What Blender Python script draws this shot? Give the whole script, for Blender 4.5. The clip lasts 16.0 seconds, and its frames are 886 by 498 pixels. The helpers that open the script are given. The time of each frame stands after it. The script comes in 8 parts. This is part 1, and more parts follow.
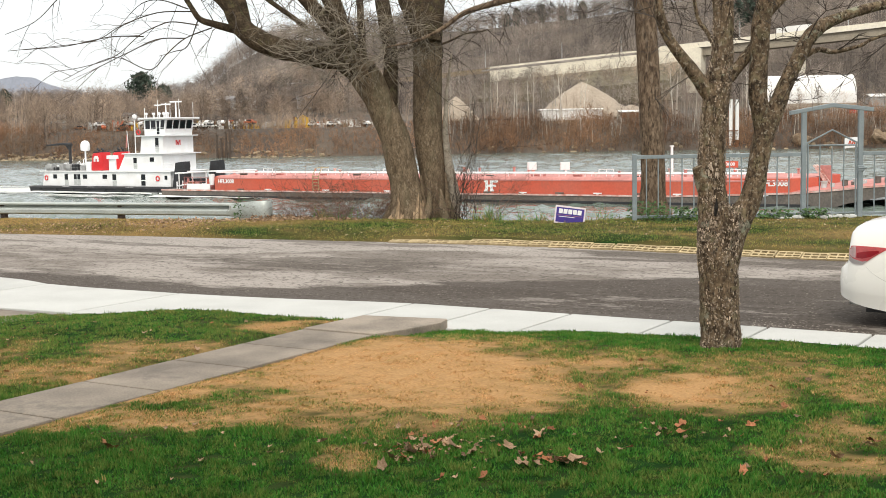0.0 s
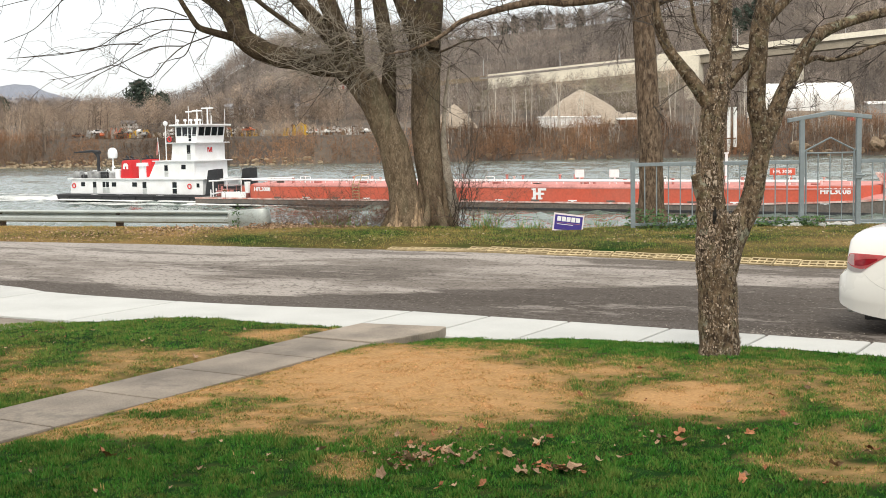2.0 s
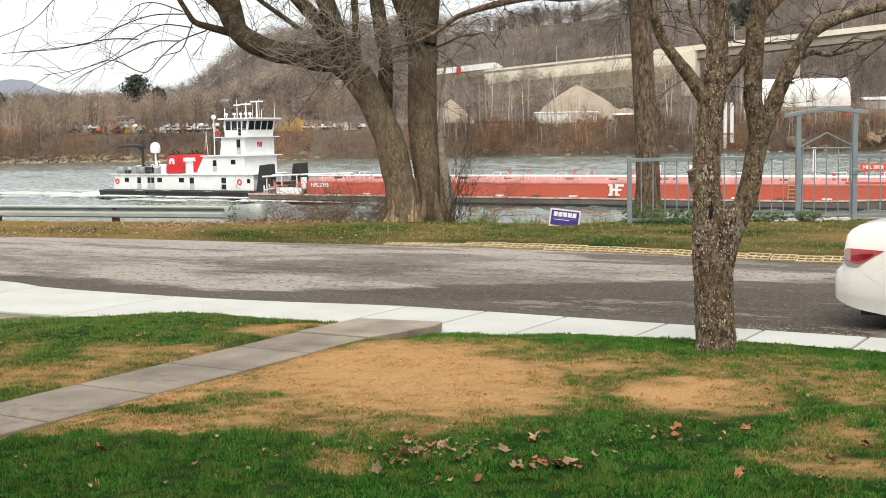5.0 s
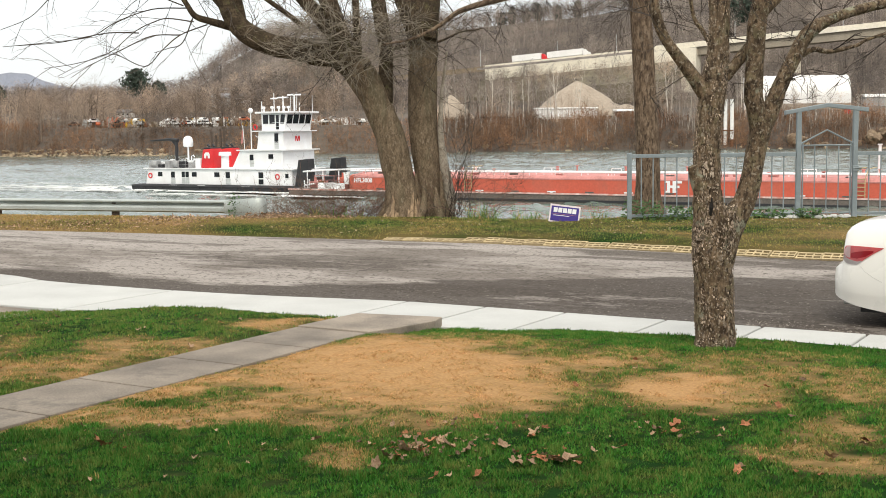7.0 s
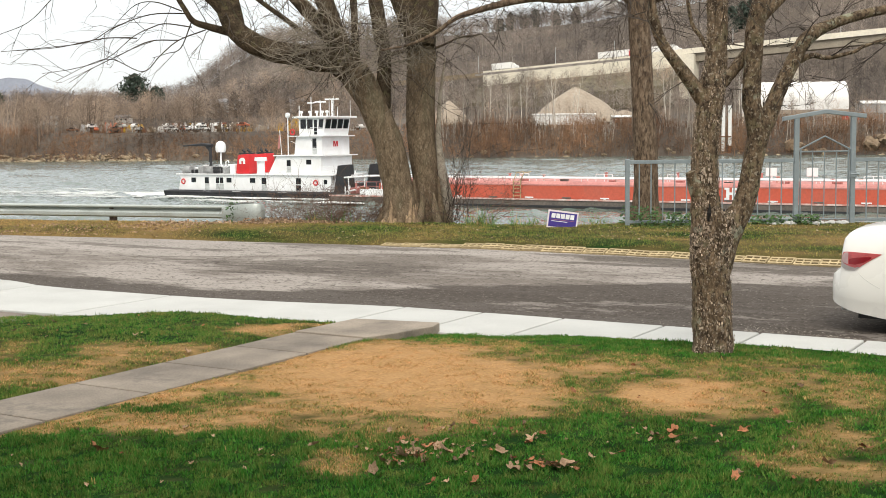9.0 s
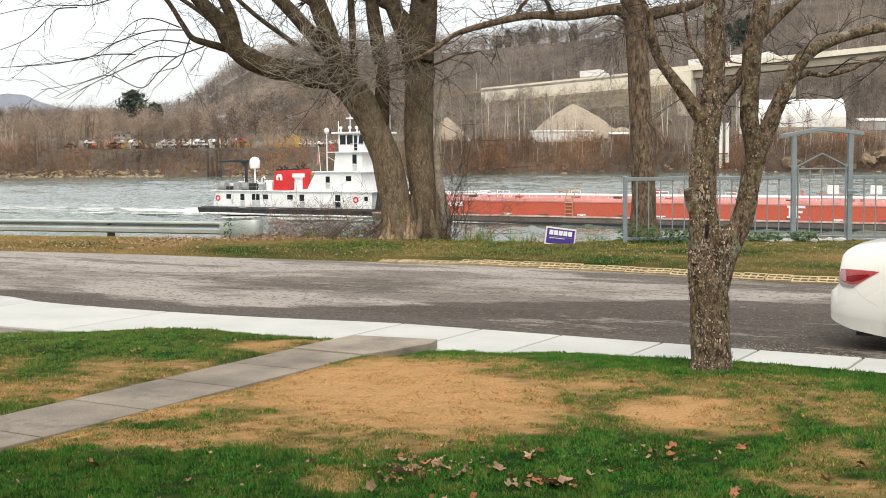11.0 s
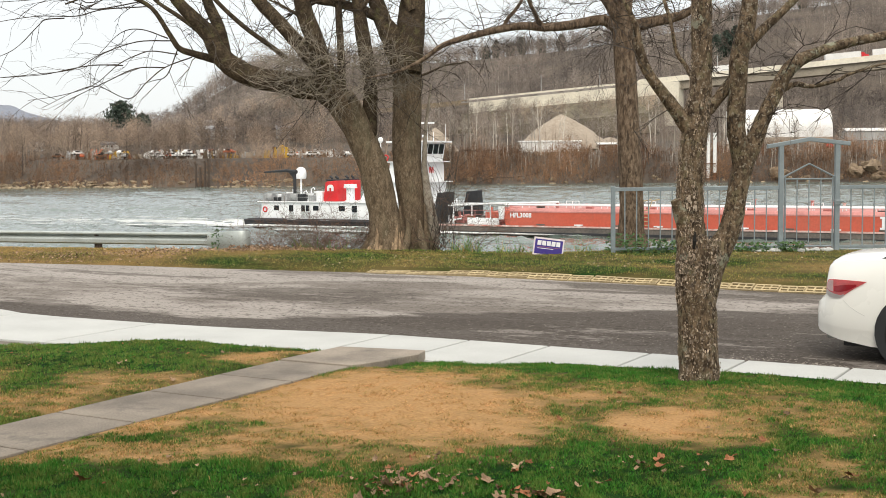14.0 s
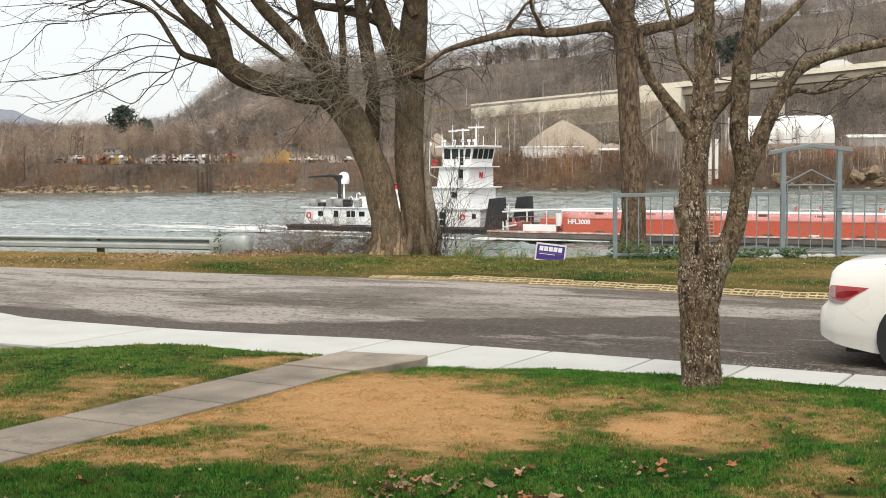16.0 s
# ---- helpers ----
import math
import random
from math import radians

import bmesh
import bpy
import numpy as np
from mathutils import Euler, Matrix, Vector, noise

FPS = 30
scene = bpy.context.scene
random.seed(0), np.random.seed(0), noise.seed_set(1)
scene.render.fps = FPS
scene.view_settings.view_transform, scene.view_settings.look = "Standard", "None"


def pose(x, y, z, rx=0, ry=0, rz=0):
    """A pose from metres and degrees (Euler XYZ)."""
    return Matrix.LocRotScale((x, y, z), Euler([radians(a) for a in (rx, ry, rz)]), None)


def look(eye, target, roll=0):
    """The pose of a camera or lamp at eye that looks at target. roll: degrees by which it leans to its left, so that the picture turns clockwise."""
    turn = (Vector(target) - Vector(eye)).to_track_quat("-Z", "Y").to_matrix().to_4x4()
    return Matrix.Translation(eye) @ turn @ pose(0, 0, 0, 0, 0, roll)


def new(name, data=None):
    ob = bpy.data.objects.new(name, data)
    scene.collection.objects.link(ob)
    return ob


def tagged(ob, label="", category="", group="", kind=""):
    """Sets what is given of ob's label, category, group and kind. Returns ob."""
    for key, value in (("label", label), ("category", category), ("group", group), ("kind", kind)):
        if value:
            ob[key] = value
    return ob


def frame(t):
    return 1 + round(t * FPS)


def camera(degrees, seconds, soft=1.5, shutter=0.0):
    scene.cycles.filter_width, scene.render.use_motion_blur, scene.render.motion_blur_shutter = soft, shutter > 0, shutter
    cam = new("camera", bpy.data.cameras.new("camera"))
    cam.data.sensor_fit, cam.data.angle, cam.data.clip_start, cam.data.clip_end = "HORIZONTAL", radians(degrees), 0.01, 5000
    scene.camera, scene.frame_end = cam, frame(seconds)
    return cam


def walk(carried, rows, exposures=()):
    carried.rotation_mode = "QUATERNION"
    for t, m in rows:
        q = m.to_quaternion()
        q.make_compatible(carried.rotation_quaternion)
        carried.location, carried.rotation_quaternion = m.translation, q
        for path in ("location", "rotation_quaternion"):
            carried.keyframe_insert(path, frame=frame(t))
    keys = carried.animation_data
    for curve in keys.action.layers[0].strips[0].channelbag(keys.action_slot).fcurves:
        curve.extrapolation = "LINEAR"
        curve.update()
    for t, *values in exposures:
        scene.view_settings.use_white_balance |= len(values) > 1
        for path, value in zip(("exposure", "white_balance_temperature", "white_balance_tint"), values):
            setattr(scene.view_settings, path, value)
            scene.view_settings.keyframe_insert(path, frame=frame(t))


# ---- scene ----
cam = camera(39.23, 16.0, soft=0.9)
PATH = [
    (0.0, pose(0.0000, 0.0000, 2.1000, 84.572, 0.985, 31.044)),
    (0.5, pose(-0.0039, 0.0018, 2.1022, 84.724, 0.995, 31.019)),
    (1.0, pose(-0.0033, 0.0084, 2.1039, 84.822, 1.081, 30.951)),
    (1.5, pose(-0.0000, -0.0059, 2.1048, 84.895, 1.062, 30.943)),
    (2.0, pose(-0.0034, -0.0012, 2.1033, 84.915, 0.998, 30.962)),
    (2.5, pose(-0.0032, 0.0032, 2.1062, 85.007, 1.036, 30.972)),
    (3.0, pose(-0.0056, 0.0090, 2.0987, 84.978, 1.104, 30.877)),
    (3.5, pose(-0.0050, 0.0041, 2.1022, 84.924, 0.989, 30.766)),
    (4.0, pose(-0.0048, 0.0138, 2.1010, 84.879, 0.981, 30.751)),
    (6.5, pose(-0.0087, 0.0060, 2.0949, 84.480, 0.832, 30.854)),
    (7.0, pose(-0.0103, 0.0095, 2.0972, 84.489, 0.711, 30.811)),
    (7.5, pose(-0.0174, 0.0222, 2.0943, 84.531, 0.564, 30.885)),
    (8.0, pose(-0.0142, 0.0184, 2.0976, 84.633, 0.585, 30.862)),
    (8.5, pose(-0.0126, 0.0085, 2.0946, 84.721, 0.657, 30.784)),
    (9.0, pose(-0.0127, 0.0169, 2.0942, 84.753, 0.618, 30.725)),
    (11.5, pose(-0.0153, 0.0131, 2.0961, 85.666, 0.560, 30.532)),
    (12.0, pose(-0.0129, 0.0250, 2.0964, 85.744, 0.610, 30.367)),
    (12.5, pose(-0.0090, 0.0223, 2.1002, 85.810, 0.625, 30.162)),
    (13.0, pose(-0.0069, 0.0107, 2.1012, 85.832, 0.680, 30.042)),
    (13.5, pose(-0.0096, 0.0149, 2.0975, 85.886, 0.643, 30.050)),
    (14.0, pose(-0.0166, 0.0323, 2.1013, 85.979, 0.578, 30.092)),
    (14.5, pose(-0.0205, 0.0207, 2.0987, 86.049, 0.386, 30.236)),
    (15.0, pose(-0.0161, 0.0208, 2.1006, 86.020, 0.300, 30.268)),
    (15.5, pose(-0.0180, 0.0171, 2.1000, 86.102, 0.317, 30.305)),
    (16.0, pose(-0.0184, 0.0137, 2.0995, 86.232, 0.443, 30.171)),
]
walk(cam, PATH, exposures=[(0.0, 0.39, 7300, 11), (8.0, 0.36, 7300, 11), (12.5, 0.33, 7300, 11), (16.0, 0.27, 7300, 11)])

# ---- light: a bright overcast winter day ----
world = bpy.data.worlds.new("overcast_sky")
scene.world = world
world.use_nodes = True
wn = world.node_tree
sky = wn.nodes.new("ShaderNodeTexSky")
sky.sky_type = "NISHITA"
sky.sun_disc = False
sky.sun_elevation, sky.sun_rotation = radians(38), radians(150)
sky.air_density, sky.dust_density, sky.ozone_density = 1.0, 1.5, 1.0
wn.nodes["Background"].inputs["Strength"].default_value = 0.13
cloud = wn.nodes.new("ShaderNodeMix")           # an even layer of cloud over the clear sky
cloud.data_type = "RGBA"
cloud.inputs["Factor"].default_value = 0.85
height, lift, tone = wn.nodes.new("ShaderNodeTexCoord"), wn.nodes.new("ShaderNodeSeparateXYZ"), wn.nodes.new("ShaderNodeValToRGB")
tone.color_ramp.elements[0].color, tone.color_ramp.elements[1].color = (5.35, 5.95, 6.75, 1), (10.6, 11.0, 11.4, 1)     # cloud brightens towards the zenith
wn.links.new(height.outputs["Generated"], lift.inputs[0])
wn.links.new(lift.outputs["Z"], tone.inputs["Fac"])
wn.links.new(tone.outputs["Color"], cloud.inputs["B"])
wn.links.new(sky.outputs[0], cloud.inputs["A"])
wn.links.new(cloud.outputs["Result"], wn.nodes["Background"].inputs["Color"])

sun = new("sun", bpy.data.lights.new("sun", "SUN"))
sun.data.energy, sun.data.angle, sun.data.color = 1.3, radians(25), (1.0, 0.97, 0.92)
sun.matrix_world = look((20, -35, 40), (0, 0, 0))

# ---- small helpers ----
RIGHT, AHEAD = Vector((0.8571, 0.5152, 0)), Vector((-0.5152, 0.8571, 0))


def far(a, d, z=0.0):
    """A place a metres to the right of the view's axis and d metres along it."""
    p = RIGHT * a + AHEAD * d
    return Vector((p.x, p.y, z))


def sm(e0, e1, x):
    t = min(1.0, max(0.0, (x - e0) / (e1 - e0)))
    return t * t * (3 - 2 * t)


def fill_mesh(name, verts, faces, mat, smooth=False):
    me = bpy.data.meshes.new(name)
    me.from_pydata(verts, [], faces)
    me.materials.append(mat)
    if smooth:
        me.polygons.foreach_set("use_smooth", [True] * len(me.polygons))
    me.update()
    return me


def soup(name, verts, faces, mat):
    """One mesh object from arrays; faces is an n x 3 or n x 4 array."""
    verts, faces = np.asarray(verts, "f"), np.asarray(faces, "i")
    n, k = faces.shape
    me = bpy.data.meshes.new(name)
    me.vertices.add(len(verts))
    me.vertices.foreach_set("co", verts.ravel())
    me.loops.add(n * k)
    me.loops.foreach_set("vertex_index", faces.ravel())
    me.polygons.add(n)
    me.polygons.foreach_set("loop_start", np.arange(0, n * k, k, dtype="i"))
    me.update(calc_edges=True)
    me.materials.append(mat)
    return new(name, me)


def part(name, bm, material, parent=None, label="", smooth=None):
    me = bpy.data.meshes.new(name)
    bm.normal_update()
    bm.to_mesh(me)
    bm.free()
    me.materials.append(material)
    if smooth:
        me.polygons.foreach_set("use_smooth", [True] * len(me.polygons))
        me.set_sharp_from_angle(angle=radians(smooth))
    ob = new(name, me)
    if parent is not None:
        ob.parent = parent
    if label:
        ob["label"] = label
    return ob


def thing(name, at=(0, 0, 0), rz=0.0):
    ob = new(name)
    ob.empty_display_size = 0.1
    ob.matrix_world = Matrix.LocRotScale(at, Euler((0, 0, radians(rz))), None)
    return ob


def box(bm, x0, x1, y0, y1, z0, z1, bevel=0.0):
    vs = [bm.verts.new((x, y, z)) for z in (z0, z1) for x, y in ((x0, y0), (x1, y0), (x1, y1), (x0, y1))]
    fs = [bm.faces.new([vs[i] for i in q]) for q in
          ((3, 2, 1, 0), (4, 5, 6, 7), (0, 1, 5, 4), (1, 2, 6, 5), (2, 3, 7, 6), (3, 0, 4, 7))]
    if bevel:
        edges = list({e for f_ in fs for e in f_.edges})
        bmesh.ops.bevel(bm, geom=edges, offset=bevel, segments=2, affect="EDGES", profile=0.6)
    return bm


def prism(bm, pts, axis, a, b, bevel=0.0):
    """A flat outline pushed along an axis from a to b: axis y takes (x, z), axis x takes (y, z), axis z takes (x, y)."""
    def at(p, c):
        return {"y": (p[0], c, p[1]), "x": (c, p[0], p[1]), "z": (p[0], p[1], c)}[axis]
    lo, hi = [bm.verts.new(at(p, a)) for p in pts], [bm.verts.new(at(p, b)) for p in pts]
    fs = [bm.faces.new(lo), bm.faces.new(hi[::-1])]
    for i in range(len(pts)):
        j = (i + 1) % len(pts)
        fs.append(bm.faces.new((lo[j], lo[i], hi[i], hi[j])))
    bmesh.ops.recalc_face_normals(bm, faces=fs)
    if bevel:
        edges = list({e for f_ in fs for e in f_.edges})
        bmesh.ops.bevel(bm, geom=edges, offset=bevel, segments=2, affect="EDGES", profile=0.6)
    return bm


def tube(bm, pts, radii, seg=8, caps=True, lump=0.0, rnd=None):
    """A tapered tube through points."""
    pts = [Vector(p) for p in pts]
    if not hasattr(radii, "__len__"):
        radii = [radii] * len(pts)
    rings, up = [], Vector((0.13, 0.21, 0.97))
    for i, p in enumerate(pts):
        d = (pts[min(i + 1, len(pts) - 1)] - pts[max(i - 1, 0)]).normalized()
        if abs(d.dot(up)) > 0.98:
            up = Vector((1, 0.1, 0))
        s = d.cross(up).normalized()
        w = s.cross(d)
        ring = []
        for k in range(seg):
            a = math.tau * k / seg
            r = radii[i]
            if lump:
                q = p + (s * math.cos(a) + w * math.sin(a)) * r
                r *= 1 + lump * noise.noise(q * (1.2 / max(r, 0.03))) 
            ring.append(bm.verts.new(p + (s * math.cos(a) + w * math.sin(a)) * r))
        rings.append(ring)
    for a, b in zip(rings, rings[1:]):
        for k in range(seg):
            bm.faces.new((a[k], a[(k + 1) % seg], b[(k + 1) % seg], b[k]))
    if caps:
        bm.faces.new(rings[0][::-1])
        bm.faces.new(rings[-1])
    return bm


def spline(pts, n=4):
    """Catmull-Rom through rows of numbers."""
    p = [np.array(q, float) for q in pts]
    p = [2 * p[0] - p[1], *p, 2 * p[-1] - p[-2]]
    out = []
    for i in range(1, len(p) - 2):
        for k in range(n):
            t = k / n
            out.append(0.5 * (2 * p[i] + (p[i + 1] - p[i - 1]) * t + (2 * p[i - 1] - 5 * p[i] + 4 * p[i + 1] - p[i + 2]) * t * t
                              + (3 * p[i] - p[i - 1] - 3 * p[i + 1] + p[i + 2]) * t ** 3))
    out.append(p[-2])
    return out


B = bmesh.new


# ---- materials ----
def mat(name, color, rough=0.7, metal=0.0, scale=6.0, vary=0.25, fine=60.0, bump=0.15, tint=None, spec=0.5, spread=0.0, stretch=(1, 1, 1), coat=0.0):
    """A surface with two scales of variation: broad stains towards tint, fine grain with relief. spread: per-object variety."""
    m = bpy.data.materials.new(name)
    m.use_nodes = True
    nt = m.node_tree
    nd, ln = nt.nodes, nt.links
    bs = nd["Principled BSDF"]
    bs.inputs["Roughness"].default_value, bs.inputs["Metallic"].default_value = rough, metal
    bs.inputs["Specular IOR Level"].default_value = spec
    bs.inputs["Coat Weight"].default_value = coat
    co = nd.new("ShaderNodeTexCoord")
    mp = nd.new("ShaderNodeMapping")
    mp.inputs["Scale"].default_value = stretch
    ln.new(co.outputs["Object"], mp.inputs["Vector"])
    n1, n2 = nd.new("ShaderNodeTexNoise"), nd.new("ShaderNodeTexNoise")
    for n_, s_, dt in ((n1, scale, 5), (n2, fine, 3)):
        n_.inputs["Scale"].default_value, n_.inputs["Detail"].default_value = s_, dt
        ln.new(mp.outputs[0], n_.inputs["Vector"])
    ramp = nd.new("ShaderNodeMapRange")
    ramp.inputs["From Min"].default_value, ramp.inputs["From Max"].default_value = 0.35, 0.68
    ln.new(n1.outputs["Fac"], ramp.inputs["Value"])
    mix = nd.new("ShaderNodeMix")
    mix.data_type = "RGBA"
    t = tint or tuple(c * (1 - vary) for c in color)
    mix.inputs["A"].default_value, mix.inputs["B"].default_value = (*color, 1), (*t, 1)
    ln.new(ramp.outputs[0], mix.inputs["Factor"])
    mul = nd.new("ShaderNodeMix")
    mul.data_type, mul.blend_type = "RGBA", "MULTIPLY"
    mul.inputs["Factor"].default_value = 1.0
    g = nd.new("ShaderNodeMapRange")
    g.inputs["From Min"].default_value, g.inputs["From Max"].default_value = 0.25, 0.75
    g.inputs["To Min"].default_value, g.inputs["To Max"].default_value = 1 - vary * 0.8, 1 + vary * 0.5
    ln.new(n2.outputs["Fac"], g.inputs["Value"])
    ln.new(mix.outputs["Result"], mul.inputs["A"])
    ln.new(g.outputs[0], mul.inputs["B"])
    last = mul
    if spread:
        oi, ge = nd.new("ShaderNodeObjectInfo"), nd.new("ShaderNodeNewGeometry")
        add = nd.new("ShaderNodeMath")
        add.operation = "ADD"
        ln.new(oi.outputs["Random"], add.inputs[0])
        ln.new(ge.outputs["Random Per Island"], add.inputs[1])
        fr = nd.new("ShaderNodeMath")
        fr.operation = "FRACT"
        ln.new(add.outputs[0], fr.inputs[0])
        mr = nd.new("ShaderNodeMapRange")
        mr.inputs["To Min"].default_value, mr.inputs["To Max"].default_value = 1 - spread, 1 + spread
        ln.new(fr.outputs[0], mr.inputs["Value"])
        last = nd.new("ShaderNodeMix")
        last.data_type, last.blend_type = "RGBA", "MULTIPLY"
        last.inputs["Factor"].default_value = 1.0
        ln.new(mul.outputs["Result"], last.inputs["A"])
        ln.new(mr.outputs[0], last.inputs["B"])
    ln.new(last.outputs["Result"], bs.inputs["Base Color"])
    rr = nd.new("ShaderNodeMapRange")
    rr.inputs["To Min"].default_value, rr.inputs["To Max"].default_value = max(0.03, rough - 0.12), min(1, rough + 0.12)
    ln.new(n1.outputs["Fac"], rr.inputs["Value"])
    ln.new(rr.outputs[0], bs.inputs["Roughness"])
    if bump:
        bp = nd.new("ShaderNodeBump")
        bp.inputs["Strength"].default_value, bp.inputs["Distance"].default_value = bump, 0.6 / fine
        ln.new(n2.outputs["Fac"], bp.inputs["Height"])
        ln.new(bp.outputs[0], bs.inputs["Normal"])
    return m


def two_tone(name, attr, color_a, color_b, rough=0.9, vary=0.35, spread=0.3, spec=0.2):
    """A plant surface between two colours by a mesh attribute, with grain and variety from piece to piece."""
    m = mat(name, color_a, rough, scale=3.0, vary=vary, fine=40.0, spread=spread, spec=spec)
    nd, ln = m.node_tree.nodes, m.node_tree.links
    at = nd.new("ShaderNodeAttribute")
    at.attribute_name = attr
    first = [n_ for n_ in nd if n_.type == "MIX" and n_.blend_type == "MIX"][0]
    mix = nd.new("ShaderNodeMix")
    mix.data_type = "RGBA"
    mix.inputs["B"].default_value = (*color_b, 1)
    ln.new(at.outputs["Fac"], mix.inputs["Factor"])
    target = [l.to_socket for l in ln if l.from_node == first][0]
    ln.new(first.outputs["Result"], mix.inputs["A"])
    ln.new(mix.outputs["Result"], target)
    return m


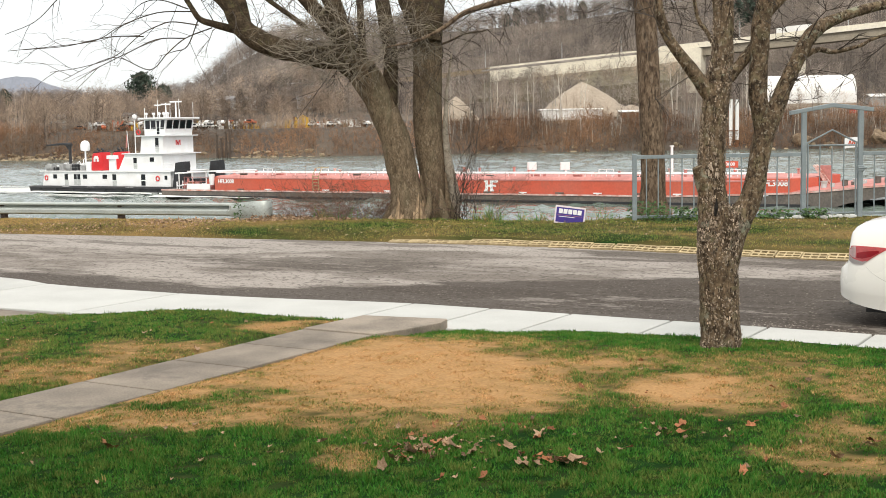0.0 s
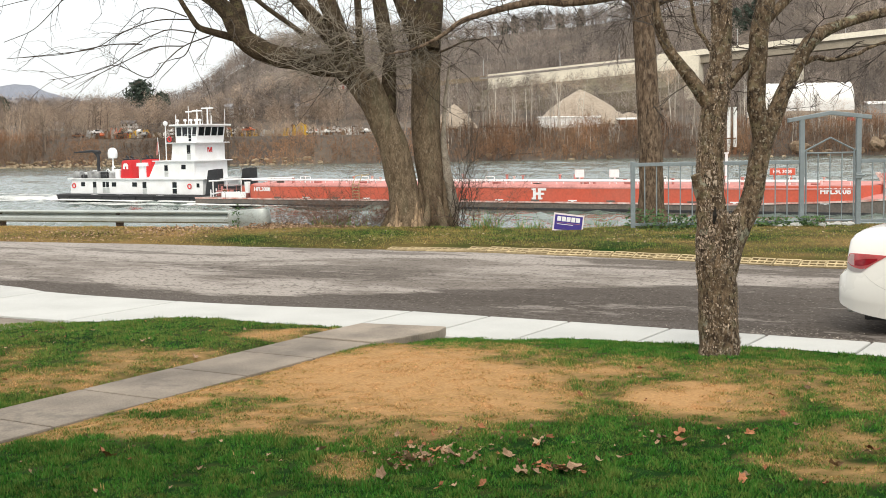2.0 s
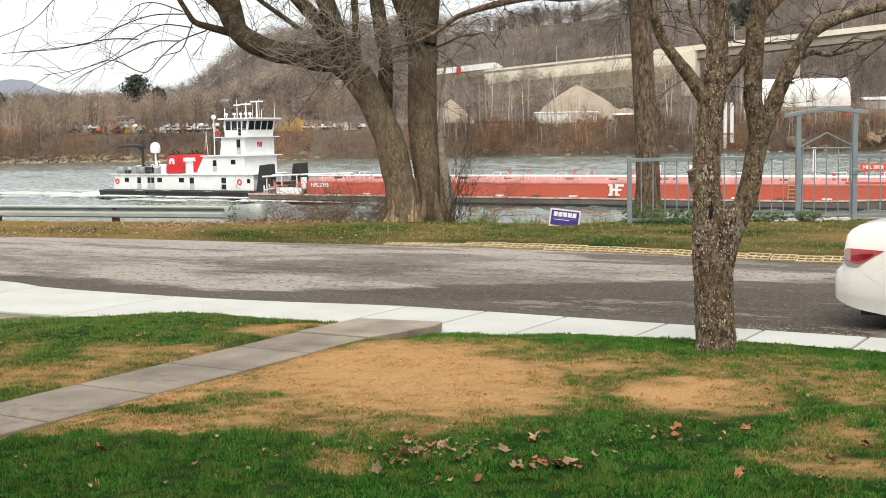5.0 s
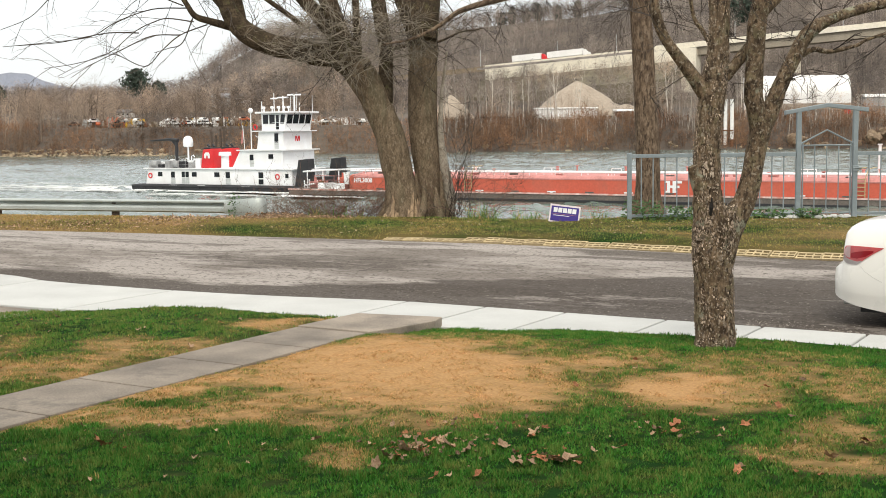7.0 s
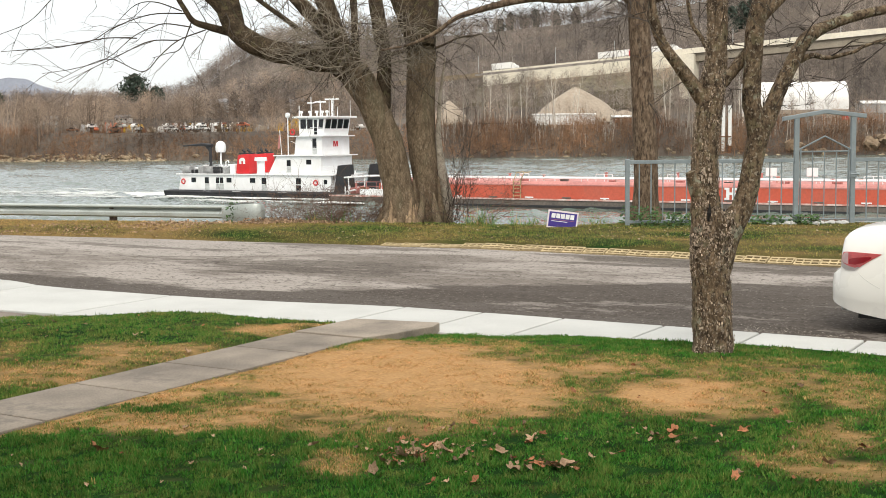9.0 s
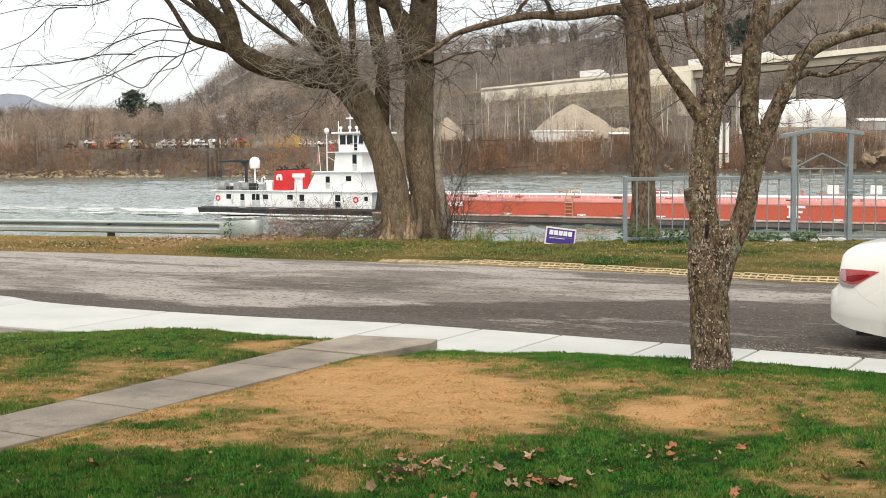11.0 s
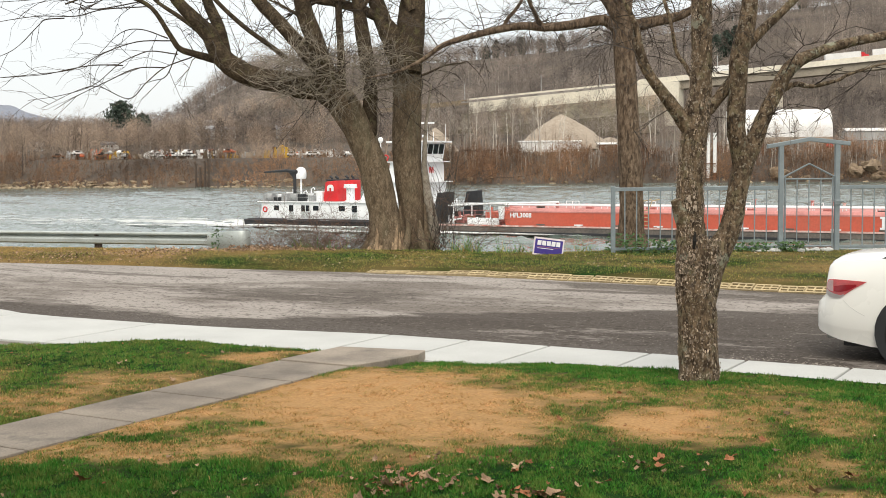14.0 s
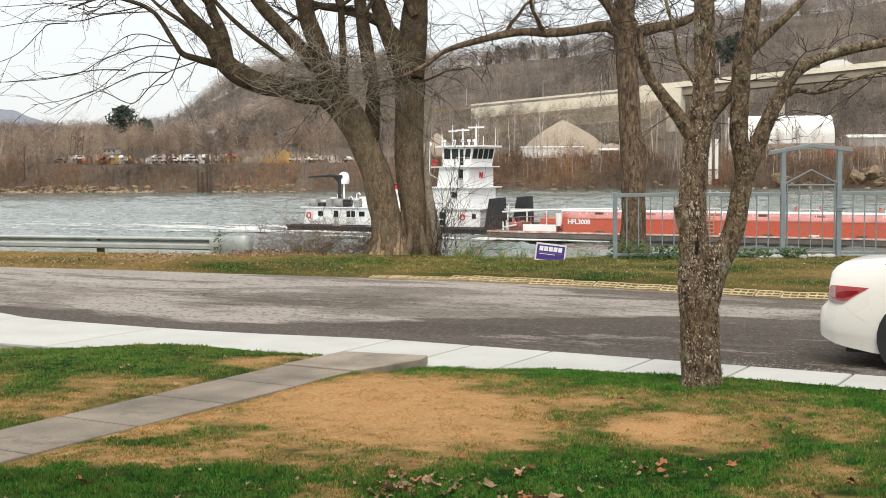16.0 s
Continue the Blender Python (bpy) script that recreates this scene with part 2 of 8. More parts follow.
M = dict(
    hill=mat("leaf_littered_hillside", (0.125, 0.098, 0.074), 0.95, scale=0.035, vary=0.4, fine=0.4, tint=(0.060, 0.047, 0.038)),
    concrete=mat("new_white_concrete", (0.505, 0.515, 0.495), 0.85, scale=1.3, vary=0.12, fine=80, bump=0.15, spread=0.03),
    old_concrete=mat("weathered_grey_concrete", (0.295, 0.250, 0.200), 0.9, scale=1.8, vary=0.3, fine=60, bump=0.5, tint=(0.165, 0.140, 0.115), spread=0.10),
    paver=mat("yellow_paving_block", (0.52, 0.41, 0.235), 0.85, scale=8, vary=0.3, fine=90, spread=0.15),
    water=None,
    bark_big=mat("furrowed_grey_brown_bark", (0.222, 0.168, 0.113), 0.95, scale=9.0, vary=0.6, fine=55, bump=1.0, tint=(0.110, 0.081, 0.053), stretch=(1, 1, 0.42), spec=0.1),
    # limb bark, a darker brown than bark_big on the trunks
    bark_limb=mat("dark_limb_bark", (0.112, 0.084, 0.055), 0.95, scale=7.0, vary=0.75, fine=30, bump=1.0, tint=(0.048, 0.037, 0.025), stretch=(0.7, 0.7, 0.7), spec=0.1),
    bark_second=mat("ridged_dark_bark", (0.225, 0.165, 0.116), 0.95, scale=12.0, vary=0.6, fine=36, bump=1.0, tint=(0.085, 0.058, 0.040), stretch=(1, 1, 0.4), spec=0.1),
    bark_near=mat("flaking_lichen_bark", (0.21, 0.152, 0.100), 0.95, scale=20.0, vary=0.75, fine=60, bump=1.0, tint=(0.055, 0.039, 0.027), stretch=(1, 1, 0.6), spec=0.15),
    twig=mat("grey_brown_twigs", (0.066, 0.051, 0.040), 0.9, scale=2, vary=0.3, fine=20, bump=0, spread=0.3),
    bramble=mat("red_brown_bramble_stems", (0.155, 0.092, 0.064), 0.9, scale=2, vary=0.3, fine=20, bump=0, spread=0.4),
    timber=mat("dark_wet_timber", (0.105, 0.076, 0.058), 0.9, scale=2, vary=0.4, fine=12, bump=0.3),
    shoot=mat("pale_grey_shoots", (0.27, 0.235, 0.185), 0.9, scale=2, vary=0.3, fine=20, bump=0, spread=0.35),
    wood_far=mat("bare_far_woods", (0.36, 0.295, 0.238), 0.95, scale=0.02, vary=0.25, fine=1.0, bump=0, tint=(0.34, 0.262, 0.200), spread=0.22),
    # greyer than wood_far: distance haze is put into this colour
    wood_hill=mat("haze_greyed_hill_woods", (0.34, 0.300, 0.268), 0.95, scale=0.02, vary=0.25, fine=1.0, bump=0, tint=(0.245, 0.205, 0.178), spread=0.22),
    birch=mat("pale_bare_birches", (0.62, 0.575, 0.51), 0.9, scale=0.4, vary=0.3, fine=3, bump=0, spread=0.3),
    brush=mat("reddish_brown_brush", (0.315, 0.182, 0.105), 0.95, scale=0.06, vary=0.35, fine=1.0, bump=0, tint=(0.235, 0.158, 0.100), spread=0.3),
    conifer=mat("dark_evergreen_needles", (0.060, 0.088, 0.066), 0.95, scale=0.3, vary=0.3, fine=2, bump=0, spread=0.4),
    rail=mat("galvanised_rail_steel", (0.50, 0.55, 0.53), 0.45, 0.35, scale=2, vary=0.2, fine=30, bump=0.05),
    steel=mat("galvanised_steel", (0.60, 0.635, 0.63), 0.55, 0.15, scale=2, vary=0.22, fine=30, bump=0.05),
    fence=mat("grey_blue_painted_steel", (0.24, 0.29, 0.31), 0.5, 0.1, scale=4, vary=0.2, fine=40, bump=0.05),
    sand=mat("pale_sand", (0.40, 0.335, 0.265), 0.95, scale=0.06, vary=0.22, fine=0.9, bump=0.5),
    white_far=mat("white_sheeting", (0.82, 0.82, 0.80), 0.6, scale=0.2, vary=0.1, fine=2, bump=0.05),
    wall_cream=mat("cream_concrete_wall", (0.82, 0.77, 0.64), 0.85, scale=0.12, vary=0.15, fine=1.2, bump=0.1),
    white=mat("white_boat_paint", (0.86, 0.885, 0.90), 0.42, scale=0.7, vary=0.07, fine=9, bump=0.02, tint=(0.78, 0.79, 0.79)),
    black=mat("black_boat_paint", (0.028, 0.03, 0.034), 0.6, scale=0.8, vary=0.35, fine=9, bump=0.1),
    red=mat("barge_red_paint", (0.60, 0.100, 0.055), 0.55, scale=0.25, vary=0.16, fine=5, bump=0.05, tint=(0.54, 0.125, 0.08)),
    pink=mat("faded_red_deck_paint", (0.60, 0.25, 0.225), 0.7, scale=0.5, vary=0.25, fine=5, bump=0.05),
    hull=mat("dull_dark_hull_paint", (0.11, 0.10, 0.09), 0.75, scale=0.5, vary=0.4, fine=6, bump=0.1, tint=(0.17, 0.145, 0.125)),
    scraped=mat("scraped_pale_paint", (0.72, 0.62, 0.58), 0.7, scale=1.2, vary=0.3, fine=7, bump=0.05, tint=(0.55, 0.2, 0.15)),
    stack=mat("bright_red_stack_paint", (0.68, 0.025, 0.03), 0.45, scale=0.6, vary=0.12, fine=8, bump=0.02),
    glass=mat("dark_tinted_glass", (0.012, 0.016, 0.02), 0.08, scale=2, vary=0.1, fine=20, bump=0),
    rust=mat("rusty_steel", (0.22, 0.10, 0.05), 0.85, scale=3, vary=0.4, fine=30),
    leaf=mat("dry_fallen_leaf", (0.44, 0.315, 0.215), 0.9, scale=30, vary=0.5, fine=90, bump=0.3, tint=(0.17, 0.095, 0.05), spread=0.6, spec=0.1),
    red_leaf=mat("russet_fallen_leaf", (0.43, 0.17, 0.08), 0.85, scale=30, vary=0.5, fine=90, bump=0.3, tint=(0.24, 0.13, 0.08), spread=0.4, spec=0.1),
    ivy=mat("green_ivy_leaf", (0.06, 0.13, 0.035), 0.7, scale=6, vary=0.3, fine=50, bump=0.1, spread=0.4),
    yellow=mat("yellow_machine_paint", (0.68, 0.40, 0.03), 0.55, scale=0.8, vary=0.2, fine=6, bump=0.02),
    orange=mat("orange_red_machine_paint", (0.62, 0.14, 0.05), 0.55, scale=0.8, vary=0.2, fine=6, bump=0.02),
    riprap=mat("pale_bank_stone", (0.34, 0.265, 0.175), 0.9, scale=0.8, vary=0.3, fine=6, spread=0.3),
)
# The green turf is near black: shade between blades put into its colour.
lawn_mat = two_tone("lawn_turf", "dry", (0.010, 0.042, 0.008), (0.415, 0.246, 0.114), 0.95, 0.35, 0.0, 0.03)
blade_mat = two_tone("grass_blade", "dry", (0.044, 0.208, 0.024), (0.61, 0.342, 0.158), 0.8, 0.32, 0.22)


def water_mat():
    m = bpy.data.materials.new("river_water")
    m.use_nodes = True
    nd, ln = m.node_tree.nodes, m.node_tree.links
    bs = nd["Principled BSDF"]
    bs.inputs["Base Color"].default_value = (0.125, 0.162, 0.142, 1)
    bs.inputs["Roughness"].default_value = 0.10
    bs.inputs["IOR"].default_value = 1.33
    co, mp = nd.new("ShaderNodeTexCoord"), nd.new("ShaderNodeMapping")
    mp.inputs["Rotation"].default_value = (0, 0, radians(12))
    mp.inputs["Scale"].default_value = (0.55, 1.0, 1.0)
    ln.new(co.outputs["Object"], mp.inputs["Vector"])
    prev = None
    for s, st, dist in ((0.08, 1.0, 0.7), (0.35, 1.0, 0.4), (1.5, 0.8, 0.11)):
        n_ = nd.new("ShaderNodeTexNoise")
        n_.inputs["Scale"].default_value, n_.inputs["Detail"].default_value = s, 3
        ln.new(mp.outputs[0], n_.inputs["Vector"])
        b_ = nd.new("ShaderNodeBump")
        b_.inputs["Strength"].default_value, b_.inputs["Distance"].default_value = st, dist
        ln.new(n_.outputs["Fac"], b_.inputs["Height"])
        if prev:
            ln.new(prev.outputs[0], b_.inputs["Normal"])
        prev = b_
    ln.new(prev.outputs[0], bs.inputs["Normal"])
    return m


M["water"] = water_mat()


def toned(m, low, high):
    """Multiply a wood's colour tree by tree, by the mesh attribute tone."""
    nd, ln = m.node_tree.nodes, m.node_tree.links
    bs = nd["Principled BSDF"]
    old = bs.inputs["Base Color"].links[0].from_socket
    at, ramp, mul = nd.new("ShaderNodeAttribute"), nd.new("ShaderNodeValToRGB"), nd.new("ShaderNodeMix")
    at.attribute_name = "tone"
    ramp.color_ramp.elements[0].color, ramp.color_ramp.elements[1].color = (*low, 1), (*high, 1)
    mul.data_type, mul.blend_type = "RGBA", "MULTIPLY"
    mul.inputs["Factor"].default_value = 1.0
    ln.new(at.outputs["Fac"], ramp.inputs["Fac"])
    ln.new(old, mul.inputs["A"])
    ln.new(ramp.outputs["Color"], mul.inputs["B"])
    ln.new(mul.outputs["Result"], bs.inputs["Base Color"])
    return m


toned(M["wood_far"], (0.20, 0.18, 0.18), (1.5, 1.45, 1.4))
toned(M["wood_hill"], (0.26, 0.25, 0.26), (1.4, 1.36, 1.32))
toned(M["brush"], (0.30, 0.29, 0.30), (1.5, 1.36, 1.26))
toned(M["birch"], (0.5, 0.48, 0.46), (1.3, 1.3, 1.3))


def speckle(m, scale, lo, hi, color, strength, stretch=(1, 1, 1), detail=4):
    """Blotches of another colour on a surface, with a shape of their own: lichen, moss, cracks."""
    nd, ln = m.node_tree.nodes, m.node_tree.links
    bs = nd["Principled BSDF"]
    old = bs.inputs["Base Color"].links[0].from_socket
    co, mp, n_, r_, x = nd.new("ShaderNodeTexCoord"), nd.new("ShaderNodeMapping"), nd.new("ShaderNodeTexNoise"), nd.new("ShaderNodeMapRange"), nd.new("ShaderNodeMix")
    mp.inputs["Scale"].default_value = stretch
    n_.inputs["Scale"].default_value, n_.inputs["Detail"].default_value, n_.inputs["Roughness"].default_value = scale, detail, 0.65
    r_.inputs["From Min"].default_value, r_.inputs["From Max"].default_value, r_.inputs["To Max"].default_value = lo, hi, strength
    x.data_type = "RGBA"
    x.inputs["B"].default_value = (*color, 1)
    ln.new(co.outputs["Object"], mp.inputs["Vector"])
    ln.new(mp.outputs[0], n_.inputs["Vector"])
    ln.new(n_.outputs["Fac"], r_.inputs["Value"])
    ln.new(old, x.inputs["A"])
    ln.new(r_.outputs[0], x.inputs["Factor"])
    ln.new(x.outputs["Result"], bs.inputs["Base Color"])


speckle(M["bark_near"], 9, 0.54, 0.62, (0.22, 0.20, 0.12), 0.4)
speckle(M["bark_near"], 5, 0.61, 0.66, (0.33, 0.36, 0.28), 0.55)
speckle(M["bark_near"], 38, 0.57, 0.61, (0.36, 0.32, 0.255), 0.6)
speckle(M["bark_near"], 30, 0.57, 0.62, (0.028, 0.020, 0.014), 0.85, (1, 1, 0.5))
speckle(M["bark_big"], 34, 0.57, 0.62, (0.060, 0.045, 0.031), 0.7, (1, 1, 0.30), 6)
speckle(M["bark_big"], 2.2, 0.52, 0.64, (0.150, 0.140, 0.090), 0.4, (1, 1, 0.4), 4)
speckle(M["bark_big"], 24, 0.57, 0.63, (0.32, 0.270, 0.205), 0.5, (1, 1, 0.6), 6)
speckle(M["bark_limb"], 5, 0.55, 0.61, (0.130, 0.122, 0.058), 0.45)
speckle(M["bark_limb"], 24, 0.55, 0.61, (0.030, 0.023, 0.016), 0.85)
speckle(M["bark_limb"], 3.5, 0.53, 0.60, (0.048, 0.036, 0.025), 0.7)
speckle(M["bark_second"], 15, 0.56, 0.60, (0.045, 0.033, 0.024), 0.8, (1, 1, 0.2), 6)
speckle(M["bark_second"], 11, 0.57, 0.62, (0.27, 0.215, 0.16), 0.5, (1, 1, 0.35), 6)
speckle(M["old_concrete"], 2.6, 0.56, 0.66, (0.105, 0.092, 0.078), 0.55, (1, 1, 1), 8)
speckle(M["steel"], 3.0, 0.60, 0.66, (0.30, 0.26, 0.22), 0.5, (0.4, 0.4, 2), 8)
speckle(M["white"], 1.1, 0.60, 0.70, (0.55, 0.49, 0.43), 0.22, (1, 1, 0.3), 8)
speckle(M["red"], 0.9, 0.58, 0.66, (0.40, 0.12, 0.08), 0.45, (1, 1, 0.35), 8)


def asphalt_mat():
    """Old asphalt: dusty pale far lane, a newer dark strip along the kerb, long worn streaks, fine stone, cracks."""
    m = mat("worn_asphalt", (0.205, 0.180, 0.158), 0.95, scale=0.7, vary=0.28, fine=38, bump=0.8, tint=(0.155, 0.135, 0.118), stretch=(0.4, 1.0, 1), spec=0.15)
    nd, ln = m.node_tree.nodes, m.node_tree.links
    bs = nd["Principled BSDF"]
    co = nd.new("ShaderNodeTexCoord")
    sp = nd.new("ShaderNodeSeparateXYZ")
    ln.new(co.outputs["Object"], sp.inputs[0])

    def ripple(scale, stretch, detail, rough):
        mp, n_ = nd.new("ShaderNodeMapping"), nd.new("ShaderNodeTexNoise")
        mp.inputs["Scale"].default_value = stretch
        ln.new(co.outputs["Object"], mp.inputs["Vector"])
        n_.inputs["Scale"].default_value, n_.inputs["Detail"].default_value, n_.inputs["Roughness"].default_value = scale, detail, rough
        ln.new(mp.outputs[0], n_.inputs["Vector"])
        return n_.outputs["Fac"]

    def blend(prev, value, lo, hi, color, strength):
        r_, x = nd.new("ShaderNodeMapRange"), nd.new("ShaderNodeMix")
        r_.inputs["From Min"].default_value, r_.inputs["From Max"].default_value, r_.inputs["To Max"].default_value = lo, hi, strength
        ln.new(value, r_.inputs["Value"])
        x.data_type = "RGBA"
        x.inputs["B"].default_value = (*color, 1)
        ln.new(prev, x.inputs["A"])
        ln.new(r_.outputs[0], x.inputs["Factor"])
        return x.outputs["Result"]

    def band(x0, slope, wobble, spread):
        """How far a place lies beyond a ragged line that runs along the road and swings out past x0."""
        off, cut, down, out = [nd.new("ShaderNodeMath") for _ in range(4)]
        off.operation, cut.operation, down.operation, out.operation = "SUBTRACT", "MAXIMUM", "MULTIPLY_ADD", "MULTIPLY_ADD"
        off.inputs[1].default_value, cut.inputs[1].default_value, down.inputs[1].default_value, out.inputs[1].default_value = x0, 0.0, -slope, spread
        ln.new(sp.outputs["X"], off.inputs[0])
        ln.new(off.outputs[0], cut.inputs[0])
        ln.new(cut.outputs[0], down.inputs[0])
        ln.new(sp.outputs["Y"], down.inputs[2])
        ln.new(wobble, out.inputs[0])
        ln.new(down.outputs[0], out.inputs[2])
        return out.outputs[0]
    ragged = ripple(0.8, (0.30, 1.0, 1), 7, 0.68)
    c = bs.inputs["Base Color"].links[0].from_socket
    c = blend(c, ripple(0.30, (0.50, 1.0, 1), 7, 0.66), 0.44, 0.52, (0.350, 0.318, 0.290), 0.85)
    c = blend(c, ripple(0.36, (0.28, 1.0, 1), 7, 0.66), 0.535, 0.575, (0.098, 0.083, 0.071), 0.85)
    c = blend(c, band(-15.5, 0.5, ragged, 2.4), 17.35, 17.6, (0.375, 0.343, 0.315), 0.8)
    c = blend(c, ripple(0.42, (0.30, 1.2, 1), 7, 0.68), 0.555, 0.585, (0.115, 0.099, 0.086), 0.7)
    # the kerb strip: everything short of the ragged line is dark
    near = nd.new("ShaderNodeMath")
    near.operation = "MULTIPLY"
    near.inputs[1].default_value = -1.0
    ln.new(band(-10.8, 0.66, ragged, 3.0), near.inputs[0])
    c = blend(c, near.outputs[0], -14.75, -14.45, (0.066, 0.055, 0.047), 0.88)
    c = blend(c, ripple(0.6, (0.45, 1.2, 1), 8, 0.74), 0.575, 0.61, (0.30, 0.27, 0.245), 0.5)
    c = blend(c, ripple(26.0, (1, 1, 1), 3, 0.6), 0.60, 0.68, (0.36, 0.32, 0.27), 0.5)
    c = blend(c, ripple(17.0, (1, 1, 1), 3, 0.6), 0.56, 0.64, (0.035, 0.028, 0.022), 0.7)
    c = blend(c, ripple(5.0, (0.5, 1, 1), 4, 0.7), 0.60, 0.66, (0.050, 0.040, 0.033), 0.6)
    vo = nd.new("ShaderNodeTexVoronoi")
    vo.feature = "DISTANCE_TO_EDGE"
    vo.inputs["Scale"].default_value = 0.42
    wob, add, mp = nd.new("ShaderNodeTexNoise"), nd.new("ShaderNodeVectorMath"), nd.new("ShaderNodeMapping")
    mp.inputs["Scale"].default_value = (0.6, 1.3, 1)
    wob.inputs["Scale"].default_value, wob.inputs["Detail"].default_value = 1.5, 6
    ln.new(co.outputs["Object"], mp.inputs["Vector"])
    ln.new(mp.outputs[0], add.inputs[0])
    ln.new(wob.outputs["Color"], add.inputs[1])
    ln.new(add.outputs[0], vo.inputs["Vector"])
    cr, inv = nd.new("ShaderNodeMapRange"), nd.new("ShaderNodeMix")
    cr.inputs["From Max"].default_value, cr.inputs["To Min"].default_value, cr.inputs["To Max"].default_value = 0.011, 0.3, 0.0
    ln.new(vo.outputs["Distance"], cr.inputs["Value"])
    inv.data_type = "RGBA"
    inv.inputs["B"].default_value = (0.040, 0.033, 0.028, 1)
    ln.new(c, inv.inputs["A"])
    ln.new(cr.outputs[0], inv.inputs["Factor"])
    ln.new(inv.outputs["Result"], bs.inputs["Base Color"])
    return m


M["asphalt"] = asphalt_mat()


def foam_mat():
    """Broken foam: white froth with clear water showing through, thinning out behind the stern."""
    m = mat("broken_foam", (0.74, 0.77, 0.75), 0.75, scale=1.2, vary=0.15, fine=8, bump=0.3)
    nd, ln = m.node_tree.nodes, m.node_tree.links
    bs, out = nd["Principled BSDF"], nd["Material Output"]
    co, mp, n_ = nd.new("ShaderNodeTexCoord"), nd.new("ShaderNodeMapping"), nd.new("ShaderNodeTexNoise")
    mp.inputs["Scale"].default_value = (0.24, 0.75, 1)
    n_.inputs["Scale"].default_value, n_.inputs["Detail"].default_value, n_.inputs["Roughness"].default_value = 0.8, 9, 0.8
    ln.new(co.outputs["Object"], mp.inputs["Vector"])
    ln.new(mp.outputs[0], n_.inputs["Vector"])
    at, ad, r_ = nd.new("ShaderNodeAttribute"), nd.new("ShaderNodeMath"), nd.new("ShaderNodeMapRange")
    at.attribute_name = "froth"
    ad.operation = "ADD"
    ln.new(n_.outputs["Fac"], ad.inputs[0])
    ln.new(at.outputs["Fac"], ad.inputs[1])
    r_.inputs["From Min"].default_value, r_.inputs["From Max"].default_value = 0.68, 0.90
    ln.new(ad.outputs[0], r_.inputs["Value"])
    ln.new(r_.outputs[0], bs.inputs["Alpha"])
    return m


M["froth"] = foam_mat()
# ---- the ground, the river and the far shore ----
WATER = -5.45
EDGE = [(-70, 20.0), (-24.6, 20.9), (-20.4, 21.9), (-17.7, 22.7), (-15.1, 23.9), (-12.8, 23.6), (-11.2, 24.0), (-10.4, 25.4), (-7.0, 26.9), (-6.0, 27.3), (8, 29.5), (60, 31)]
ROAD_FAR = [(-70, 14.5), (-35, 17.2), (-22.5, 18.35), (-19.5, 18.85), (-15.3, 19.35), (-12.1, 19.76), (-10.8, 19.86), (-9.4, 19.8), (-8.3, 19.74), (-6.95, 19.6), (-5.8, 19.5), (-4.6, 19.42), (10, 19.3), (60, 19.3)]


def along(table, x):
    return float(np.interp(x, [p[0] for p in table], [p[1] for p in table]))


def shore(a):
    """How far off the far waterline lies, a metres to the right."""
    return 402 - 0.11 * a + 5 * math.sin(a * 0.03)


SKYLINE = [(-900, 36), (-420, 30), (-330, 22), (-300, 20), (-220, 20), (-195, 23), (-180, 26), (-166, 34), (-146, 51), (-124, 62), (-100, 66), (-80, 68), (0, 70), (60, 74), (100, 77), (140, 83), (180, 88), (220, 95), (280, 105), (323, 112), (900, 145)]


def hill_z(a, d):
    """Height of the far land."""
    u = d - shore(a)
    z = -9 + 13 * sm(-12, 22, u)
    z += 5 * sm(60, 130, u)
    top = along(SKYLINE, a * 880 / max(d, 1))
    z += (top - 9) * sm(130, 480, u) * (1 - 0.25 * sm(600, 1500, u))
    z += 3.5 * noise.noise(Vector((a * 0.012, d * 0.012, 1))) * sm(120, 260, u)
    return z


def land(x, y):
    p = Vector((x, y, 0))
    d, a = p.dot(AHEAD), p.dot(RIGHT)
    if d > 330:
        return hill_z(a, d)
    e = along(EDGE, max(-69, min(59, x)))
    if y > e - 3:
        return -0.25 - 8.75 * sm(e - 2, e + 22, y)
    return -0.25


def build_ground():
    angles = [radians(v) for v in (*range(-180, -32, 6), *np.arange(-32, 32.01, 0.5), *range(38, 180, 6))]
    rings = [2, 5, 10, 15, 18, 20, 22, 24, 26, 28, 30, 33, 37, 42, 50, 65, 90, 130, 180, 240, 300, 340, 365, 378, 386, 392, 397,
             402, 407, 412, 417, 422, 430, 440, 455, 470, 490, 510, 530, 555, 580, 610, 640, 680, 720, 760, 800, 840, 880, 920, 980, 1060, 1200, 1500, 2200, 4000]
    vs, fs = [], []
    for r in rings:
        for t in angles:
            p = (AHEAD * math.cos(t) + RIGHT * math.sin(t)) * (r / max(math.cos(t), 0.75))
            vs.append((p.x, p.y, land(p.x, p.y) if abs(t) < 1.6 else -0.25))
    n = len(angles)
    for i in range(len(rings) - 1):
        for k in range(n):
            j = (k + 1) % n
            fs.append((i * n + k, i * n + j, (i + 1) * n + j, (i + 1) * n + k))
    fs.append(tuple(range(n))[::-1])
    ob = new("ground", fill_mesh("ground", vs, [f_[::-1] for f_ in fs], M["hill"], True))
    tagged(ob, "brown winter ground with a wooded hillside across the river", "ground", kind="structure")


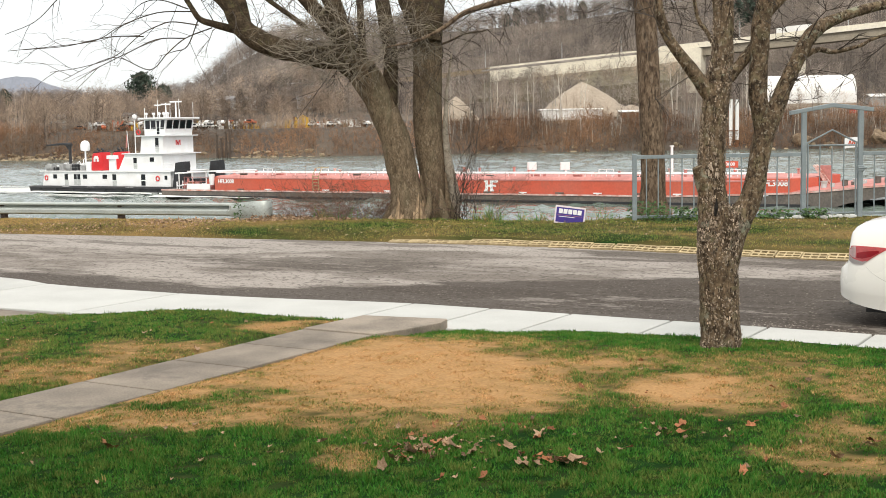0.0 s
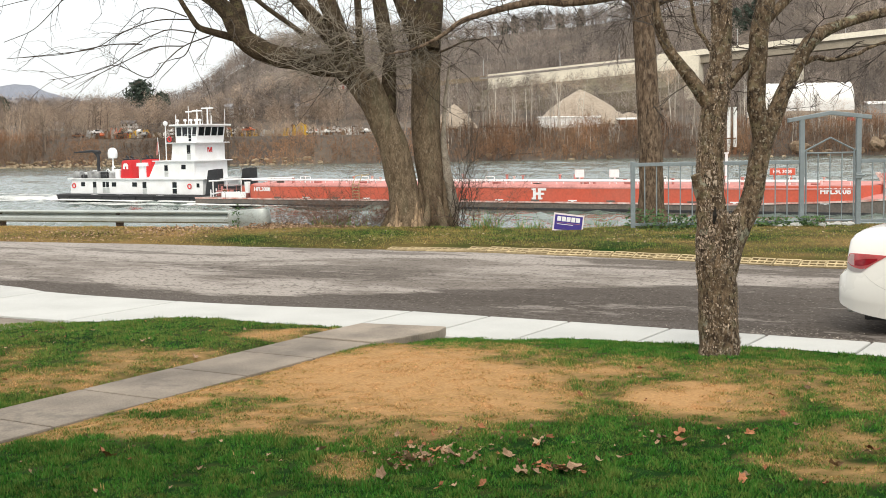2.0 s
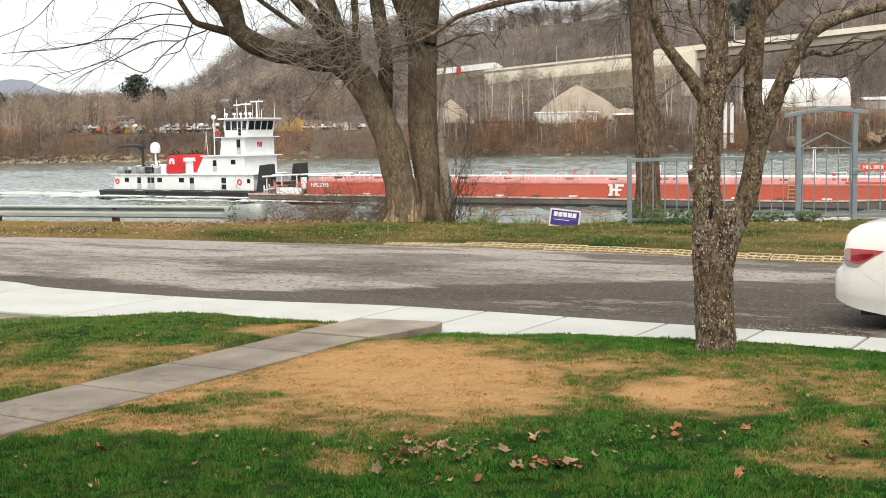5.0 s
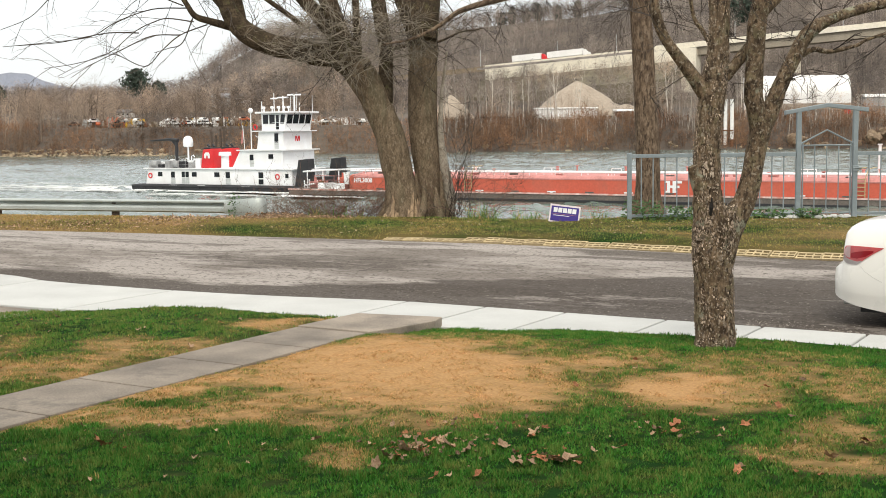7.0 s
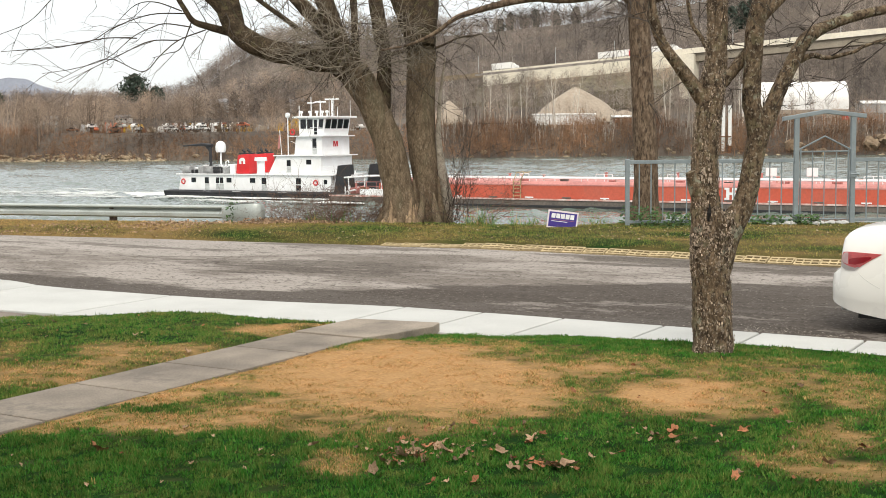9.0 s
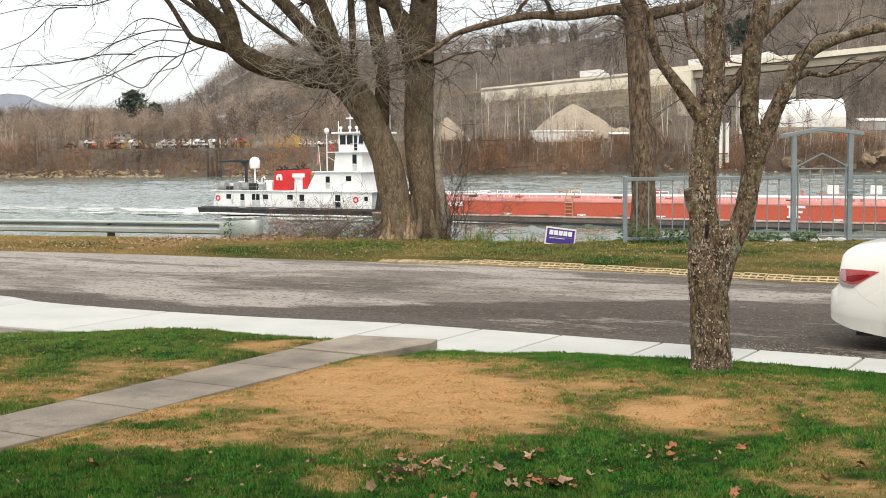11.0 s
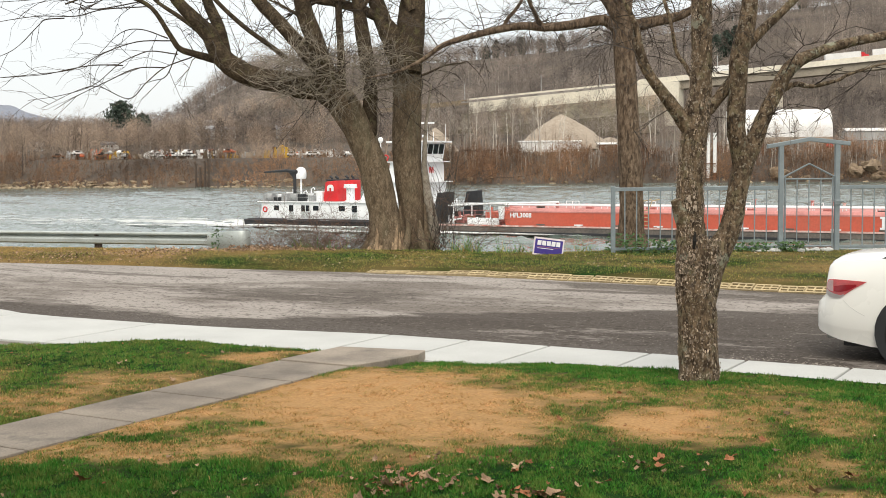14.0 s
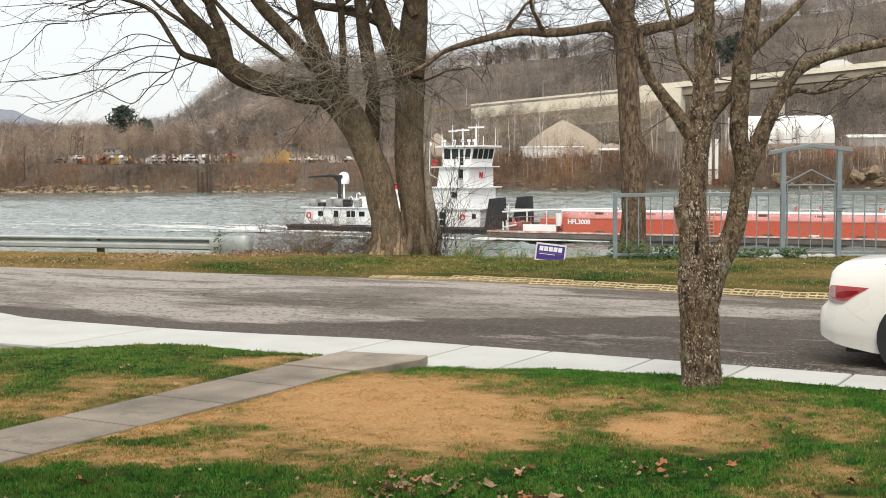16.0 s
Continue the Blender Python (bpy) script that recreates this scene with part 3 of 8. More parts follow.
def build_water():
    """Rippled sheet near by, flat beyond."""
    xs = np.concatenate([[-1400, -800, -500, -420], np.arange(-400, -235, 1.25), np.arange(-235, 4, 0.5), [40, 120, 300, 900]])
    ys = np.concatenate([np.arange(27, 172, 0.42), np.arange(172, 405, 1.1), [410, 420, 600, 900]])
    X, Y = np.meshgrid(xs, ys)
    r = np.random.RandomState(8)
    Z = np.zeros_like(X)
    for k in range(26):
        lam = 1.3 * 1.13 ** k * r.uniform(0.9, 1.1)
        if lam > 14:
            lam = r.uniform(2, 9)
        t = r.normal(1.25, 0.75)
        Z += 0.0165 * min(lam, 6) ** 0.72 * np.sin((X * np.cos(t) + Y * np.sin(t)) * 2 * np.pi / lam + r.uniform(0, 6.28) + 0.8 * np.sin(X * 0.05 * r.uniform(0.5, 1.5) + k))
    gust = 0.85 + 0.3 * np.sin(X * 0.035 + 1.3 * np.sin(Y * 0.06)) * np.sin(Y * 0.11 + 0.02 * X)
    for k in range(9):        # cat's-paws: streaks of rougher and smoother water
        ly, lx = r.uniform(5, 22), r.uniform(25, 90)
        gust = gust + 0.16 * np.sin(Y * 2 * np.pi / ly + 2.2 * np.sin(X * 2 * np.pi / lx + k) + k * 1.7) * np.sin(X * 2 * np.pi / (lx * 1.4) + 0.05 * Y + 2 * k)
    gust = np.clip(gust, 0.12, 2.0)
    Z *= gust * ((X > -401) & (X < 4) & (Y < 406)) * np.clip(1.0 - (-0.5152 * X + 0.8571 * Y - 150) / 330, 0.3, 1.0)
    vs = np.stack([X, Y, WATER + Z], -1).reshape(-1, 3)
    n, m_ = len(xs), len(ys)
    i = (np.arange(m_ - 1)[:, None] * n + np.arange(n - 1)[None]).ravel()
    ob = soup("water", vs, np.stack([i, i + 1, i + n + 1, i + n], 1), M["water"])
    ob.data.polygons.foreach_set("use_smooth", [True] * len(ob.data.polygons))
    tagged(ob, "grey-green rippled river reflecting a white sky", "river", kind="structure")


def strip(name, xs, lo, hi, zf, rows, material):
    """A sheet between two lines over x; zf(x, y, v) is its height."""
    vs, fs = [], []
    for x in xs:
        a, b = lo(x), hi(x)
        for k in range(rows + 1):
            v = k / rows
            y = a + (b - a) * v
            vs.append((x, y, zf(x, y, v)))
    n = rows + 1
    for i in range(len(xs) - 1):
        for k in range(rows):
            fs.append((i * n + k, (i + 1) * n + k, (i + 1) * n + k + 1, i * n + k + 1))
    return new(name, fill_mesh(name, vs, fs, material, True))


def build_road():
    xs = [-70, -55, -45, -38, *np.arange(-34, 6, 0.25), 8, 12, 20, 35, 60]
    road = strip("road", xs, lambda x: 11.5, lambda x: along(ROAD_FAR, x) + 0.12,
                 lambda x, y, v: 0.03 * math.sin(math.pi * v) + 0.006 * noise.noise(Vector((x * 0.5, y * 0.8, 0))), 30, M["asphalt"])
    tagged(road, "patched grey-brown asphalt road with cracks and loose gravel", "road", kind="structure")


def verge_z(x, y):
    r, e = along(ROAD_FAR, x), along(EDGE, x)
    bank = sm(-13.6, -12.6, x) * (1 - sm(-3.2, -2.2, x))      # steeper behind the edging blocks
    h = 0.01 + 0.13 * sm(r, r + 1.2, y) * (1 - bank) + bank * (0.10 * sm(r + 0.02, r + 0.22, y) + 0.04 * sm(r + 0.2, r + 1.2, y)) + 0.03 * noise.noise(Vector((x * 0.7, y * 0.7, 3)))
    h -= 0.5 * sm(-24, -40, x) if x < -24 else 0
    h -= (0.06 - 0.02 * bank) * (1 - sm(0.0, 0.38 - 0.2 * bank, y - r))
    return h - 6.6 * sm(e - 0.4, e + 12, y)


def build_verge():
    xs = [-70, -50, -40, *np.arange(-34, 4, 0.2), 6, 10, 20, 40, 60]
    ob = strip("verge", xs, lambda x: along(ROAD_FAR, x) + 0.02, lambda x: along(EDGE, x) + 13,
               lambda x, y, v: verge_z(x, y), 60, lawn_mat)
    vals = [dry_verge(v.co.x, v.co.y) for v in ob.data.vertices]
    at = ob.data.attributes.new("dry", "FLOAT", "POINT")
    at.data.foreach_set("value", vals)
    tagged(ob, "short grass verge with fallen leaves above the river bank", "verge", kind="structure")


def dry_verge(x, y):
    n = 0.5 + 0.7 * noise.noise(Vector((x * 0.5, y * 0.9, 7))) + 0.3 * noise.noise(Vector((x * 2.1, y * 2.5, 2)))
    base = 0.13 + 0.27 * sm(-15.5, -20, x) + 0.10 * sm(-7.5, -5.5, x)
    base += 0.10 * (1 - sm(0, 0.5, y - along(ROAD_FAR, x)))
    return min(1, max(0, base + 0.42 * (n - 0.5)))


WALK_X0, WALK_X1 = -7.45, -6.62


# straw-coloured places of the lawn: metres to the right and ahead of the door, half widths, strength
DRY = [(-0.21, 9.79, 1.11, 1.39, 1.0), (-0.87, 10.14, 0.61, 0.89, 1.0), (0.35, 9.33, 0.60, 0.97, 0.88), (0.76, 9.51, 0.39, 0.67, 0.85), (1.20, 9.88, 0.31, 0.34, 0.8), (1.54, 10.35, 0.19, 0.26, 0.6), (-0.42, 10.62, 0.44, 0.69, 0.95),
       (0.05, 8.48, 0.74, 0.46, 0.6), (-0.66, 8.49, 0.43, 0.43, 0.6), (-1.17, 9.47, 0.35, 0.57, 0.9), (-1.70, 9.53, 0.40, 0.31, 0.75), (-2.12, 9.05, 0.47, 0.24, 0.7), (-2.47, 8.52, 0.36, 0.18, 0.65), (-2.71, 8.05, 0.27, 0.16, 0.6),
       (-1.74, 8.24, 0.84, 0.22, 0.72), (-0.85, 8.05, 0.34, 0.22, 0.5), (-1.20, 8.45, 0.50, 0.26, 0.72)]
# the smaller ones: beside the tree, by the street corner, beyond the path
DRY_SMALL = [(1.77, 8.88, 0.44, 0.51, 0.95), (1.37, 8.98, 0.20, 0.28, 0.8), (2.14, 8.71, 0.24, 0.34, 0.75), (1.72, 9.30, 0.25, 0.26, 0.6), (2.57, 9.11, 0.37, 0.29, 0.45), (2.49, 9.79, 0.52, 0.42, 0.42), (2.98, 9.07, 0.32, 0.49, 0.45),
             (1.67, 10.00, 0.27, 0.29, 0.5), (3.03, 10.24, 0.36, 0.26, 0.35), (2.09, 7.04, 0.22, 0.27, 0.5), (2.54, 7.62, 0.21, 0.32, 0.52), (2.35, 6.78, 0.18, 0.23, 0.5), (2.33, 7.42, 0.20, 0.19, 0.42), (-0.63, 7.14, 0.12, 0.20, 0.55)]
DRY_WEST = [(-2.68, 10.87, 0.46, 0.46, 0.52), (-3.19, 10.26, 0.44, 0.36, 0.47), (-3.57, 10.13, 0.24, 0.35, 0.47), (-2.87, 10.48, 0.39, 0.38, 0.47), (-1.75, 12.47, 0.26, 0.34, 0.77), (-1.44, 12.78, 0.24, 0.20, 0.62), (-2.37, 11.06, 0.31, 0.30, 0.52), (-3.87, 11.00, 0.16, 0.41, 0.32), (-3.35, 9.75, 0.55, 0.22, 0.48)]
LUSH = [(-1.48, 8.99, 0.23, 0.24), (-1.90, 8.60, 0.28, 0.11), (1.16, 9.25, 0.21, 0.25), (2.34, 7.12, 0.14, 0.13), (1.03, 10.46, 0.71, 0.32), (-0.18, 8.16, 0.11, 0.16)]


def dry_lawn(x, y):
    """How straw-coloured the lawn is at a place, 0 to 1."""
    w = Vector((x, y, 0))
    a, d_ = w.dot(RIGHT), w.dot(AHEAD)
    a += 0.10 * noise.noise(w * 1.3 + Vector((3, 0, 0))) + 0.13 * noise.noise(w * 3.4 + Vector((8, 2, 0)))
    d_ += 0.16 * noise.noise(w * 1.3 + Vector((0, 9, 0))) + 0.20 * noise.noise(w * 3.4 + Vector((1, 7, 0)))
    d = 0.0
    for ca, cd, ra, rd, k in DRY_WEST if x < WALK_X1 else DRY + DRY_SMALL:
        q = ((a - ca) / ra) ** 2 + ((d_ - cd) / rd) ** 2
        if q < 3.0:
            d = max(d, k * (1 - sm(0.0, 2.9, q)))
    for ca, cd, ra, rd in LUSH:
        q = ((a - ca) / ra) ** 2 + ((d_ - cd) / rd) ** 2
        if q < 2:
            d *= 1 - 0.5 * (1 - sm(0.4, 1.8, q))
    n = noise.noise(w * 2.3) * 0.45 + noise.noise(w * 6.0) * 0.7 + noise.noise(w * 15.0) * 0.7
    edge = 4 * d * (1 - d)
    thin = 0.12 * sm(0.0, 0.5, noise.noise(w * 1.1 + Vector((5, 5, 0)))) * sm(6.5, 8.5, d_)
    return min(1, max(0, 0.96 * d + thin + n * (0.14 + 0.40 * edge)))


def lawn_z(x, y):
    z = 0.20 + 0.025 * noise.noise(Vector((x * 0.8, y * 0.8, 5)))
    z -= 0.085 * sm(10.1, 11.2, y)
    if x > WALK_X1:
        z += 0.03 * math.exp(-((x + 5.0) / 1.4) ** 2 - ((y - 8.4) / 1.0) ** 2)
        z -= 0.05 * sm(9.3, 10.3, y) * (1 - sm(-5.9, -5.0, x)) + 0.03 * sm(9.6, 10.1, y) * (1 - sm(-6.35, -5.9, x))
    if x < WALK_X0:
        z -= 0.05 * sm(8.6, 10.0, y) + 0.04 * sm(-9.6, -10.7, x)
    near = min(abs(x - WALK_X0), abs(x - WALK_X1))
    z -= 0.03 * (1 - sm(0, 0.25, near))
    return z


def lawn_limit(x):
    """Where the lawn ends towards the street."""
    if x > WALK_X1:
        return float(np.interp(x, (-6.3, -5.58, -4.7, -4.06, -3.5, -2.2, 0.0), (10.70, 11.0, 11.1, 11.24, 11.28, 11.3, 11.35)))
    return float(np.interp(x, (-11.2, -10.6, -9.4, -8.5), (9.45, 9.85, 10.55, 10.68)))


def build_lawns():
    for name, x0, x1, lab in (("lawn_1", WALK_X1, 14, "patchy lawn with straw-coloured dead grass and fallen leaves"), ("lawn_2", -10.75, WALK_X0, "green lawn with yellowed patches beside a concrete walk")):
        xs = list(np.arange(x0, min(x1, 0.5), 0.08)) + [min(x1, 0.5)] + ([3, 6, 14] if x1 > 1 else [])
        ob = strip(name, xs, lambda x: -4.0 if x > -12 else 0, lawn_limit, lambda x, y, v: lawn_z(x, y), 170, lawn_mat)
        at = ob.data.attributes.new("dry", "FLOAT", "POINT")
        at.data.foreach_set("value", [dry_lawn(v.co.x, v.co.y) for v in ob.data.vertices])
        tagged(ob, lab, "lawn", kind="structure")


def slab(name, pts, z0, z1, material, parent, bevel=0.012):
    return part(name, prism(B(), pts, "z", z0, z1, bevel), material, parent)


KERB = [(-30, 13.2), (-18, 12.35), (-14.63, 11.98), (-14.1, 11.92), (-13.4, 11.70), (-12.6, 11.65), (-11.1, 11.68), (-10.2, 11.74), (-9.4, 11.84), (-8.66, 11.98), (-7.9, 12.12), (-6.5, 12.13), (-3.0, 12.12), (30, 12.15)]


def build_pavement():
    side = tagged(thing("pavement"), "new white concrete sidewalk of jointed slabs along the road", "sidewalk", kind="structure")
    joints = [-30, -26, -22, -18, -15.6, -13.45, -10.99, -7.74, -6.71, -5.72, -4.57, -3.56, -2.55, -1.5, -0.45, 0.6, 1.65, 2.7, 6, 10, 16, 30]
    for a, b in zip(joints, joints[1:]):
        lo_a, lo_b = 10.7 - 1.0 * sm(-9.5, -11.5, a), 10.7 - 1.0 * sm(-9.5, -11.5, b)
        rim = [(x, along(KERB, x)) for x in np.linspace(b - 0.013, a + 0.013, 7)]
        slab("slab", [(a + 0.013, lo_a), (b - 0.013, lo_b), *rim], -0.12, 0.105, M["concrete"], side, 0.015)
    path = tagged(thing("garden_path"), "worn grey concrete garden path of square slabs", "path", kind="structure")
    ys = [-3, 0.2, 1.3, 2.4, 3.5, 4.68, 5.78, 6.80, 7.82, 8.74, 9.63]
    for a, b in zip(ys, ys[1:]):
        slab("slab", [(WALK_X0, a + 0.008), (WALK_X1, a + 0.008), (WALK_X1, b - 0.008), (WALK_X0, b - 0.008)], -0.05, 0.185, M["old_concrete"], path)
    slab("slab", [(WALK_X0, 9.646), (-6.60, 9.646), (-6.50, 9.95), (-6.385, 10.50), (-6.46, 10.76), (-7.40, 10.60)], -0.05, 0.195, M["old_concrete"], path)
    drive = tagged(thing("driveway"), "tan concrete driveway meeting the sidewalk", "driveway", kind="structure")
    slab("slab", [(-16, -4), (-10.77, -4), (-10.77, 9.66), (-16, 9.66)], -0.1, 0.115, M["old_concrete"], drive)


def build_wall():
    """An unseen plain house wall, added behind the camera to shade the near lawn."""
    b = B()
    box(b, -11, 10, -1.9, -1.6, -0.2, 7.8)
    tagged(part("unseen_shading_wall", b, mat("unseen_wall_siding", (0.62, 0.60, 0.56), 0.8, scale=1, vary=0.1, fine=20)), "unseen plain pale wall added behind the camera to shade the lawn", "wall", kind="structure")


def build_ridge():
    """A ridge far down the valley; its blue haze is put into the colour."""
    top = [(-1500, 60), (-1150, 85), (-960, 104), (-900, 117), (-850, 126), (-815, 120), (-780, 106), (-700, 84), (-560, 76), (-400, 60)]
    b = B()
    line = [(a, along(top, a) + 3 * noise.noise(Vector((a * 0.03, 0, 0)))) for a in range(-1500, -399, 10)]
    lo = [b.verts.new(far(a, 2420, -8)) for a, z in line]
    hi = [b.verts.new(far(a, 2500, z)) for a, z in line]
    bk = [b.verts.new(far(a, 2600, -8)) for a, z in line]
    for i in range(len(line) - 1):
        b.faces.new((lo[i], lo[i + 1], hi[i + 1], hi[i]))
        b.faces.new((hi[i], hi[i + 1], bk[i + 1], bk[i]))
    tagged(part("backdrop_ridge", b, mat("haze_painted_woods", (0.27, 0.30, 0.36), 1.0, scale=0.01, vary=0.15, fine=0.2, bump=0), smooth=60), "wooded ridge far down the valley, haze painted in as blue", "hill", kind="structure")


build_ridge()
build_wall()
build_ground()
build_water()
build_road()
build_verge()
build_lawns()
build_pavement()
# ---- the tow: a white towboat pushing a red tank barge ----
def text_part(words, size, at, rx, material, parent, depth=0.01, sx=1.0, name="lettering"):
    cu = bpy.data.curves.new("lettering", "FONT")
    cu.body, cu.size, cu.extrude, cu.align_x, cu.align_y, cu.resolution_u = words, size, depth, "CENTER", "CENTER", 2
    cu.offset = size * 0.03
    tmp = bpy.data.objects.new("lettering", cu)
    scene.collection.objects.link(tmp)
    me = bpy.data.meshes.new_from_object(tmp)
    bpy.data.objects.remove(tmp)
    me.materials.clear()
    me.materials.append(material)
    ob = new(name, me)
    ob.matrix_basis = Matrix.LocRotScale(at, Euler((radians(rx), 0, 0)), (sx, 1, 1))
    ob.parent = parent
    return ob


def rail_bm(bm, x0, x1, y, z0, z1, step=1.5, r=0.035, mids=(0.5,)):
    tube(bm, [(x0, y, z1), (x1, y, z1)], r, 6)
    for m_ in mids:
        tube(bm, [(x0, y, z0 + (z1 - z0) * m_), (x1, y, z0 + (z1 - z0) * m_)], r * 0.8, 5)
    n = max(1, round(abs(x1 - x0) / step))
    for i in range(n + 1):
        x = x0 + (x1 - x0) * i / n
        tube(bm, [(x, y, z0), (x, y, z1)], r, 6)
    return bm


def tank_barge():
    o = tagged(thing("tank_barge", (-108.5, 121.25, WATER)), "long red tank barge with dark hull and white deck piping", "barge")
    L, W = 89.0, 8.25
    sheer = [(0.0, 1.0), (66.0, 1.0), (77.3, 1.40), (80.6, 1.68), (84.0, 2.06), (89.0, 2.35)]
    hull = B()
    prism(hull, [(0, 1.0), (0, 0.25), (6, -2.2), (76, -2.2), (79.5, -0.4), (82.3, 0.5), (85.2, 1.1), (L, 1.6)] + sheer[:0:-1], "y", -W, W)
    part("hull", hull, M["hull"], o, "dull dark hull with scraped sides")
    rub = B()
    prism(rub, [(x, z - 0.14) for x, z in sheer] + [(x, z + 0.02) for x, z in sheer[::-1]], "y", -W - 0.09, -W)
    part("rubbing_strake", rub, M["scraped"], o, "scraped pale strake")
    low = B()
    box(low, 2.0, 79, -W - 0.05, -W, 0.12, 0.36, 0.02)
    part("lower_strake", low, M["black"], o, "black lower strake")
    tr = B()
    prof = [(-W + 0.12, 1.0), (-W + 0.12, 2.4), (-W + 0.28, 2.58), (-W + 0.75, 2.68), (W - 5.2, 2.68), (W - 5.0, 2.58), (W - 4.9, 2.4), (W - 4.9, 1.0)]
    prism(tr, prof, "x", 8.5, 68.0)
    part("trunk", tr, M["red"], o, "red painted tank trunk")
    fw = B()
    prism(fw, [(68, -W + 0.12), (77.2, -W + 0.12), (78.9, -W + 3.0), (78.9, W - 4.9), (68, W - 4.9)], "z", 1.0, 2.68)
    part("fore_trunk", fw, M["red"], o, "red forward end with cut-back corner")
    fd = B()
    rows_ = [[fd.verts.new((x, y, along(sheer, x) + up)) for y, up in ((-W + 0.03, 0.03), (-W + 2.4, 0.36), (W - 2.4, 0.36), (W - 0.03, 0.03))] for x in (74.0, 77.3, 80.6, 84.0, 88.8)]
    for p_, q_ in zip(rows_, rows_[1:]):
        for k in range(3):
            fd.faces.new((p_[k], q_[k], q_[k + 1], p_[k + 1]))
    part("fore_deck", fd, M["pink"], o, "faded pink cambered fore deck")
    top = B()
    box(top, 9.2, 76.9, -W + 0.6, W - 5.2, 2.66, 2.735)
    prism(top, [(76.9, -W + 0.6), (77.2, -W + 0.6), (78.6, -W + 3.0), (78.6, W - 5.2), (76.9, W - 5.2)], "z", 2.66, 2.735)
    part("deck_top", top, M["pink"], o, "faded pink deck")
    cap = B()
    prism(cap, [(-W + 0.085, 2.34), (-W + 0.085, 2.46), (-W + 0.27, 2.66), (-W + 0.62, 2.76), (-W + 0.62, 2.6), (-W + 0.30, 2.4)], "x", 9.0, 77.1)
    part("coaming_edge", cap, M["pink"], o, "faded pink upper edge")
    pipe = B()
    tube(pipe, [(8.0, -W + 1.0, 3.06), (74, -W + 1.0, 3.06)], 0.09, 10)
    tube(pipe, [(10, -W + 2.6, 3.12), (76, -W + 2.6, 3.12)], 0.05, 8)
    for i in range(24):
        x = 10 + i * 2.9
        tube(pipe, [(x, -W + 1.0, 2.72), (x, -W + 1.0, 3.06)], 0.04, 5)
        tube(pipe, [(x, -W + 2.6, 2.72), (x, -W + 2.6, 3.12)], 0.04, 5)
    part("deck_pipe", pipe, M["white"], o, "long white cargo pipe")
    rnd = random.Random(3)
    for i in range(26):
        x = 11 + i * 2.55 + rnd.uniform(-0.5, 0.5)
        y = rnd.choice((-W + 1.6, -W + 3.5, 0, 2.2))
        h = rnd.uniform(0.3, 0.7)
        b = B()
        tube(b, [(x, y, 2.72), (x, y, 2.72 + h)], rnd.uniform(0.07, 0.16), 10)
        tube(b, [(x, y, 2.72 + h), (x, y, 2.77 + h)], 0.22, 10)
        part("vent", b, M["pink"] if i % 3 else M["scraped"], o)
    for x in (48.05, 51.95):
        b = B()
        box(b, x - 0.52, x + 0.52, -2.6, -2.45, 3.25, 4.06, 0.03)
        tube(b, [(x, -2.4, 2.7), (x, -2.4, 3.4)], 0.09, 6)
        part("notice_board", b, M["white"], o, "blank white warning board")
    for x, w_ in ((14.5, 1.4), (23.0, 1.0), (31.5, 1.8), (39.0, 1.0), (57.5, 1.6), (66.5, 1.2), (71.0, 1.4)):
        part("hand_rail", rail_bm(B(), x, x + w_, -W + 1.9, 2.72, 3.45, 0.9, 0.03), M["white"], o)
    for i in range(12):
        x = 11.5 + i * 5.6 + rnd.uniform(-1, 1)
        b = B()
        box(b, x - 0.35, x + 0.35, -W + 1.3, -W + 1.9, 2.72, 2.72 + rnd.uniform(0.12, 0.3), 0.03)
        part("hatch", b, M["hull"] if i % 3 == 0 else M["pink"], o)
    mast = B()
    tube(mast, [(64, -3.2, 2.7), (64, -3.2, 5.6)], [0.15, 0.13], 10)
    tube(mast, [(64, -3.2, 5.6), (64, -3.2, 5.72)], 0.22, 10)
    part("vent_mast", mast, M["white"], o, "tall white vent mast")
    for x in (23.6, 63.4):
        lad = B()
        for dx in (-0.42, 0.42):
            tube(lad, [(x + dx, -W - 0.03, 1.05), (x + dx, -W - 0.03, 2.7), (x + dx + 0.25, -W + 0.2, 3.6), (x + dx + 0.7, -W + 1.0, 3.7)], 0.05, 6)
        for k in range(5):
            tube(lad, [(x - 0.42, -W - 0.03, 1.25 + 0.36 * k), (x + 0.42, -W - 0.03, 1.25 + 0.36 * k)], 0.045, 6)
        part("ladder", lad, M["paver"], o, "pale boarding ladder")
    # stern gear
    st = B()
    rail_bm(st, 3.6, 9.0, -W + 0.15, 1.0, 2.5, 1.35, 0.028, (0.35, 0.68))
    part("stern_rail", st, M["pink"], o, "faded red rails")
    part("stern_rail", rail_bm(B(), 3.6, 9.0, W - 0.4, 1.0, 2.5, 1.35, 0.03, (0.5,)), M["pink"], o, "faded red rails")
    for x0, x1, y0, y1, z1, m_ in ((4.6, 8.2, -5.2, -2.2, 2.2, "red"), (5.0, 7.6, -1.5, 1.5, 2.6, "pink"), (5.4, 8.4, 2.5, 5.5, 2.3, "red"), (0.9, 2.2, -5.5, -4.5, 1.7, "pink")):
        b = B()
        box(b, x0, x1, y0, y1, 1.0, z1, 0.08)
        tube(b, [(x0 + 0.5, y0 + 0.5, z1), (x0 + 0.5, y0 + 0.5, z1 + 0.5)], 0.15, 8)
        tube(b, [(x0 + 0.3, y0 - 0.3, 1.3), (x1 + 0.8, y0 - 0.3, 1.9)], 0.11, 8)
        part("pump_engine", b, M[m_], o)
    cl = random.Random(12)
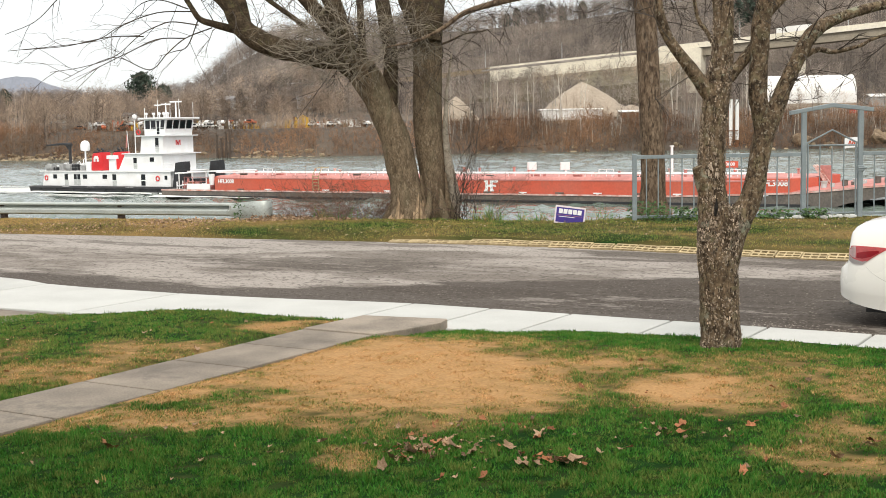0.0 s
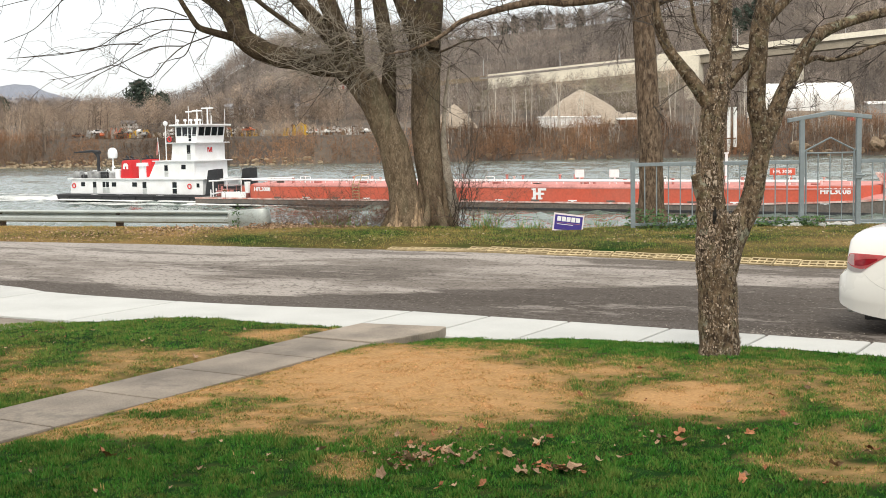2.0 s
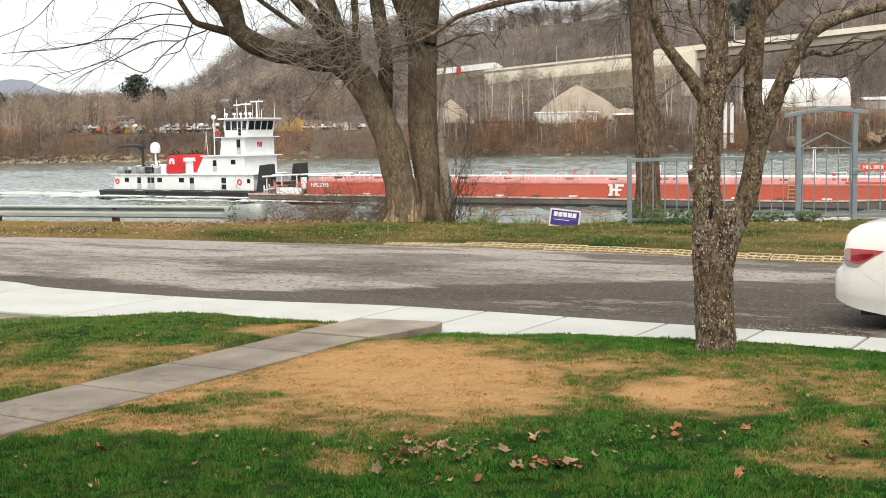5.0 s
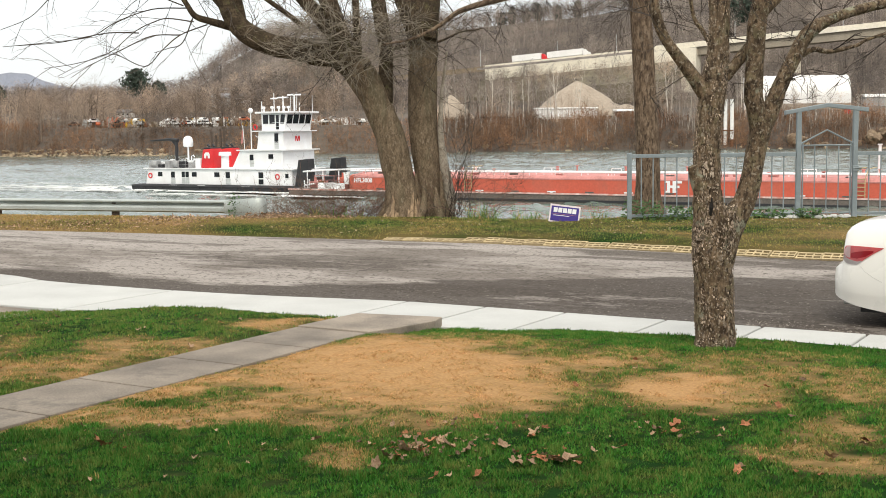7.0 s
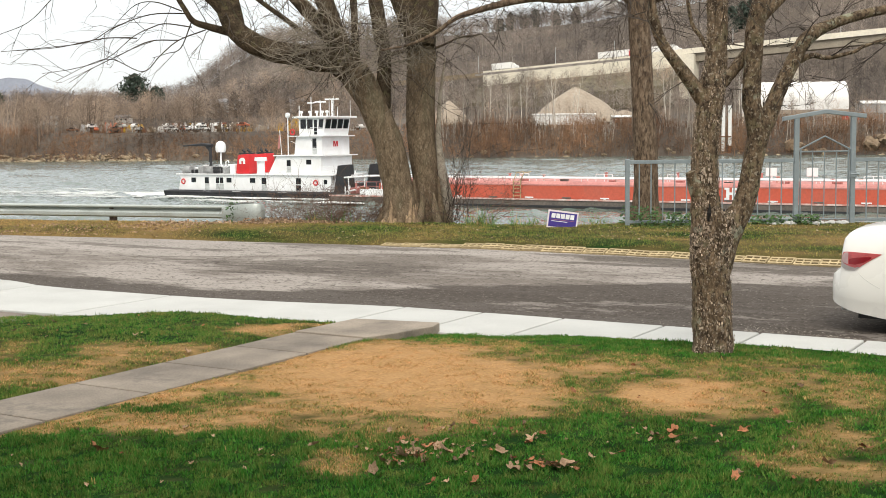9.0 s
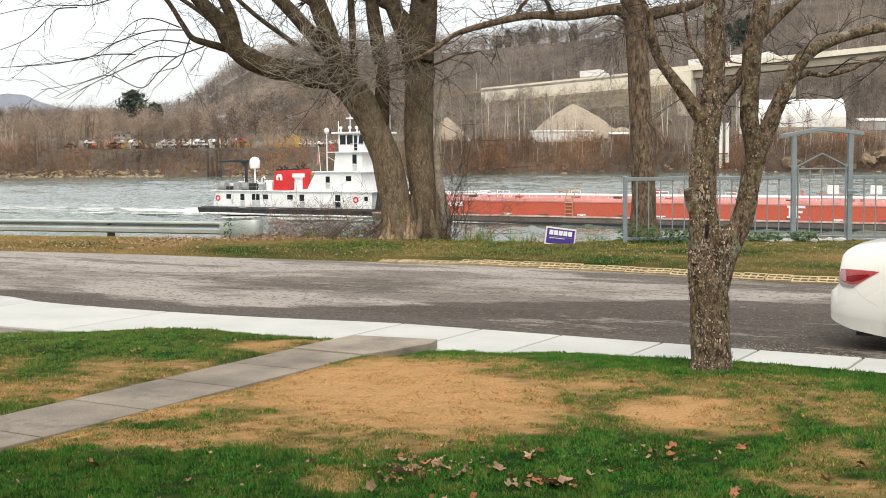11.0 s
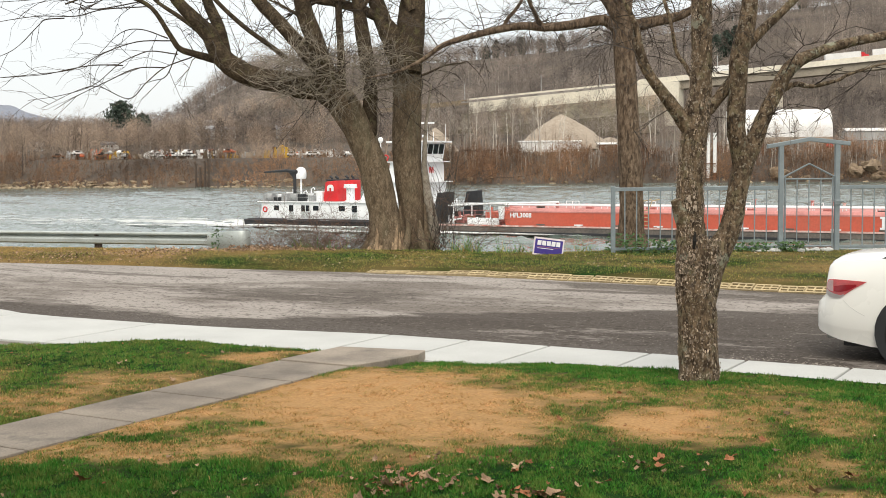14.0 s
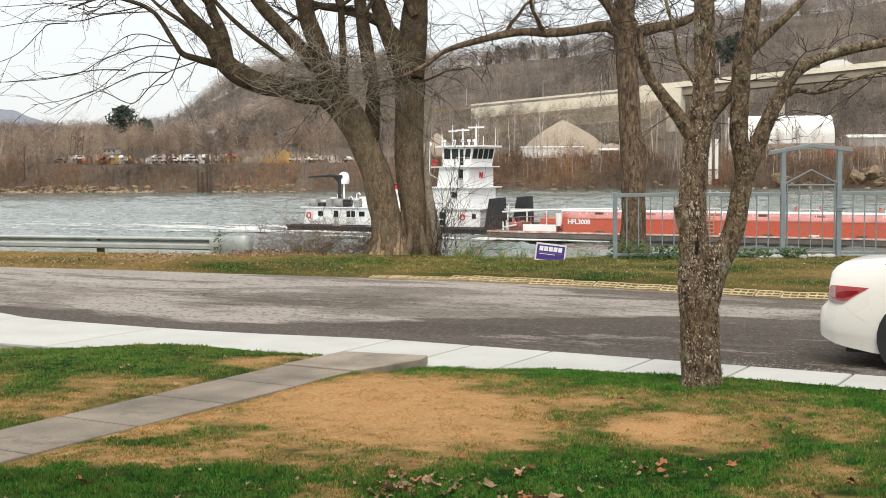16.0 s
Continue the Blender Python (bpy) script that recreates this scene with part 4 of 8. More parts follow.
    for i in range(16):
        x, y, z = cl.uniform(0.6, 8.6), cl.uniform(-W + 0.5, -1.0), 1.0
        b = B()
        if i % 2:
            tube(b, [(x, y, z + 0.3), (x + cl.uniform(0.6, 1.8), y + cl.uniform(-0.6, 0.6), z + cl.uniform(0.2, 1.0))], cl.uniform(0.05, 0.12), 7)
            tube(b, [(x, y, z), (x, y, z + cl.uniform(0.5, 1.3))], 0.08, 7)
            part("deck_pipe", b, M[("pink", "white", "red")[i % 3]], o)
        else:
            box(b, x, x + cl.uniform(0.3, 0.9), y, y + 0.5, z, z + cl.uniform(0.3, 0.9), 0.04)
            part("deck_gear", b, M[("hull", "rust", "pink")[i // 2 % 3]], o)
    b = B()
    box(b, 4.1, 7.8, -W + 0.02, -W + 0.12, 1.02, 1.72, 0.03)
    part("bulwark_plate", b, M["white"], o, "white plate")
    b = B()
    tube(b, [(1.2, -W + 1.2, 2.9), (6.2, -W + 1.2, 3.15), (14, -W + 1.2, 3.35)], 0.1, 8)
    for x in (1.8, 4.0, 6.2):
        tube(b, [(x, -W + 1.2, 1.0), (x, -W + 1.2, 3.05)], 0.07, 6)
    part("walkway", b, M["white"], o, "raised white walkway pipe")
    b = B()
    tube(b, [(8.1, -W + 0.05, 2.9), (8.1, -W + 0.05, 2.2), (8.1, -W + 0.05, 1.6)], [0.36, 0.32, 0.25], 10)
    part("fender", b, M["white"], o, "pale rolled fender")
    # fore deck gear
    for x, y, h, m_ in ((79.85, -W + 1.5, 0.55, "steel"), (81.7, -W + 1.5, 0.5, "hull"), (82.65, -W + 1.6, 0.5, "steel"), (84.6, -W + 1.4, 0.55, "hull"), (86.4, -W + 1.6, 0.5, "steel")):
        b = B()
        z = along(sheer, x) + 0.2
        tube(b, [(x, y, z - 0.1), (x, y, z + h)], 0.27, 10)
        tube(b, [(x, y, z + h), (x, y, z + h + 0.06)], 0.33, 10)
        tube(b, [(x + 0.75, y, z - 0.1), (x + 0.75, y, z + h - 0.1)], 0.2, 10)
        part("bitt", b, M[m_], o)
    for y in (-W + 3.5, -W + 4.5):
        b = B()
        prism(b, [(78.3, 3.80), (78.5, 3.86), (79.75, 2.1), (79.45, 2.1)], "y", y - 0.06, y + 0.06)
        part("stringer", b, M["scraped"], o, "pale stair stringer")
    b = B()
    for k in range(7):
        x, z = 78.45 + 0.17 * k, 3.65 - 0.235 * k
        box(b, x - 0.14, x + 0.14, -W + 3.55, -W + 4.45, z - 0.03, z + 0.03)
    part("steps", b, M["pink"], o, "faded red steps")
    b = B()
    box(b, 78.7, 79.8, -W + 4.6, -W + 4.68, 2.2, 3.75, 0.02)
    part("stair_guard", b, M["pink"], o, "faded red stair guard plate")
    b = B()
    tube(b, [(82.87, -6.0, 2.0), (82.87, -6.0, 6.55)], [0.05, 0.035], 8)
    staff = part("flag_staff", b, M["white"], o, "thin white flag staff")
    b = B()
    nx, nz = 12, 5
    for side in (0.0, 0.02):
        grid = [[b.verts.new((82.84 - 1.4 * i / nx, -6.0 + side + 0.09 * math.sin(i * 0.75) * i / nx, 6.38 - 0.93 * k / nz - 0.12 * (i / nx) ** 2)) for k in range(nz + 1)] for i in range(nx + 1)]
        for i in range(nx):
            for k in range(nz):
                b.faces.new((grid[i][k], grid[i + 1][k], grid[i + 1][k + 1], grid[i][k + 1]))
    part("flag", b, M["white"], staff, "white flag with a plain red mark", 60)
    b = B()
    for x in (81.95, 82.25):
        for dx in (-0.08, 0.08):
            prism(b, [(x + dx - 0.05 - dx * 0.8, 6.06), (x + dx + 0.05 - dx * 0.8, 6.06), (x + dx * 1.4 + 0.05, 5.70), (x + dx * 1.4 - 0.05, 5.70)], "y", -6.11, -6.095)
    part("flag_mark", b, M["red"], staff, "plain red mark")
    b = B()
    box(b, 67.9, 70.35, -2.0, -1.92, 3.48, 4.12, 0.02)
    for x in (68.3, 69.95):
        tube(b, [(x, -1.9, 2.7), (x, -1.9, 3.6)], 0.05, 6)
    part("name_board", b, M["red"], o, "red board with white lettering")
    text_part("HFL 3008", 0.46, (69.12, -2.03, 3.8), 90, M["white"], o, name="board_lettering")
    # kevels along the strake
    for i in range(16):
        x = 12.5 + i * 4.15
        b = B()
        prism(b, [(x - 0.45, 1.08), (x - 0.12, 1.08), (x - 0.12, 1.03), (x + 0.12, 1.03), (x + 0.12, 1.08), (x + 0.45, 1.08), (x + 0.45, 1.2), (x - 0.45, 1.2)], "y", -W - 0.03, -W + 0.1)
        part("kevel", b, M["white"] if i % 2 else M["hull"], o)
    text_part("HFL3008", 0.66, (10.25, -W + 0.09, 2.02), 90, M["white"], o, sx=1.0, name="hull_number")
    text_part("HFL3008", 0.74, (75.6, -W + 0.11, 2.22), 90, M["white"], o, sx=1.0, name="hull_number")
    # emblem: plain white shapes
    e = B()
    y0, y1 = -W + 0.06, -W + 0.11
    for x0, x1, z0, z1 in ((45.3, 45.68, 1.22, 2.35), (46.0, 46.38, 1.22, 2.35), (45.68, 46.0, 1.68, 1.92), (46.38, 47.15, 2.12, 2.35), (46.38, 46.85, 1.68, 1.90), (45.1, 45.3, 1.22, 1.4), (45.1, 45.3, 2.17, 2.35), (46.38, 46.6, 1.22, 1.4)):
        box(e, 46.1 + (x0 - 46.1) * 0.8, 46.1 + (x1 - 46.1) * 0.8, y0, y1, z0, z1)
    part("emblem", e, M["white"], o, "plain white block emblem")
    return o


def window_part(parent, x0, x1, z0, z1, y, lean=0.0):
    """A framed dark pane on the near side at y; lean slants it towards the bow at the top."""
    fr = B()
    t = 0.06
    prism(fr, [(x0 - t, z0 - t), (x1 + t, z0 - t), (x1 + t + lean, z1 + t), (x0 - t + lean, z1 + t)], "y", y - 0.03, y + 0.02)
    f_ = part("window", fr, M["white"], parent)
    g = B()
    prism(g, [(x0, z0), (x1, z0), (x1 + lean, z1), (x0 + lean, z1)], "y", y - 0.045, y - 0.02)
    part("pane", g, M["glass"], f_)


def towboat():
    o = tagged(thing("towboat", (-124.0, 122.2, WATER)), "white river towboat with red funnels and tall wheelhouse", "towboat")
    S, HW = 3.45, 4.0
    grey_gear = mat("grey_deck_gear", (0.42, 0.43, 0.43), 0.6, scale=1.5, vary=0.35, fine=12, bump=0.05)
    h = B()
    prism(h, [(-14.3, 0.80), (-14.15, 0.25), (-12.5, -1.2), (13, -1.2), (14.6, 0.2), (14.6, 0.98), (-13.6, 0.98)], "y", -HW, HW, 0.08)
    part("hull", h, M["black"], o, "black hull")
    f_ = B()
    tube(f_, [(-14.1, -HW - 0.08, 0.78), (14.4, -HW - 0.08, 0.78)], 0.13, 8)
    for i in range(9):
        box(f_, -12.5 + i * 3.1, -11.9 + i * 3.1, -HW - 0.1, -HW + 0.02, 0.1, 0.7, 0.04)
    part("fender", f_, M["black"], o, "black rubbing fender")
    for i, x in enumerate((-7.6, -2.9, 4.2)):
        b = B()
        box(b, x, x + 1.3, -HW - 0.14, -HW - 0.05, 0.80, 0.92, 0.02)
        part("kevel", b, M["white"], o)
    d1 = B()
    prism(d1, [(-12.2, 0.98), (-11.75, 2.9), (11.6, 2.9), (11.6, 0.98)], "y", -S, S, 0.05)
    part("lower_deckhouse", d1, M["white"], o, "white main deckhouse")
    r1 = B()
    box(r1, -12.4, 12.0, -S - 0.25, S + 0.25, 2.9, 3.03, 0.03)
    part("lower_roof", r1, M["white"], o)
    d2 = B()
    prism(d2, [(2.1, 3.03), (3.4, 5.2), (10.0, 5.2), (10.0, 3.03)], "y", -S + 0.25, S - 0.25, 0.05)
    part("middle_deckhouse", d2, M["white"], o)
    r2 = B()
    box(r2, 3.1, 10.7, -S - 0.05, S + 0.05, 5.2, 5.32, 0.03)
    part("middle_roof", r2, M["white"], o)
    d3 = B()
    prism(d3, [(5.75, 5.32), (6.05, 7.5), (9.85, 7.5), (9.85, 5.32)], "y", -S + 0.7, S - 0.5, 0.05)
    part("upper_deckhouse", d3, M["white"], o)
    r3 = B()
    box(r3, 5.2, 10.5, -S + 0.3, S - 0.2, 7.5, 7.62, 0.03)
    part("upper_roof", r3, M["white"], o)
    yw, yf = -S + 1.1, S - 0.6
    w = B()
    prism(w, [(6.25, 7.62), (6.2, 9.7), (10.15, 9.7), (9.75, 7.62)], "y", yw, yf, 0.05)
    part("wheelhouse", w, M["white"], o, "white wheelhouse ringed with windows")
    r4 = B()
    box(r4, 5.6, 10.75, yw - 0.5, yf + 0.5, 9.7, 9.92, 0.06)
    part("wheelhouse_roof", r4, M["white"], o)
    for x0, x1 in ((6.5, 7.3), (7.5, 8.3)):
        window_part(o, x0, x1, 8.45, 9.55, yw)
    window_part(o, 8.5, 8.95, 7.75, 9.5, yw)
    window_part(o, 9.12, 9.75, 8.45, 9.55, yw, 0.16)
    for k in range(4):       # forward windows
        b = B()
        y0 = yw + 0.2 + k * (yf - yw - 0.3) / 4
        y1 = y0 + (yf - yw - 0.3) / 4 - 0.2
        vs = [b.verts.new(v) for v in ((9.935, y0, 8.45), (9.935, y1, 8.45), (10.15, y1, 9.55), (10.15, y0, 9.55))]
        fc = b.faces.new(vs)
        bmesh.ops.solidify(b, geom=[fc], thickness=-0.03)
        part("front_pane", b, M["glass"], o)
    # doors and windows, deck by deck
    for x0, x1, z0, z1, y in ((-10.0, -9.3, 2.0, 2.55, -S), (-4.25, -3.5, 2.0, 2.55, -S), (-0.55, 0.25, 2.0, 2.55, -S), (-7.75, -7.15, 1.15, 2.6, -S), (-5.95, -5.45, 1.2, 2.6, -S), (-5.3, -4.8, 1.2, 2.6, -S),
                              (1.3, 1.95, 1.15, 2.6, -S), (6.5, 7.2, 1.9, 2.6, -S), (6.5, 7.2, 1.15, 1.75, -S), (10.6, 11.05, 1.95, 2.45, -S),
                              (5.0, 5.55, 3.35, 4.75, -S + 0.25), (7.9, 8.6, 4.25, 4.8, -S + 0.25), (8.55, 9.1, 5.5, 7.3, -S + 0.7)):
        if z1 - z0 > 1.2:
            b = B()
            box(b, x0 - 0.05, x1 + 0.05, y - 0.035, y + 0.02, z0 - 0.1, z1 + 0.05, 0.01)
            part("door", b, M["steel"], o, "grey steel door")
            z0 = z0 + 0.7
            y -= 0.02
        window_part(o, x0 - 0.02, x1 + 0.02, z0 - 0.04, z1 - 0.02, y)
    for x in (-11.35, 9.4):
        b = B()
        rr = 0.29
        ring = [(x + rr * math.cos(a), -S - 0.06, 2.05 + rr * math.sin(a)) for a in np.linspace(0, math.tau, 15)]
        tube(b, ring, 0.075, 6, caps=False)
        part("lifebuoy", b, M["stack"], o, "orange-red lifebuoy")
    # two red funnels
    for y0, dx in ((-S + 0.35, 0.0), (S - 2.0, -0.9)):
        b = B()
        prism(b, [(-3.1 + dx, 3.03), (-2.75 + dx, 5.35), (-1.0 + dx, 5.5), (-1.0 + dx, 3.03)], "y", y0, y0 + 1.7, 0.18)
        fn = part("funnel", b, M["stack"], o, "bright red funnel", 40)
        c = B()
        box(c, -2.7 + dx, -1.1 + dx, y0 + 0.15, y0 + 1.5, 5.42, 5.62, 0.05)
        for k in (0, 1):
            tube(c, [(-2.3 + k * 0.8 + dx, y0 + 0.8, 5.4), (-2.3 + k * 0.8 + dx, y0 + 0.8, 5.75), (-2.55 + k * 0.8 + dx, y0 + 0.8, 5.95)], 0.16, 8)
        part("exhaust", c, M["black"], fn, "sooty exhaust pipes")
    b = B()
    prism(b, [(-2.45, 4.25), (-2.45, 4.75), (-2.2, 5.0), (-1.75, 5.0), (-1.55, 4.75), (-1.55, 4.25), (-1.85, 4.25), (-1.85, 4.6), (-2.15, 4.6), (-2.15, 4.25)], "y", -S + 0.29, -S + 0.36)
    part("emblem", b, M["white"], o, "plain white emblem on the funnel")
    b = B()
    for ya, yb, yc, yd in ((-0.42, -0.31, -0.42, -0.31), (0.31, 0.42, 0.31, 0.42), (-0.31, -0.18, -0.06, 0.06), (0.18, 0.31, -0.06, 0.06)):
        prism(b, [(yc, 6.3), (yd, 6.3), (yb, 6.95), (ya, 6.95)], "x", 9.86, 9.92)
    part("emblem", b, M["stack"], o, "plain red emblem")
    b = B()
    tube(b, [(0.45, -S + 0.9, 3.03), (0.45, -S + 0.9, 4.7)], 0.5, 12)
    tube(b, [(0.45, -S + 0.9, 4.6), (0.45, -S + 0.9, 5.05)], [0.8, 0.75], 14)
    part("ventilator", b, M["white"], o, "white mushroom ventilator", 40)
    for x, h, r in ((-8.6, 0.9, 0.35), (-9.9, 0.55, 0.5), (-5.6, 0.8, 0.45), (-4.4, 1.0, 0.55), (-11.0, 0.6, 0.5)):
        b = B()
        tube(b, [(x, -S + 1.3, 3.03), (x, -S + 1.3, 3.05 + h)], r * 0.6, 10)
        tube(b, [(x, -S + 1.3, 3.0 + h), (x, -S + 1.3, 3.2 + h)], r, 10)
        part("deck_vent", b, M["white"], o)
    b = B()
    box(b, -11.8, -10.6, -1.5, 1.5, 3.03, 3.75, 0.08)
    part("deck_locker", b, M["white"], o)
    # drums, lockers, a winch and hose reels on the after deck
    for x0, x1, y0, y1, z1, m_ in ((-12.0, -11.0, -3.1, -2.1, 0.75, grey_gear), (-10.6, -9.6, -3.0, -2.2, 0.5, M["black"]), (-9.2, -8.4, -3.1, -2.3, 0.9, grey_gear), (-6.9, -6.1, -3.0, -2.0, 0.85, M["black"]), (-5.2, -4.5, -3.1, -2.3, 0.7, grey_gear), (-4.2, -3.3, -2.9, -1.9, 1.15, M["white"])):
        b = B()
        box(b, x0, x1, y0, y1, 3.03, 3.03 + z1, 0.07)
        box(b, x0 + 0.1, x1 - 0.1, y0 - 0.03, y0 + 0.02, 3.15, 3.0 + z1 * 0.8, 0.01)
        part("deck_locker", b, m_, o)
    for x in (-10.9, -7.3):
        b = B()
        tube(b, [(x - 0.45, -2.9, 3.5), (x + 0.45, -2.9, 3.5)], 0.42, 14)
        for dx in (-0.5, 0.45):
            tube(b, [(x + dx, -2.9, 3.5), (x + dx + 0.05, -2.9, 3.5)], 0.52, 14)
        part("hose_reel", b, grey_gear, o, "grey hose reel")
    for x, z in ((-9.3, 3.9), (-8.1, 4.4), (-6.5, 4.1), (-5.4, 4.5)):
        b = B()
        tube(b, [(x, -2.2, 3.03), (x, -2.2, z), (x + 0.35, -2.2, z + 0.15), (x + 0.5, -2.2, z - 0.1)], 0.07, 7)
        part("vent_pipe", b, M["white"], o)
    # davit and satellite dome
    b = B()
    tube(b, [(-7.6, -2.5, 3.03), (-7.6, -2.5, 6.6)], [0.22, 0.20], 8)
    tube(b, [(-7.3, -2.5, 6.5), (-8.8, -2.5, 6.66), (-12.1, -2.5, 6.5)], [0.24, 0.19, 0.09], 8)
    prism(b, [(-7.6, 5.6), (-7.6, 6.6), (-8.6, 6.62)], "y", -2.56, -2.44)
    part("davit", b, M["black"], o, "dark boat davit")
    b = B()
    tube(b, [(-11.2, 3.6, 2.9), (-11.2, 3.6, 5.6)], 0.12, 8)
    part("dome_post", b, M["white"], o)
    b = B()
    rr = [(0.72, 5.25), (0.86, 5.5), (0.88, 6.1), (0.82, 6.5), (0.62, 6.85), (0.3, 7.03), (0.05, 7.07)]
    tube(b, [(-11.2, 3.6, 7.07 - (7.07 - z) * 0.82) for _, z in rr], [r * 0.78 for r, _ in rr], 16)
    part("satellite_dome", b, M["white"], o, "white satellite dome", 60)
    # masts and aerials on the wheelhouse
    for x, y, z1, r in ((5.9, 0.6, 12.3, 0.06), (7.0, 1.0, 11.9, 0.10), (8.6, 1.2, 11.9, 0.12), (10.2, -1.6, 11.7, 0.035), (8.0, 2.4, 12.4, 0.035), (10.3, 2.6, 11.9, 0.035), (5.9, -1.8, 11.2, 0.07), (9.9, 0.5, 11.0, 0.05)):
        b = B()
        tube(b, [(x, y, 9.9), (x, y, z1)], [r, r * 0.7], 6)
        part("aerial", b, M["white"], o)
    for x, y, z, l in ((7.0, 1.0, 11.6, 0.8), (8.6, 1.2, 11.9, 1.0), (5.9, 0.6, 11.5, 0.5)):
        b = B()
        box(b, x - l, x + l, y - 0.1, y + 0.1, z, z + 0.18, 0.03)
        part("radar_scanner", b, M["white"], o)
    for x in (6.3, 7.6, 8.6, 9.4, 10.1):
        b = B()
        tube(b, [(x, -1.9, 9.9), (x, -1.9, 10.35)], 0.09, 6)
        tube(b, [(x - 0.12, -2.0, 10.42), (x + 0.2, -2.0, 10.42)], 0.15, 10)
        part("searchlight", b, M["white"], o)
    b = B()
    tube(b, [(4.6, -2.4, 5.3), (4.6, -2.4, 9.8)], 0.07, 6)
    tube(b, [(4.6, -2.4, 9.75), (4.6, -2.4, 9.95), (4.6, -2.4, 10.25), (4.6, -2.4, 10.4)], [0.1, 0.3, 0.3, 0.1], 10)
    part("lamp_post", b, M["white"], o, "white light mast")
    b = B()
    ring = [(5.45 + 0.30 * math.cos(a), -2.62, 8.05 + 0.30 * math.sin(a)) for a in np.linspace(0, math.tau, 15)]
    tube(b, ring, 0.08, 6, caps=False)
    part("lifebuoy", b, M["stack"], o, "orange-red lifebuoy")
    for x0, x1, y, z in ((7.2, 10.6, -S, 5.32), (10.1, 11.9, -S, 3.03), (8.4, 10.4, -S + 0.4, 7.62), (-12.2, -3.8, -S - 0.1, 3.03), (-12.2, -3.8, S, 3.03), (3.4, 9.0, S, 5.32)):
        part("guard_rail", rail_bm(B(), x0, x1, y, z, z + 0.95, 1.4, 0.016), M["white"] if x0 > 0 else grey_gear, o)
    # push knees and their walkway
    for y0 in (-HW + 0.1, HW - 1.3):
        b = B()
        prism(b, [(12.3, 0.98), (12.9, 4.1), (14.35, 4.25), (14.6, 0.2), (13.9, 0.2)], "y", y0, y0 + 1.2, 0.06)
        part("push_knee", b, M["black"], o, "tall black push knee")
    b = B()
    box(b, 13.4, 15.0, -HW + 1.4, HW - 1.4, 0.98, 2.0)
    part("fore_winch", b, M["black"], o)
    b = B()
    rail_bm(b, 15.0, 15.1, -HW + 0.6, 3.05, 3.5, 1.2, 0.03)
    box(b, 14.6, 18.1, -HW + 0.4, -HW + 1.0, 2.95, 3.05)
    part("gangway", b, M["white"], o, "white boarding gangway")
    b = B()
    tube(b, [(0.9, 2.9, 7.0), (4.5, 2.9, 5.3)], 0.03, 5)
    part("stay_wire", b, M["white"], o)
    b = B()
    tube(b, [(4.3, -3.3, 5.3), (4.05, -3.3, 8.3)], 0.04, 5)
    part("flag_staff", b, M["white"], o)
    b = B()
    prism(b, [(3.75, 6.0), (4.05, 6.2), (4.12, 7.6), (3.95, 7.7)], "y", -3.34, -3.30)
    part("flag", b, M["pink"], o, "furled red and white flag")
    return o


def wake():
    """Churned white water behind the stern and along the hull: a thin rumpled sheet of froth."""
    xs, ys = np.arange(-125, 42, 1.0), np.arange(-24, 20.1, 0.6)
    vs, froth = [], []
    for x in xs:
        for y in ys:
            q = max(0.0, (-13.5 - x) / 110)
            if x < -13.5:
                w = 5.0 + 11.0 * q ** 0.6
                f_ = (0.26 + 0.34 * math.exp(-q * 6)) * math.exp(-(y / w) ** 2) * max(0.0, 1 - q) ** 0.6
                f_ += 0.17 * math.exp(-((abs(y) - w) / 2.2) ** 2) * max(0.0, 1 - q)
            else:
                side = -4.5 - 0.02 * (x + 13.5) if x < 15 else -9.5
                f_ = 0.58 * math.exp(-((y - side) / 1.1) ** 2) * (1 - sm(20, 41, x))
                f_ += 0.34 * math.exp(-((y + 10.5) / 3.6) ** 2) * sm(-12, 0, x) * (1 - sm(9, 18, x)) + 0.25 * math.exp(-((y + 8) / 4.5) ** 2) * (1 - sm(-12, -4, x))
            froth.append(f_)
            vs.append((x, y, 0.10 + (0.32 * f_ if x > -13.5 else 0.12 * f_) + 0.10 * f_ * noise.noise(Vector((x * 0.5, y * 0.9, 2))) + 0.25 * max(0, f_ - 0.5) * noise.noise(Vector((x, y * 1.5, 5)))))
    n = len(ys)
    fs = [(i * n + k, (i + 1) * n + k, (i + 1) * n + k + 1, i * n + k + 1) for i in range(len(xs) - 1) for k in range(n - 1)
          if max(froth[i * n + k], froth[(i + 1) * n + k + 1], froth[i * n + k + 1]) > 0.05]
    ob = new("wake_foam", fill_mesh("wake_foam", vs, fs, M["froth"], True))
    at = ob.data.attributes.new("froth", "FLOAT", "POINT")
    at.data.foreach_set("value", froth)
    ob.matrix_world = Matrix.Translation((-124.0, 122.2, WATER))
    return tagged(ob, "white churned foam behind the towboat", "wake", kind="stuff")


BARGE, TOWBOAT, WAKE = tank_barge(), towboat(), wake()


def tow_run(t):
    """Metres that the tow has gone by t seconds."""
    return 3.0 * (t + 0.00284 * t * (t - 16))


